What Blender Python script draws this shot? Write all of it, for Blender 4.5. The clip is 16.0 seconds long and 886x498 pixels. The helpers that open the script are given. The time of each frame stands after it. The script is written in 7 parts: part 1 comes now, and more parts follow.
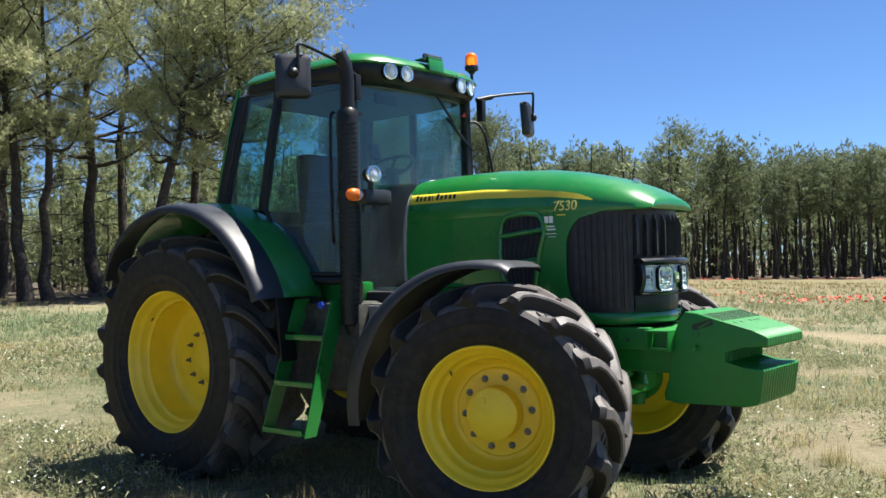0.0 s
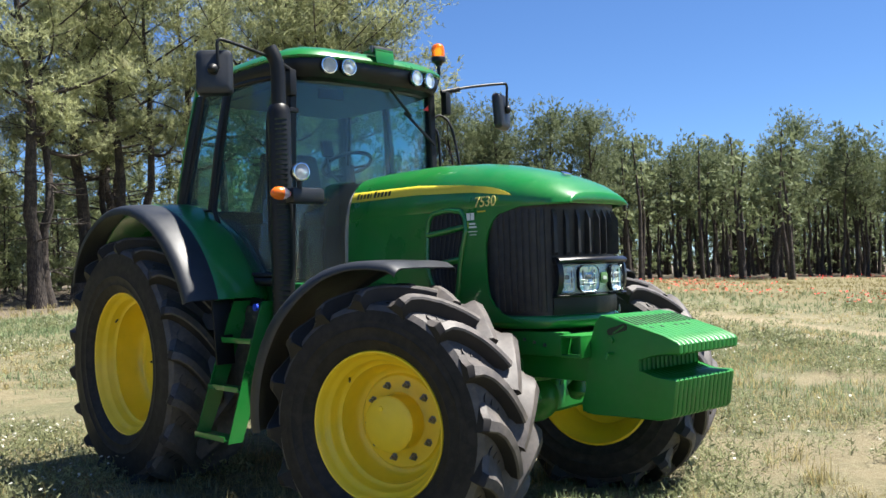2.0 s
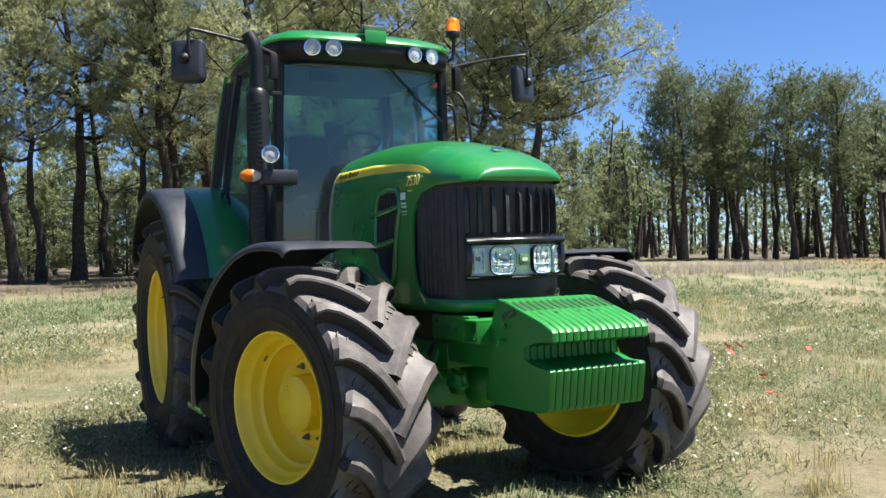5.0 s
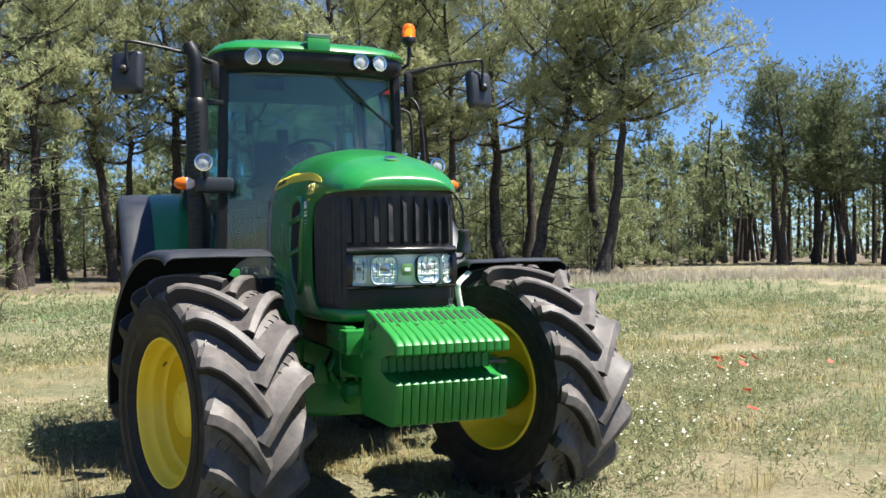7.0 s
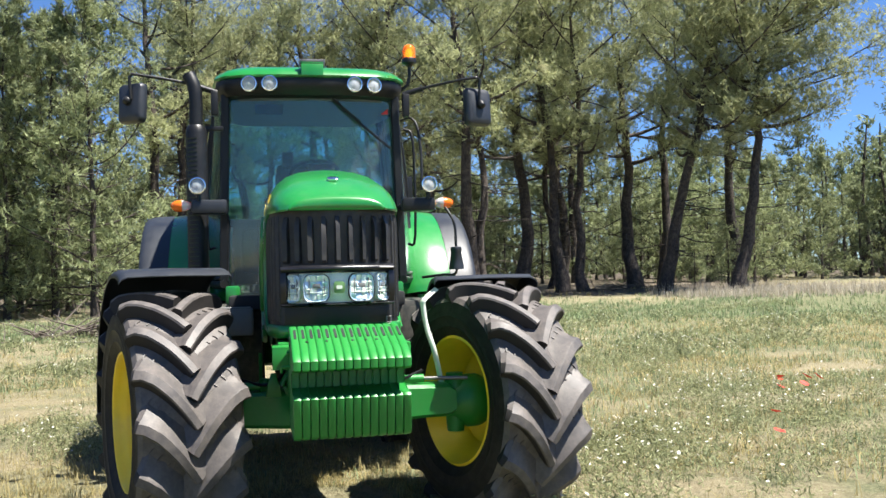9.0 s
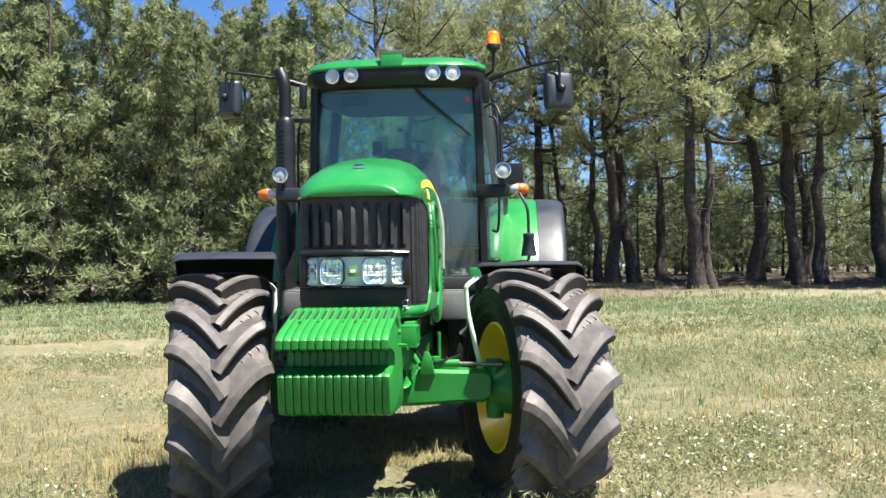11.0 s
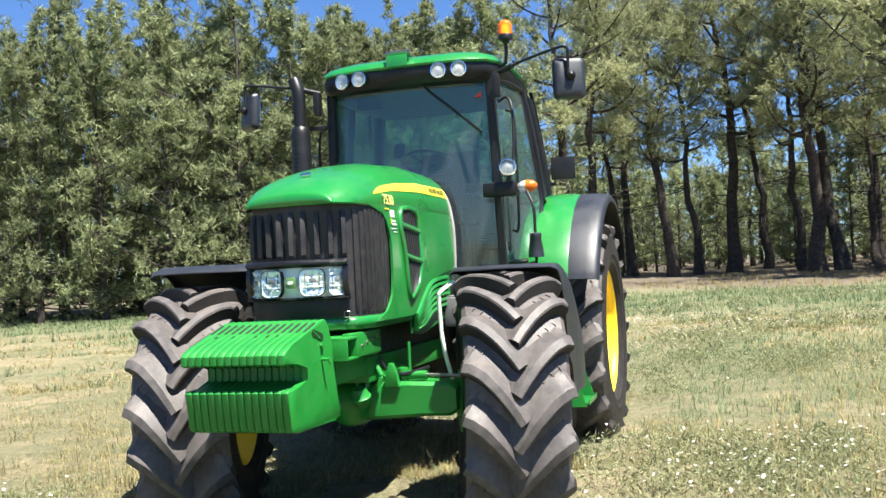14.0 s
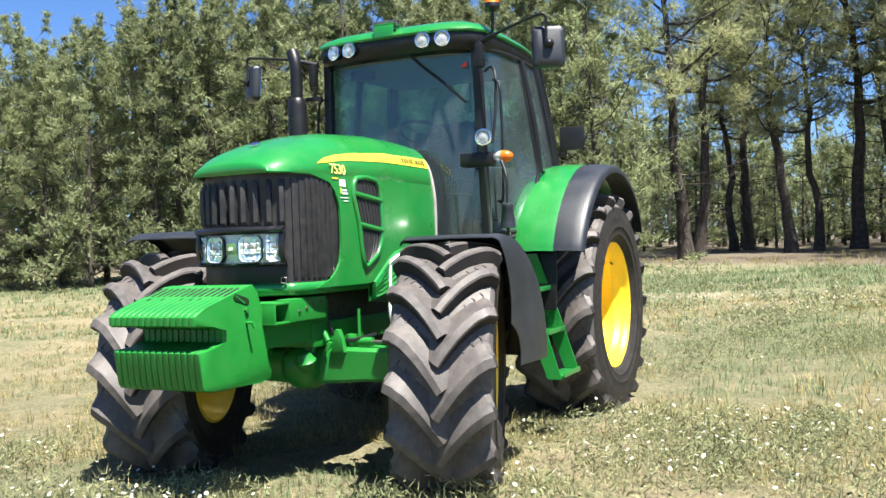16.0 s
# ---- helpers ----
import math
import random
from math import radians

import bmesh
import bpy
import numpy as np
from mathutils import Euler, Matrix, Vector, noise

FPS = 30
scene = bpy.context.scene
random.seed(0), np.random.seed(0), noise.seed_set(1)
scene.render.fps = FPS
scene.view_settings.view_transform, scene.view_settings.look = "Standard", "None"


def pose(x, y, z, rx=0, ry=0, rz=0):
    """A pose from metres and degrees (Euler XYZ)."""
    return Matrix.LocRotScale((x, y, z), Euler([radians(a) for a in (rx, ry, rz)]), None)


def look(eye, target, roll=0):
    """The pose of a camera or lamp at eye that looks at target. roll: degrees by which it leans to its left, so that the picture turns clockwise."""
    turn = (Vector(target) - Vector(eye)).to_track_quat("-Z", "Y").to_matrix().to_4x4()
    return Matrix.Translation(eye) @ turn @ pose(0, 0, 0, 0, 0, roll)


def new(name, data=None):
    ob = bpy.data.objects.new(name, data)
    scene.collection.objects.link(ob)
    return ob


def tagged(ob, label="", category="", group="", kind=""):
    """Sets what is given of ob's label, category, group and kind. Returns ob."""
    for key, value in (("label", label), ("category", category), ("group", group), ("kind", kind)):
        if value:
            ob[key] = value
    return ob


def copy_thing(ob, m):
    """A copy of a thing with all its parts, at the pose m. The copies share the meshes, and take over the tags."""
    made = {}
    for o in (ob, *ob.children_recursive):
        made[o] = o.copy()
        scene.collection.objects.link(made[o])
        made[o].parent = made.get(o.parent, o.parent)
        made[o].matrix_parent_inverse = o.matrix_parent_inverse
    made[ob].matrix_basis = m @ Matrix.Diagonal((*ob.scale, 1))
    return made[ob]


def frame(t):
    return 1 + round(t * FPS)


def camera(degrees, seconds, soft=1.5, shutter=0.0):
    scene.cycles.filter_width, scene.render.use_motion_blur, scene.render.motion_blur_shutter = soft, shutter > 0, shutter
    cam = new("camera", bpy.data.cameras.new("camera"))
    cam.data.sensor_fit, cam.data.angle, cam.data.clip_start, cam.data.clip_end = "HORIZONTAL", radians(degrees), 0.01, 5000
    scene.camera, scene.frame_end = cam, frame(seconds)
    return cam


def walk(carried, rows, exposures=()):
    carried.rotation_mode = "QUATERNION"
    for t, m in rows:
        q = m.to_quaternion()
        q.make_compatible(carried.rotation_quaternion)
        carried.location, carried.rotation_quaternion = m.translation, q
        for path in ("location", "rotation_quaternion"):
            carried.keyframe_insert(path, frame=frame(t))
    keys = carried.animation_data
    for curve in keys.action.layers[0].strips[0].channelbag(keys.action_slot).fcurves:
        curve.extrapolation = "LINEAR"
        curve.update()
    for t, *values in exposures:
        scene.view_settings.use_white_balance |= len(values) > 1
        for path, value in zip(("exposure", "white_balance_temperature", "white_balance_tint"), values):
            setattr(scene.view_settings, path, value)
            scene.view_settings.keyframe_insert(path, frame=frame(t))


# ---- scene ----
cam = camera(51.44, 16.0)
PATH = [
    (0, (2.939, -4.940, 1.426), (1.658, -3.405, 1.466), -1.46),
    (0.5, (3.108, -4.726, 1.427), (1.787, -3.226, 1.495), -1.66),
    (1, (3.351, -4.492, 1.415), (1.981, -3.035, 1.449), -1.87),
    (1.5, (3.517, -4.261, 1.416), (2.099, -2.850, 1.441), -1.34),
    (2, (3.572, -3.959, 1.405), (2.108, -2.597, 1.449), -1.76),
    (2.5, (3.744, -3.702, 1.394), (2.209, -2.420, 1.433), -1.96),
    (3, (3.924, -3.456, 1.404), (2.336, -2.241, 1.440), -1.19),
    (3.5, (4.019, -3.206, 1.389), (2.403, -2.027, 1.413), -0.89),
    (4, (4.139, -2.960, 1.363), (2.464, -1.867, 1.387), -1.64),
    (6.5, (4.830, -1.720, 1.393), (2.980, -0.961, 1.394), -0.71),
    (7, (4.879, -1.451, 1.391), (3.010, -0.739, 1.409), -1.21),
    (7.5, (5.012, -1.202, 1.371), (3.109, -0.586, 1.388), -1.72),
    (8, (5.122, -0.945, 1.383), (3.198, -0.400, 1.408), -1.73),
    (10.5, (5.323, 0.501, 1.358), (3.325, 0.525, 1.421), -1.10),
    (11, (5.339, 0.807, 1.337), (3.344, 0.668, 1.381), -0.86),
    (11.5, (5.323, 1.030, 1.339), (3.340, 0.777, 1.388), -0.81),
    (12, (5.160, 1.211, 1.354), (3.187, 0.893, 1.421), -1.35),
    (12.5, (5.071, 1.428, 1.343), (3.112, 1.029, 1.398), -1.89),
    (13, (5.021, 1.717, 1.348), (3.083, 1.224, 1.386), -2.09),
    (13.5, (4.911, 1.943, 1.345), (2.987, 1.401, 1.390), -2.70),
    (14, (4.831, 2.154, 1.355), (2.922, 1.559, 1.404), -2.80),
    (14.5, (4.837, 2.493, 1.345), (2.955, 1.816, 1.381), -3.08),
    (15, (4.739, 2.678, 1.342), (2.872, 1.962, 1.360), -2.86),
    (15.5, (4.609, 2.869, 1.351), (2.760, 2.107, 1.349), -2.70),
    (16, (4.505, 3.105, 1.306), (2.697, 2.251, 1.303), -1.87),
]
EXPOSURES = ((0.0, 1.40), (2.0, 1.48), (4.0, 1.48), (7.0, 1.52), (10.5, 1.72), (13.0, 1.78), (16.0, 1.78))
walk(cam, [(t, look(eye, target, roll)) for t, eye, target, roll in PATH], EXPOSURES)

# ---- light ----
SUN = Vector((0.22, 0.38, 1.0)).normalized()
world = bpy.data.worlds.new("world")
scene.world = world
world.use_nodes = True
sky = world.node_tree.nodes.new("ShaderNodeTexSky")
sky.sky_type = "NISHITA"
sky.sun_disc = False
sky.sun_elevation = math.asin(SUN.z)
sky.sun_rotation = math.atan2(SUN.x, SUN.y)
sky.altitude = 1800
sky.air_density, sky.dust_density, sky.ozone_density = 1.0, 0.0, 5.0
background = world.node_tree.nodes["Background"]
background.inputs["Strength"].default_value = 0.050
deep = world.node_tree.nodes.new("ShaderNodeMix")
deep.data_type, deep.blend_type = "RGBA", "MULTIPLY"
deep.inputs[0].default_value = 1.0
deep.inputs[7].default_value = (0.74, 0.93, 1.16, 1)
world.node_tree.links.new(sky.outputs["Color"], deep.inputs[6])
world.node_tree.links.new(deep.outputs[2], background.inputs["Color"])
sun_lamp = bpy.data.lights.new("sun", "SUN")
sun_lamp.energy, sun_lamp.angle, sun_lamp.color = 5.0, radians(0.53), (1.0, 0.955, 0.88)
sun = new("sun", sun_lamp)
sun.matrix_world = look(SUN * 50, (0, 0, 0))


# ---- materials ----
def shader(name):
    m = bpy.data.materials.new(name)
    m.use_nodes = True
    return m, m.node_tree, m.node_tree.nodes["Principled BSDF"]


def noise_node(tree, scale, detail=4.0, rough=0.55, vector=None):
    n = tree.nodes.new("ShaderNodeTexNoise")
    n.inputs["Scale"].default_value, n.inputs["Detail"].default_value, n.inputs["Roughness"].default_value = scale, detail, rough
    if vector is not None:
        tree.links.new(vector, n.inputs["Vector"])
    return n


def ramp_node(tree, source, stops):
    r = tree.nodes.new("ShaderNodeValToRGB")
    tree.links.new(source, r.inputs["Fac"])
    e = r.color_ramp.elements
    while len(e) < len(stops):
        e.new(0.5)
    for i, (p, c) in enumerate(stops):
        e[i].position = p
        e[i].color = (c, c, c, 1) if isinstance(c, (int, float)) else (*c, 1)
    return r


def mix_node(tree, fac, a, b, mode="MIX"):
    n = tree.nodes.new("ShaderNodeMix")
    n.data_type, n.blend_type = "RGBA", mode
    for key, v in ((0, fac), (6, a), (7, b)):
        if isinstance(v, (int, float)):
            n.inputs[key].default_value = v
        elif isinstance(v, tuple):
            n.inputs[key].default_value = (*v, 1)
        else:
            tree.links.new(v, n.inputs[key])
    return n.outputs[2]


def bump_node(tree, height, strength, distance, bsdf):
    b = tree.nodes.new("ShaderNodeBump")
    b.inputs["Strength"].default_value, b.inputs["Distance"].default_value = strength, distance
    tree.links.new(height, b.inputs["Height"])
    tree.links.new(b.outputs["Normal"], bsdf.inputs["Normal"])


def surface(name, base, rough=0.5, spec=0.5, metal=0.0, spread=0.12, scale=9.0, grain=160.0, bump=0.15, coat=0.0, dust=0.0, dust_colour=(0.42, 0.36, 0.27)):
    """A plain coating with stains, grain and a little dust."""
    m, tree, bsdf = shader(name)
    where = tree.nodes.new("ShaderNodeTexCoord").outputs["Object"]
    big, fine = noise_node(tree, scale, 5, 0.6, where), noise_node(tree, grain, 3, 0.6, where)
    low, high = tuple(c * (1 - spread) for c in base), tuple(min(1, c * (1 + spread)) for c in base)
    col = ramp_node(tree, big.outputs["Fac"], ((0.3, low), (0.7, high))).outputs["Color"]
    if dust:
        mask = ramp_node(tree, noise_node(tree, scale * 2.3, 7, 0.7, where).outputs["Fac"], ((0.42, 0.0), (0.75, dust))).outputs["Color"]
        col = mix_node(tree, mask, col, dust_colour)
    tree.links.new(col, bsdf.inputs["Base Color"])
    r = ramp_node(tree, big.outputs["Fac"], ((0.25, max(0.0, rough - 0.08)), (0.75, min(1.0, rough + 0.1))))
    tree.links.new(r.outputs["Color"], bsdf.inputs["Roughness"])
    bsdf.inputs["Metallic"].default_value = metal
    bsdf.inputs["Specular IOR Level"].default_value = spec
    bsdf.inputs["Coat Weight"].default_value, bsdf.inputs["Coat Roughness"].default_value = coat, 0.06
    if bump:
        bump_node(tree, fine.outputs["Fac"], bump, 0.002, bsdf)
    return m


GREEN = surface("green_paint", (0.00814, 0.176, 0.0281), 0.30, spread=0.08, scale=3.0, bump=0.05, coat=0.5, dust=0.05)
CAST_GREEN = surface("green_cast_paint", (0.0090, 0.186, 0.0240), 0.42, spread=0.07, scale=7.0, grain=90, bump=0.30, dust=0.035)
YELLOW = surface("yellow_paint", (0.90, 0.63, 0.022), 0.44, spread=0.07, scale=5.0, bump=0.06, coat=0.2, dust=0.04)
DECAL = surface("yellow_decal", (0.70, 0.58, 0.05), 0.4, spread=0.03, bump=0)
NUMBER = surface("pale_yellow_decal", (0.78, 0.68, 0.20), 0.5, spread=0.03, bump=0)
WHITE = surface("white_decal", (0.78, 0.80, 0.76), 0.45, spread=0.03, bump=0)
INK = surface("dark_decal", (0.012, 0.03, 0.012), 0.45, spread=0.05, bump=0)
LIME = surface("lime_decal", (0.35, 0.55, 0.05), 0.45, spread=0.05, bump=0)
PLASTIC = surface("black_plastic", (0.0075, 0.008, 0.009), 0.42, spec=0.35, spread=0.25, scale=6, grain=260, bump=0.25, dust=0.04, dust_colour=(0.10, 0.09, 0.085))
GLOSS = surface("glossy_black_plastic", (0.007, 0.007, 0.009), 0.30, spread=0.2, scale=6, bump=0.0)
SATIN = surface("satin_silver", (0.86, 0.90, 0.80), 0.30, metal=0.0, spread=0.06, scale=12, bump=0.03)
REFLECTOR = surface("lamp_reflector", (0.62, 0.76, 0.90), 0.34, metal=0.45, spread=0.06, bump=0)
BADGE = surface("dull_green_badge", (0.10, 0.20, 0.07), 0.4, spread=0.1, bump=0)
GREY_METAL = surface("grey_sheet_metal", (0.145, 0.148, 0.145), 0.5, spread=0.15, scale=6, bump=0.2, dust=0.2, dust_colour=(0.217, 0.202, 0.18))
FENDER = surface("weathered_fender_plastic", (0.0120, 0.0150, 0.0205), 0.46, spec=0.6, spread=0.2, scale=5, grain=220, bump=0.2, dust=0.06, dust_colour=(0.15, 0.153, 0.160))
GRILLE = surface("grille_plastic", (0.0136, 0.0136, 0.015), 0.5, spread=0.2, grain=200, bump=0.25, dust=0.06)
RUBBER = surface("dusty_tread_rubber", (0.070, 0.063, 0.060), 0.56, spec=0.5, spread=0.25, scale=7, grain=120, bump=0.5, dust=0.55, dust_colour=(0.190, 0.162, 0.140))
# tread rubber darkened in colour for the shade on the bars' steep sides
SHADED_FLANK = surface("shaded_flank_rubber", (0.022, 0.020, 0.0195), 0.65, spec=0.3, spread=0.3, scale=6, grain=120, bump=0.4, dust=0.15, dust_colour=(0.070, 0.060, 0.052))
CARCASS = surface("black_tyre_rubber", (0.016, 0.0150, 0.0145), 0.62, spec=0.25, spread=0.3, scale=7, grain=120, bump=0.4, dust=0.38, dust_colour=(0.085, 0.070, 0.060))
STEEL = surface("bolt_steel", (0.20, 0.19, 0.18), 0.42, metal=0.85, spread=0.2, bump=0.1)
CHROME = surface("chrome", (0.85, 0.86, 0.88), 0.12, metal=1.0, spread=0.04, bump=0)
PALE = surface("pale_bracket_paint", (0.66, 0.70, 0.62), 0.5, spread=0.1, dust=0.1)
SEAL = surface("pale_rubber_seal", (0.30, 0.29, 0.26), 0.7, spread=0.15, bump=0.2)
DARK = surface("dark_interior", (0.0081, 0.009, 0.0103), 0.75, spread=0.2, bump=0.2)
LINING = surface("grey_cab_lining", (0.09, 0.0978, 0.102), 0.85, spread=0.1, bump=0.2)
SEAT = surface("seat_cloth", (0.0123, 0.0119, 0.0119), 0.9, spread=0.25, bump=0.5)
MUD = surface("oily_underbody", (0.022, 0.024, 0.020), 0.6, spread=0.4, dust=0.15)
RED = surface("red_sticker", (0.6, 0.03, 0.02), 0.4, bump=0)
BLUE = surface("blue_cap_plastic", (0.01, 0.05, 0.5), 0.35, bump=0)
MIRROR, _, _b = shader("mirror_glass")
_b.inputs["Base Color"].default_value, _b.inputs["Metallic"].default_value, _b.inputs["Roughness"].default_value = (0.85, 0.88, 0.9, 1), 1.0, 0.02


def lens(name, base, trans=0.75, rough=0.12, glow=0.0):
    m, tree, bsdf = shader(name)
    bsdf.inputs["Base Color"].default_value = (*base, 1)
    bsdf.inputs["Transmission Weight"].default_value, bsdf.inputs["Roughness"].default_value = trans, rough
    waves = tree.nodes.new("ShaderNodeTexWave")
    waves.inputs["Scale"].default_value = 60.0
    tree.links.new(tree.nodes.new("ShaderNodeTexCoord").outputs["Object"], waves.inputs["Vector"])
    bump_node(tree, waves.outputs["Fac"], 0.25, 0.002, bsdf)
    if glow:
        bsdf.inputs["Emission Color"].default_value, bsdf.inputs["Emission Strength"].default_value = (*base, 1), glow
    return m


ORANGE = lens("orange_lens", (0.90, 0.20, 0.012), 0.35, 0.2)
BEACON = lens("beacon_lens", (0.95, 0.24, 0.012), 0.45, 0.15)
GLOW = lens("beacon_bulb", (1.0, 0.50, 0.06), 0.0, 0.4, 1.3)
CLEAR = lens("ribbed_lamp_glass", (0.86, 0.90, 0.92), 0.55, 0.12)


def pane(name, tint, gloss, dust):
    """A thin sheet of tinted glass: what is behind shows through, and the sky shows in it."""
    m = bpy.data.materials.new(name)
    m.use_nodes = True
    tree = m.node_tree
    tree.nodes.clear()
    out, mixer = tree.nodes.new("ShaderNodeOutputMaterial"), tree.nodes.new("ShaderNodeMixShader")
    clear, shine, edge = tree.nodes.new("ShaderNodeBsdfTransparent"), tree.nodes.new("ShaderNodeBsdfGlossy"), tree.nodes.new("ShaderNodeLayerWeight")
    clear.inputs["Color"].default_value = (*tint, 1)
    shine.inputs["Roughness"].default_value = 0.015
    fac = ramp_node(tree, edge.outputs["Facing"], ((0.0, gloss), (0.5, gloss * 1.25), (0.75, gloss * 3), (1.0, 0.8))).outputs["Color"]
    tree.links.new(fac, mixer.inputs["Fac"])
    tree.links.new(clear.outputs["BSDF"], mixer.inputs[1])
    tree.links.new(shine.outputs["BSDF"], mixer.inputs[2])
    film, dusty = tree.nodes.new("ShaderNodeBsdfDiffuse"), tree.nodes.new("ShaderNodeMixShader")
    film.inputs["Color"].default_value = (0.46, 0.53, 0.57, 1)
    smear = noise_node(tree, 2.2, 5, 0.6, tree.nodes.new("ShaderNodeTexCoord").outputs["Object"])
    tree.links.new(ramp_node(tree, smear.outputs["Fac"], ((0.3, dust * 0.6), (0.7, dust * 1.5))).outputs["Color"], dusty.inputs["Fac"])
    tree.links.new(mixer.outputs["Shader"], dusty.inputs[1])
    tree.links.new(film.outputs["BSDF"], dusty.inputs[2])
    tree.links.new(dusty.outputs["Shader"], out.inputs["Surface"])
    return m


GLASS = pane("tinted_cab_glass", (0.66, 0.85, 0.85), 0.050, 0.036)
LAMP_GLASS = pane("clear_lamp_cover", (0.97, 0.98, 0.98), 0.03, 0.0)


def foliage(name, dark, light, dry, dry_share, through_light=0.38):
    m, tree, bsdf = shader(name)
    rnd = tree.nodes.new("ShaderNodeNewGeometry").outputs["Random Per Island"]
    where = tree.nodes.new("ShaderNodeTexCoord").outputs["Object"]
    tone = tree.nodes.new("ShaderNodeObjectInfo").outputs["Random"]
    col = ramp_node(tree, rnd, ((0.0, dark), (0.9, light))).outputs["Color"]
    patch = ramp_node(tree, noise_node(tree, 0.7, 4, 0.6, where).outputs["Fac"], ((0.60 - dry_share, 0.0), (0.78 - dry_share, 0.75))).outputs["Color"]
    col = mix_node(tree, patch, col, dry)
    shift = tree.nodes.new("ShaderNodeHueSaturation")
    value = ramp_node(tree, tone, ((0.0, 0.82), (1.0, 1.18))).outputs["Color"]
    tree.links.new(value, shift.inputs["Value"])
    tree.links.new(col, shift.inputs["Color"])
    tree.links.new(shift.outputs["Color"], bsdf.inputs["Base Color"])
    bsdf.inputs["Roughness"].default_value = 0.6
    bsdf.inputs["Specular IOR Level"].default_value = 0.2
    bsdf.inputs["Subsurface Weight"].default_value = 0.0
    glow = tree.nodes.new("ShaderNodeBsdfTranslucent")
    tree.links.new(shift.outputs["Color"], glow.inputs["Color"])
    mixer = tree.nodes.new("ShaderNodeMixShader")
    mixer.inputs["Fac"].default_value = through_light
    out = tree.nodes["Material Output"]
    tree.links.new(bsdf.outputs["BSDF"], mixer.inputs[1])
    tree.links.new(glow.outputs["BSDF"], mixer.inputs[2])
    tree.links.new(mixer.outputs["Shader"], out.inputs["Surface"])
    return m


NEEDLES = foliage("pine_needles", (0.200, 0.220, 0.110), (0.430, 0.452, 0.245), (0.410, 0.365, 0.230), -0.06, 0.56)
# far crowns barely shade themselves, so that shade is put into a darker colour
SHADED_FAR_NEEDLES = foliage("shaded_distant_needles", (0.100, 0.125, 0.062), (0.205, 0.240, 0.128), (0.205, 0.195, 0.125), -0.03, 0.42)
YOUNG_NEEDLES = foliage("young_pine_needles", (0.112, 0.138, 0.068), (0.325, 0.362, 0.188), (0.325, 0.318, 0.178), -0.05, 0.48)
GRASS = foliage("meadow_grass", (0.192, 0.158, 0.066), (0.468, 0.398, 0.190), (0.390, 0.330, 0.160), 0.00, 0.45)
GREEN_GRASS = foliage("green_meadow_grass", (0.090, 0.128, 0.060), (0.262, 0.330, 0.172), (0.300, 0.325, 0.185), -0.03, 0.45)
HERB = foliage("meadow_herb_leaves", (0.102, 0.116, 0.056), (0.325, 0.340, 0.182), (0.360, 0.340, 0.195), -0.04, 0.48)
PALE_GRASS = foliage("bleached_grass", (0.278, 0.242, 0.172), (0.45, 0.416, 0.35), (0.404, 0.357, 0.286), 0.0, 0.45)
RIPE_GRASS = foliage("ripe_grass", (0.120, 0.105, 0.042), (0.260, 0.225, 0.105), (0.290, 0.195, 0.100), 0.02, 0.45)
DEAD_WOOD = surface("dead_branch_wood", (0.105, 0.085, 0.068), 0.9, spread=0.4, scale=4, bump=0.4)
PETAL = surface("white_petals", (0.442, 0.442, 0.381), 0.7, spread=0.05, bump=0)
POPPY = surface("poppy_petals", (0.72, 0.040, 0.022), 0.6, spread=0.2, bump=0)


def bark():
    m, tree, bsdf = shader("pine_bark")
    where = tree.nodes.new("ShaderNodeTexCoord").outputs["Object"]
    stretch = tree.nodes.new("ShaderNodeMapping")
    stretch.inputs["Scale"].default_value = (7, 7, 1.6)
    tree.links.new(where, stretch.inputs["Vector"])
    cracks = tree.nodes.new("ShaderNodeTexVoronoi")
    cracks.feature = "DISTANCE_TO_EDGE"
    cracks.inputs["Scale"].default_value = 2.2
    tree.links.new(stretch.outputs["Vector"], cracks.inputs["Vector"])
    n = noise_node(tree, 5, 6, 0.65, where)
    col = ramp_node(tree, n.outputs["Fac"], ((0.3, (0.026, 0.021, 0.018)), (0.7, (0.098, 0.076, 0.062)))).outputs["Color"]
    edge = ramp_node(tree, cracks.outputs["Distance"], ((0.0, 0.35), (0.12, 1.0))).outputs["Color"]
    tree.links.new(mix_node(tree, 1.0, col, edge, "MULTIPLY"), bsdf.inputs["Base Color"])
    bsdf.inputs["Roughness"].default_value = 0.9
    bump_node(tree, cracks.outputs["Distance"], 0.8, 0.05, bsdf)
    return m


BARK = bark()


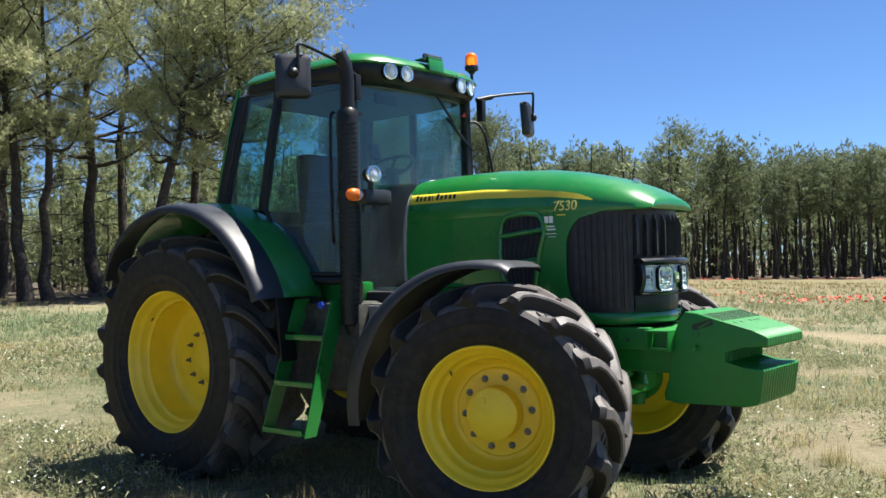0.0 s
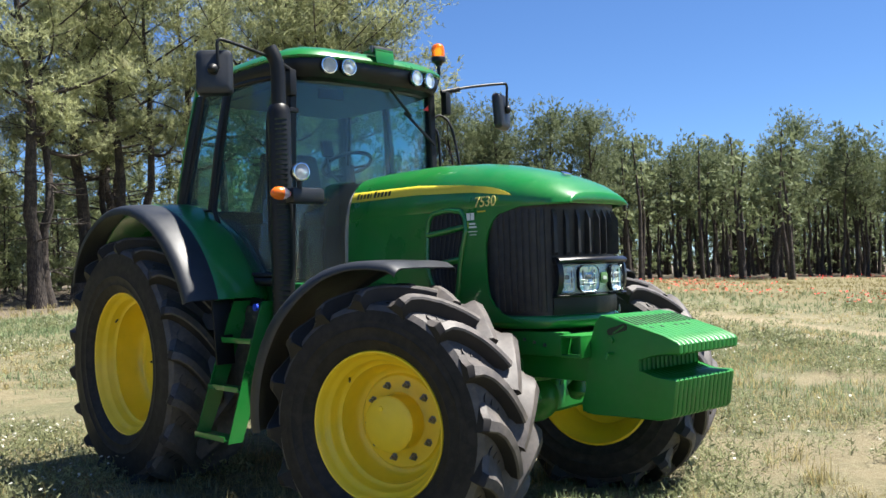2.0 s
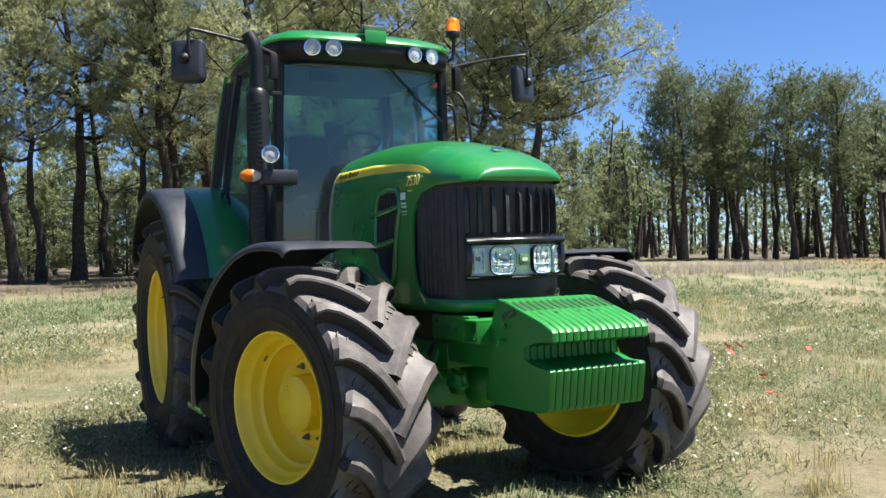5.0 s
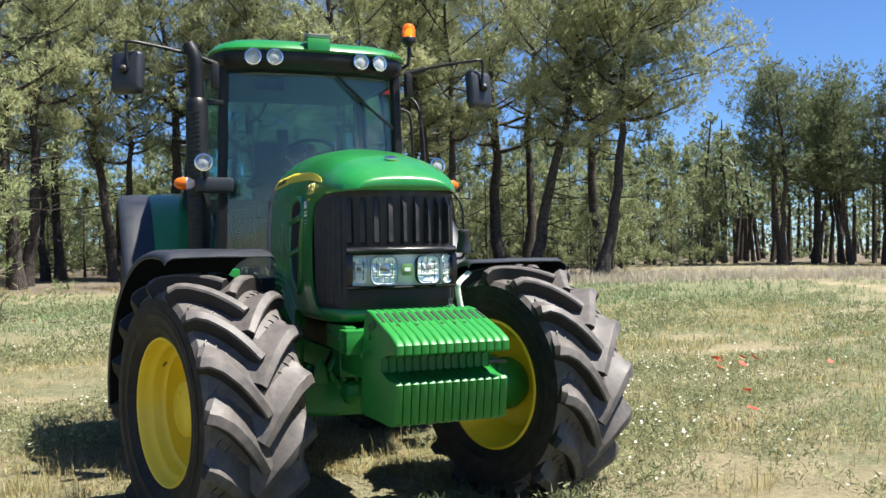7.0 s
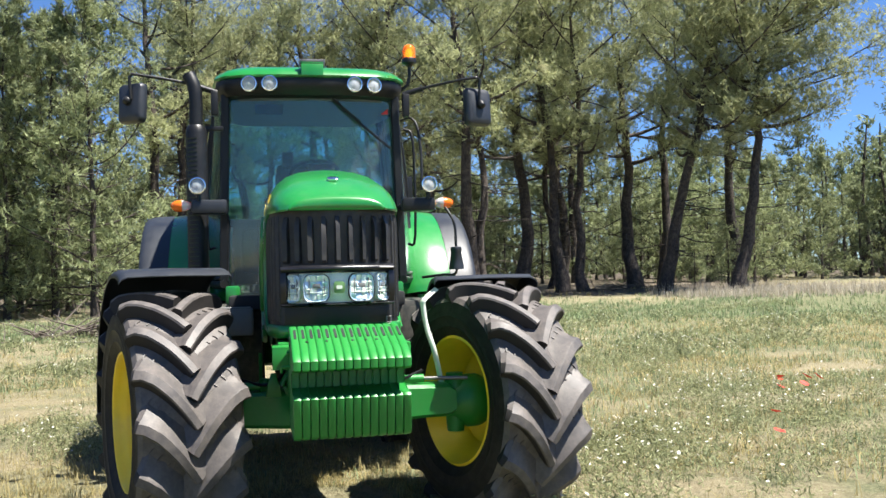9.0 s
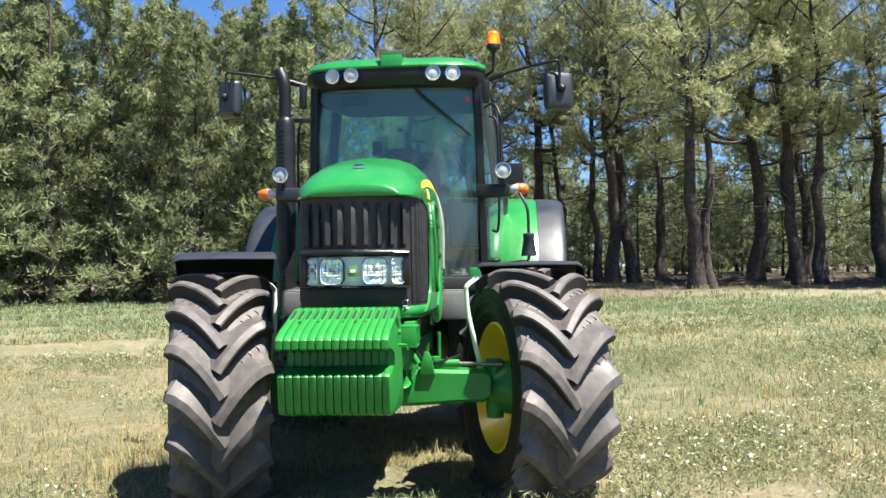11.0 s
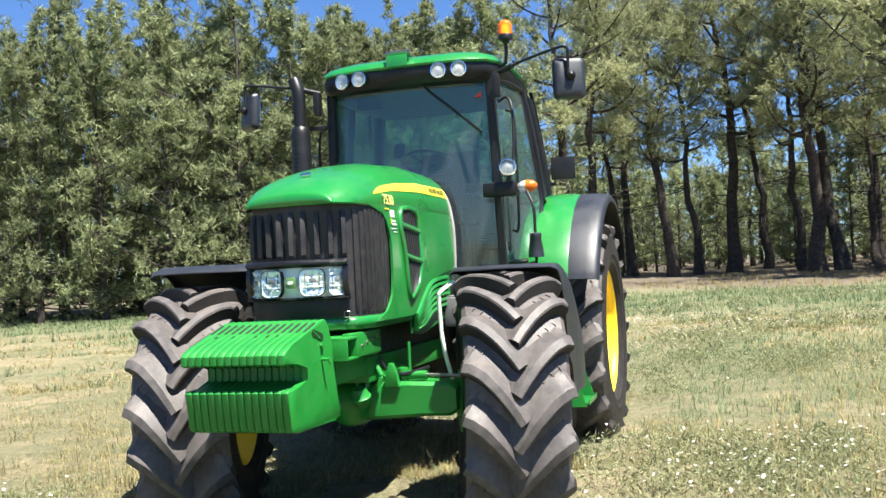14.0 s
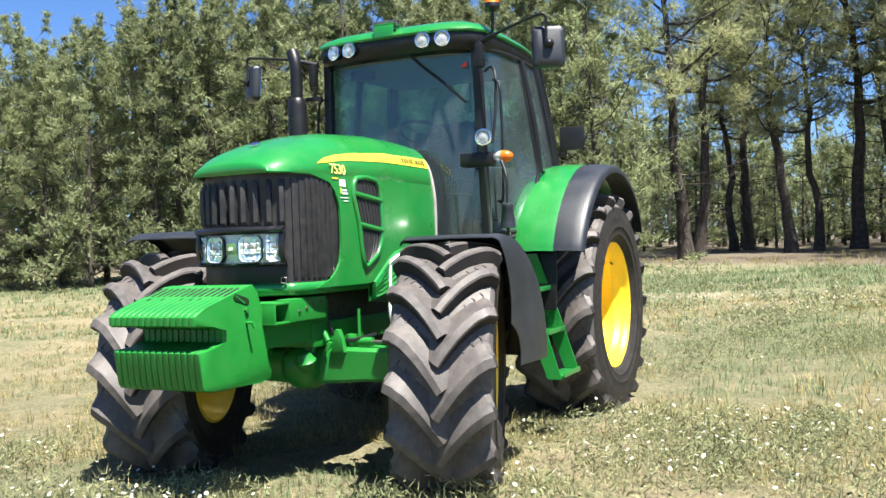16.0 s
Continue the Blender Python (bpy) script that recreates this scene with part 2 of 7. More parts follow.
def soil():
    m, tree, bsdf = shader("dry_meadow")
    where = tree.nodes.new("ShaderNodeTexCoord").outputs["Object"]
    mid, fine, big = noise_node(tree, 0.55, 6, 0.62, where), noise_node(tree, 14, 6, 0.7, where), noise_node(tree, 0.09, 4, 0.55, where)
    tiny = noise_node(tree, 55, 4, 0.75, where)
    speck = mix_node(tree, 0.55, fine.outputs["Fac"], tiny.outputs["Fac"])
    straw = ramp_node(tree, speck, ((0.34, (0.084, 0.068, 0.036)), (0.5, (0.212, 0.181, 0.101)), (0.64, (0.335, 0.297, 0.186)))).outputs["Color"]
    green = ramp_node(tree, speck, ((0.34, (0.030, 0.041, 0.018)), (0.5, (0.110, 0.122, 0.052)), (0.64, (0.205, 0.214, 0.106)))).outputs["Color"]
    ripe_tone = ramp_node(tree, speck, ((0.34, (0.072, 0.060, 0.022)), (0.64, (0.200, 0.165, 0.070)))).outputs["Color"]
    pale_tone = ramp_node(tree, speck, ((0.34, (0.121, 0.101, 0.0567)), (0.64, (0.283, 0.255, 0.185)))).outputs["Color"]
    sand = ramp_node(tree, fine.outputs["Fac"], ((0.2, (0.190, 0.150, 0.082)), (0.8, (0.350, 0.292, 0.178)))).outputs["Color"]
    col = mix_node(tree, ramp_node(tree, mid.outputs["Fac"], ((0.46, 0.0), (0.64, 0.75))).outputs["Color"], straw, green)
    col = mix_node(tree, ramp_node(tree, big.outputs["Fac"], ((0.50, 0.0), (0.72, 0.6))).outputs["Color"], col, green)
    clump = noise_node(tree, 2.4, 5, 0.6, where)
    col = mix_node(tree, ramp_node(tree, clump.outputs["Fac"], ((0.50, 0.0), (0.60, 0.65))).outputs["Color"], col, green)
    bare = ramp_node(tree, noise_node(tree, 1.1, 5, 0.6, where).outputs["Fac"], ((0.52, 0.0), (0.60, 0.85))).outputs["Color"]
    col = mix_node(tree, bare, col, sand)
    for key, tone_in in (("green", green), ("pale", pale_tone), ("ripe", ripe_tone)):
        zone = tree.nodes.new("ShaderNodeAttribute")
        zone.attribute_name = key
        worn = mix_node(tree, 1.0, zone.outputs["Color"], ramp_node(tree, mid.outputs["Fac"], ((0.30, 1.0), (0.68, 0.60 if key == "green" else 0.35))).outputs["Color"], "MULTIPLY")
        col = mix_node(tree, worn, col, tone_in)
    track = tree.nodes.new("ShaderNodeAttribute")
    track.attribute_name = "track"
    tone = mix_node(tree, track.outputs["Fac"], col, sand)
    litter = tree.nodes.new("ShaderNodeAttribute")
    litter.attribute_name = "litter"
    # dark litter tone, which also paints the shade under the far trees
    duff = ramp_node(tree, fine.outputs["Fac"], ((0.25, (0.064, 0.050, 0.034)), (0.75, (0.165, 0.135, 0.094)))).outputs["Color"]
    tree.links.new(mix_node(tree, litter.outputs["Fac"], tone, duff), bsdf.inputs["Base Color"])
    bsdf.inputs["Roughness"].default_value = 0.95
    bump_node(tree, speck, 1.0, 0.05, bsdf)
    return m


SOIL = soil()


# ---- building helpers ----
def link_mesh(name, me, material, parent=None, label="", smooth=None):
    me.materials.append(material)
    ob = new(name, me)
    if parent is not None:
        ob.parent = parent
        ob.matrix_parent_inverse = Matrix.Identity(4)
    if label:
        ob["label"] = label
    if smooth is not None:
        me.shade_smooth()
        if smooth < 180:
            me.set_sharp_from_angle(angle=radians(smooth))
    return ob


def part(name, bm, material, parent, label="", smooth=35):
    bmesh.ops.recalc_face_normals(bm, faces=bm.faces)
    me = bpy.data.meshes.new(name)
    bm.to_mesh(me)
    bm.free()
    return link_mesh(name, me, material, parent, label, smooth)


def arrays_mesh(name, verts, tris):
    """A mesh of triangles from two numpy arrays."""
    me = bpy.data.meshes.new(name)
    me.vertices.add(len(verts))
    me.vertices.foreach_set("co", np.asarray(verts, np.float32).ravel())
    me.loops.add(tris.size)
    me.loops.foreach_set("vertex_index", np.asarray(tris, np.int32).ravel())
    me.polygons.add(len(tris))
    me.polygons.foreach_set("loop_start", np.arange(0, tris.size, 3, dtype=np.int32))
    me.polygons.foreach_set("loop_total", np.full(len(tris), 3, np.int32))
    me.update(calc_edges=True)
    return me


def box(bm, centre, size, bevel=0.0, turn=None, taper=None):
    """A bevelled box; turn: Euler degrees; taper: the top's scale in x and y."""
    m = pose(*centre, *(turn or (0, 0, 0))) @ Matrix.Diagonal((*size, 1))
    made = bmesh.ops.create_cube(bm, size=1.0, matrix=Matrix.Identity(4))["verts"]
    if taper:
        for v in made:
            if v.co.z > 0:
                v.co.x, v.co.y = v.co.x * taper[0], v.co.y * taper[1]
    for v in made:
        v.co = m @ v.co
    if bevel:
        edges = list({e for v in made for e in v.link_edges})
        bmesh.ops.bevel(bm, geom=edges, offset=bevel, segments=2, profile=0.6, affect="EDGES")
    return bm


def tube(bm, points, radius, sides=10, closed=False, squash=1.0):
    """A pipe along points; radius: one number or one per point."""
    pts = [Vector(p) for p in points]
    rad = radius if isinstance(radius, (list, tuple)) else [radius] * len(pts)
    rings, side = [], None
    for i, p in enumerate(pts):
        a, b = pts[max(0, i - 1)], pts[min(len(pts) - 1, i + 1)]
        if closed:
            a, b = pts[i - 1], pts[(i + 1) % len(pts)]
        d = (b - a).normalized()
        if side is None:
            side = d.orthogonal().normalized()
        side = (side - d * side.dot(d)).normalized()
        up = d.cross(side)
        rings.append([bm.verts.new(p + rad[i] * (math.cos(k * math.tau / sides) * side + squash * math.sin(k * math.tau / sides) * up)) for k in range(sides)])
    for i in range(len(rings) - (0 if closed else 1)):
        r, s = rings[i], rings[(i + 1) % len(rings)]
        for k in range(sides):
            bm.faces.new((r[k], r[(k + 1) % sides], s[(k + 1) % sides], s[k]))
    if not closed:
        bm.faces.new(rings[0][::-1])
        bm.faces.new(rings[-1])
    return bm


def smooth_line(points, steps=6):
    """A Catmull-Rom line through the points."""
    p = [Vector(q) for q in points]
    p = [2 * p[0] - p[1]] + p + [2 * p[-1] - p[-2]]
    out = []
    for i in range(1, len(p) - 2):
        for k in range(steps):
            t = k / steps
            out.append(0.5 * (2 * p[i] + (p[i + 1] - p[i - 1]) * t + (2 * p[i - 1] - 5 * p[i] + 4 * p[i + 1] - p[i + 2]) * t * t + (3 * p[i] - p[i - 1] - 3 * p[i + 1] + p[i + 2]) * t**3))
    return out + [p[-2]]


def lathe(bm, profile, sides=64, m=None, caps=False):
    """Turns a profile of (radius, along y) round the y axis."""
    m = m or Matrix.Identity(4)
    rings = [[bm.verts.new(m @ Vector((r * math.cos(k * math.tau / sides), y, r * math.sin(k * math.tau / sides)))) for k in range(sides)] for r, y in profile]
    for a, b in zip(rings, rings[1:]):
        for k in range(sides):
            bm.faces.new((a[k], a[(k + 1) % sides], b[(k + 1) % sides], b[k]))
    if caps:
        bm.faces.new(rings[0])
        bm.faces.new(rings[-1][::-1])
    return bm


def skin(bm, loops, closed=True, caps=True):
    """Joins loops of the same number of points into one surface."""
    rows = [[bm.verts.new(p) for p in loop] for loop in loops]
    n = len(rows[0])
    for a, b in zip(rows, rows[1:]):
        for k in range(n if closed else n - 1):
            bm.faces.new((a[k], a[(k + 1) % n], b[(k + 1) % n], b[k]))
    if caps and closed:
        bm.faces.new(rows[0][::-1])
        bm.faces.new(rows[-1])
    return bm


def sheet(bm, rows, thick, inward):
    """A shell: a grid of points given a thickness along the direction that inward(point) gives."""
    flip = [[Vector(p) + thick * Vector(inward(Vector(p))).normalized() for p in row] for row in rows]
    a = [[bm.verts.new(p) for p in row] for row in rows]
    b = [[bm.verts.new(p) for p in row] for row in flip]
    h, w = len(a), len(a[0])
    for i in range(h - 1):
        for k in range(w - 1):
            bm.faces.new((a[i][k], a[i][k + 1], a[i + 1][k + 1], a[i + 1][k]))
            bm.faces.new((b[i][k + 1], b[i][k], b[i + 1][k], b[i + 1][k + 1]))
    for i in range(h - 1):
        bm.faces.new((a[i][0], a[i + 1][0], b[i + 1][0], b[i][0]))
        bm.faces.new((a[i + 1][-1], a[i][-1], b[i][-1], b[i + 1][-1]))
    for k in range(w - 1):
        bm.faces.new((a[0][k + 1], a[0][k], b[0][k], b[0][k + 1]))
        bm.faces.new((a[-1][k], a[-1][k + 1], b[-1][k + 1], b[-1][k]))
    return bm


def plate(bm, outline, thick, m, bevel=0.0):
    """A flat plate: outline in x, y, thickness along z, laid by m."""
    bottom = [bm.verts.new(Vector((x, y, -thick / 2))) for x, y in outline]
    top = [bm.verts.new(Vector((x, y, thick / 2))) for x, y in outline]
    n = len(outline)
    faces = [bm.faces.new(bottom[::-1]), bm.faces.new(top)]
    for k in range(n):
        bm.faces.new((bottom[k], bottom[(k + 1) % n], top[(k + 1) % n], top[k]))
    verts = bottom + top
    if bevel:
        edges = list({e for f in faces for e in f.edges})
        made = bmesh.ops.bevel(bm, geom=edges, offset=bevel, segments=2, profile=0.6, affect="EDGES")
        verts = list(set(made["verts"]) | {v for v in verts if v.is_valid})
    for v in verts:
        v.co = m @ v.co
    return bm


def rounded(w, h, r, n=5):
    """A rounded rectangle's outline."""
    out = []
    for cx, cy, a in ((w / 2 - r, h / 2 - r, 0), (-w / 2 + r, h / 2 - r, 90), (-w / 2 + r, -h / 2 + r, 180), (w / 2 - r, -h / 2 + r, 270)):
        out += [(cx + r * math.cos(radians(a + 90 * k / n)), cy + r * math.sin(radians(a + 90 * k / n))) for k in range(n + 1)]
    return out


def wave(x):
    return max(0.0, min(1.0, x))


# ---- ground ----
def soft_ramp(v, start, width):
    """0 below start, then a line of slope 1 with a soft knee."""
    v = np.asarray(v, float) - start
    return np.where(v < 0, 0.0, np.where(v < width, v * v / (2 * width), v - width / 2))


def ground_height(x, y):
    x, y = np.asarray(x, float), np.asarray(y, float)
    rise = 0.017 * soft_ramp(-x, 4.0, 8.0) - 0.013 * soft_ramp(y, 16.0, 20.0) + 0.002 * soft_ramp(-y, 6.0, 10.0)
    rise = np.clip(rise, -1.1, 1.1)
    away = np.clip((np.hypot(x + 1.0, y) - 3.5) / 6.0, 0, 1)
    return rise + away * (0.05 * np.sin(0.55 * x + 0.8) * np.sin(0.47 * y) + 0.03 * np.sin(1.9 * x + 1.3 * y))


def track_weight(x, y):
    """How much of the worn sandy wheel track lies at a place."""
    x, y = np.asarray(x, float), np.asarray(y, float)
    bend = 0.45 * np.sin(0.15 * x)
    d = np.abs((y - TRACK[1]) * TRACK[2] - (x - TRACK[0]) * TRACK[3] + bend)
    return np.clip(1.4 - d / 0.50, 0, 1) + 0.45 * np.clip(1.3 - np.abs(d - 1.9) / 0.35, 0, 1)


def litter_shade_weight(x, y):
    """How much fallen needles cover the ground under the wood; far off, also its painted shade."""
    x, y = np.asarray(x, float), np.asarray(y, float)
    edge = np.where(y < 25, -26.5 - 0.10 * np.abs(y - 5), -28.5 + 0.0 * y) + 1.5 * np.sin(0.35 * y)
    near = np.clip((edge - x) / 4.0, 0, 1) * np.clip((24 + 0.6 * (-x - 30) - y) / 6.0, 0, 1)
    # across the field the litter's tone stands in for shade between the trunks
    far = np.clip(((y - 92) * 0.653 - (x + 12) * 0.758 + 1.5) / 3.0, 0, 1) * np.clip((y - 34) / 6, 0, 1)
    return np.maximum(near, far)


def green_weight(x, y):
    """How much fresh green grass: the strip before the wood, and broad drifts in the meadow."""
    x, y = np.asarray(x, float), np.asarray(y, float)
    wander = 1.3 * np.sin(0.31 * y + 1.0) + 0.7 * np.sin(0.83 * y)
    strip = np.clip(1.5 - np.abs(x + 20.5 + wander + 0.12 * np.maximum(y - 8, 0)) / 5.0, 0, 1)
    drift = np.clip(patches(x, y, 41, 0.30) * 1.5 + 0.15, 0, 1) * np.clip((np.hypot(x, y) - 3.0) / 4.0, 0, 1) * np.clip((y + 7) / 8, 0.4, 1)
    lush = np.clip((y - 1.5) / 4, 0.5, 1) * np.clip((x + 20) / 6, 0, 1) * np.clip(0.62 + 0.5 * patches(x, y, 43, 0.55), 0, 1)
    return np.clip(0.95 * strip + 0.45 * drift + 0.60 * lush, 0, 1) * np.clip((40 - y) / 10, 0.45, 1)


def pale_weight(x, y):
    """How much tall bleached grass: along the wood's edge and over the far field."""
    x, y = np.asarray(x, float), np.asarray(y, float)
    return np.clip(1.4 - np.abs(x + 26.5 + 1.2 * np.sin(0.4 * y)) / 3.6, 0, 1) * np.clip((y - 13.5) / 3, 0, 1) * np.clip((34 - y) / 5, 0, 1)


def ripe_weight(x, y):
    """How much reddish ripe grass: the field beyond the track."""
    x, y = np.asarray(x, float), np.asarray(y, float)
    return np.clip(((y - TRACK[1]) * TRACK[2] - (x - TRACK[0]) * TRACK[3] - 3.5) / 5, 0, 1) * np.clip((y - 14) / 8, 0, 1)


def patches(x, y, seed, scale):
    rng = np.random.default_rng(seed)
    v = 0
    for _ in range(5):
        kx, ky, p = rng.normal(0, scale), rng.normal(0, scale), rng.uniform(0, 6.28)
        v = v + np.sin(kx * x + ky * y + p)
    return v / 5


def bare_weight(x, y):
    """How much bare sand lies open between the tufts."""
    x, y = np.asarray(x, float), np.asarray(y, float)
    v = patches(x, y, 91, 1.8) + 0.7 * patches(x, y, 92, 4.1) + 0.25 * patches(x, y, 93, 0.4)
    return np.clip((v - 0.40) / 0.25, 0, 1) * np.clip((26 - np.hypot(x, y)) / 10, 0, 1)


TRACK = (-3.0, 12.7, 0.86, -0.51)


def build_ground():
    rings = np.concatenate([np.linspace(0, 14, 71), np.geomspace(14.4, 60, 60), np.geomspace(66, 2500, 26)])
    n = 160
    ang = np.linspace(0, math.tau, n, endpoint=False)
    r, a = np.meshgrid(rings[1:], ang, indexing="ij")
    x, y = np.r_[0, (r * np.cos(a)).ravel()] - 1.0, np.r_[0, (r * np.sin(a)).ravel()]
    z = ground_height(x, y)
    rng = np.random.default_rng(4)
    z += rng.normal(0, 0.008, len(z)) * (np.hypot(x, y) < 60)
    idx = 1 + np.arange((len(rings) - 1) * n).reshape(-1, n)
    nxt = np.roll(idx, -1, 1)
    fan = np.stack([np.zeros(n, int), idx[0], nxt[0]], -1)
    q1 = np.stack([idx[:-1], idx[1:], nxt[1:]], -1).reshape(-1, 3)
    q2 = np.stack([idx[:-1], nxt[1:], nxt[:-1]], -1).reshape(-1, 3)
    me = arrays_mesh("ground", np.stack([x, y, z], -1), np.concatenate([fan, q1, q2]))
    for key, values in (("track", np.maximum(track_weight(x, y), 0.60 * bare_weight(x, y))), ("litter", litter_shade_weight(x, y)), ("green", green_weight(x, y)), ("pale", pale_weight(x, y)), ("ripe", ripe_weight(x, y))):
        me.attributes.new(key, "FLOAT", "POINT").data.foreach_set("value", values.astype(np.float32))
    ob = link_mesh("ground", me, SOIL, smooth=180)
    return tagged(ob, "dry sandy meadow with straw-coloured and green patches", "meadow", kind="structure")


build_ground()


# ---- pines ----
def fan_tube(points, radii, sides):
    """Vertices and triangles of a limb."""
    p, rad = np.asarray(points, float), np.asarray(radii, float)
    d = np.gradient(p, axis=0)
    d /= np.linalg.norm(d, axis=1, keepdims=True)
    ref = np.where(np.abs(d[:, 2:3]) > 0.8, np.array([[1.0, 0, 0]]), np.array([[0, 0, 1.0]]))
    s = np.cross(d, ref)
    s /= np.linalg.norm(s, axis=1, keepdims=True)
    u = np.cross(d, s)
    a = np.linspace(0, math.tau, sides, endpoint=False)
    v = p[:, None] + rad[:, None, None] * (np.cos(a)[None, :, None] * s[:, None] + np.sin(a)[None, :, None] * u[:, None])
    i = np.arange(len(p) * sides).reshape(len(p), sides)
    j = np.roll(i, -1, 1)
    t = np.concatenate([np.stack([i[:-1], j[:-1], j[1:]], -1).reshape(-1, 3), np.stack([i[:-1], j[1:], i[1:]], -1).reshape(-1, 3)])
    return v.reshape(-1, 3), t


def sprays(rng, centres, sizes, each, length, width, flat=0.6, brush=5):
    """Needle brushes on rounded pads: a few needle sprays, one triangle each, fan out of every shoot on the pad's upper and outer skin."""
    shoots = max(1, each // brush)
    c, s = np.repeat(centres, shoots, 0), np.repeat(sizes, shoots)[:, None]
    off = rng.normal(0, 1, (len(c), 3))
    off[:, 2] = np.where((off[:, 2] < -0.2) & (rng.random(len(c)) < 0.6), -0.6 * off[:, 2], off[:, 2])
    off /= np.maximum(1e-6, np.linalg.norm(off, axis=1, keepdims=True))
    p = c + off * s * rng.uniform(0.10, 1.0, (len(c), 1)) ** 0.5 * np.array([1.0, 1.0, flat])
    tip = off * 0.8 + rng.normal(0, 0.35, off.shape) + np.array([0, 0, 0.55])
    tip /= np.linalg.norm(tip, axis=1, keepdims=True)
    p, tip, off = (np.repeat(v, brush, 0) for v in (p, tip, off))
    d = tip * 0.75 + rng.normal(0, 0.55, tip.shape)
    d /= np.maximum(1e-6, np.linalg.norm(d, axis=1, keepdims=True))
    p = p + tip * length * rng.uniform(-0.5, 0.5, (len(p), 1)) + rng.normal(0, 0.12 * length, p.shape)
    side = np.cross(d, off + rng.normal(0, 0.6, off.shape) + np.array([0, 0, 0.4]))
    side /= np.maximum(1e-6, np.linalg.norm(side, axis=1, keepdims=True))
    ln = length * rng.uniform(0.6, 1.4, (len(p), 1))
    wd = width * rng.uniform(0.6, 1.4, (len(p), 1)) / 2
    v = np.stack([p - d * ln * 0.3 - side * wd, p - d * ln * 0.3 + side * wd, p + d * ln * 0.7], 1)
    return v.reshape(-1, 3)


def pine(seed, height, bare, spread, stem, limbs, pads, pad, each, length, width, kind="old", dead=20):
    """Trunk and crown meshes of one pine: limbs that carry rounded pads of needles."""
    rng = np.random.default_rng(seed)
    n = 18
    h = np.linspace(0, 1, n)
    young = kind in ("young", "sapling")
    sway = np.cumsum(rng.normal(0, 0.035 if young else 0.085, (n, 2)), 0) * height / 13
    sway -= sway[0]
    axis = np.stack([sway[:, 0], sway[:, 1], h * height * 0.97], -1)
    axis[0, 2] = -0.3
    rad = stem * (1 - 0.84 * h**0.9) * (1 + 0.45 * np.exp(-h * 26))
    fine = kind in ("old", "young")
    parts = [fan_tube(axis, rad, 10 if kind == "old" else 6)]

    def at(f):
        return np.array([np.interp(f, h, axis[:, k]) for k in range(3)])

    centres, sizes = [], []
    golden = rng.uniform(0, 6.28)
    for i in range(limbs):
        g = (i + rng.uniform(0, 0.9)) / limbs
        f = bare + (0.985 - bare) * g
        golden += 2.4 + rng.normal(0, 0.4)
        if young:
            reach, up = spread * (1.0 - 0.80 * g**2.4) * rng.uniform(0.55, 1.3), 0.22 + 0.75 * g - 0.40 * math.exp(-9 * g) + rng.normal(0, 0.16)
        else:
            reach, up = spread * (0.30 + 0.70 * math.sin(math.pi * (0.20 + 0.66 * g))) * rng.uniform(0.50, 1.15), 0.16 + 0.55 * g + rng.normal(0, 0.20)
        out = np.array([math.cos(golden), math.sin(golden), 0])
        steps = 7 if fine else 4
        k = np.linspace(0, 1, steps)[:, None]
        bend = rng.normal(0, 0.13, 3) * reach
        line = at(f) + out * reach * k + np.array([0, 0, 1]) * reach * (up * k + 0.25 * k**2 - 0.25 * k * (1 - k)) + bend * (k * (1 - k)) * 2
        thick = max(0.018, stem * 0.36 * (1 - 0.75 * g)) * (1 - 0.82 * k[:, 0])
        parts.append(fan_tube(line, thick, 5 if kind == "old" else 3))
        many = max(2, int(round(pads * (0.55 + 0.6 * reach / spread) * rng.uniform(0.8, 1.2))))
        for q in range(many):
            e = (0.16 if young else 0.34) + (0.90 if young else 0.74) * (q + rng.uniform(0.2, 0.9)) / many
            spot = np.array([np.interp(min(e, 1), k[:, 0], line[:, c]) for c in range(3)])
            spot = spot + rng.normal(0, 0.15, 3) * reach * np.array([1, 1, 0.35]) + np.array([0, 0, 0.12 * pad])
            centres.append(spot)
            sizes.append(pad * rng.uniform(0.55, 1.35) * (1.0 - 0.45 * g if young else 1.0))
            if kind == "young" and g > 0.45 and q == many - 1 and rng.random() < 0.8:
                # upright shoot at the limb's end
                for rise in (0.45, 0.80):
                    centres.append(spot + np.array([rng.normal(0, 0.04), rng.normal(0, 0.04), rise * pad * 1.5]))
                    sizes.append(0.17 - 0.10 * (rise - 0.45))
            if fine:
                parts.append(fan_tube(np.linspace(line[min(steps - 1, int(e * (steps - 1)))], spot, 3), [0.020, 0.013, 0.006], 3))
    for q in range(7 if young else 5):
        f = 0.90 + 0.018 * q
        centres.append(at(min(f, 1.0)) + rng.normal(0, 0.06 if young else 0.35, 3) + np.array([0, 0, 0.05 * q]))
        sizes.append((0.20 if young else 0.6) * pad / 0.5 * (1.1 - 0.09 * q))
    for i in range(dead):
        # bare dead twigs under the crown
        f = rng.uniform(0.10, bare + 0.22) if not young else rng.uniform(0.05, 0.55)
        a = rng.uniform(0, 6.28)
        out = np.array([math.cos(a), math.sin(a), rng.uniform(-0.30, 0.35)])
        k = np.linspace(0, 1, 6)[:, None]
        line = at(f) + out * rng.uniform(0.5, 2.6) * (0.8 if young else 1.0) * k + np.cumsum(rng.normal(0, 0.09, (6, 3)), 0) * k
        parts.append(fan_tube(line, (0.022 if young else 0.038) * (1 - 0.8 * k[:, 0]), 3))
        for _ in range(2 if kind == "old" else 0):
            j = rng.integers(2, 5)
            parts.append(fan_tube(np.linspace(line[j], line[j] + out * 0.5 + rng.normal(0, 0.35, 3), 3), [0.014, 0.010, 0.005], 3))
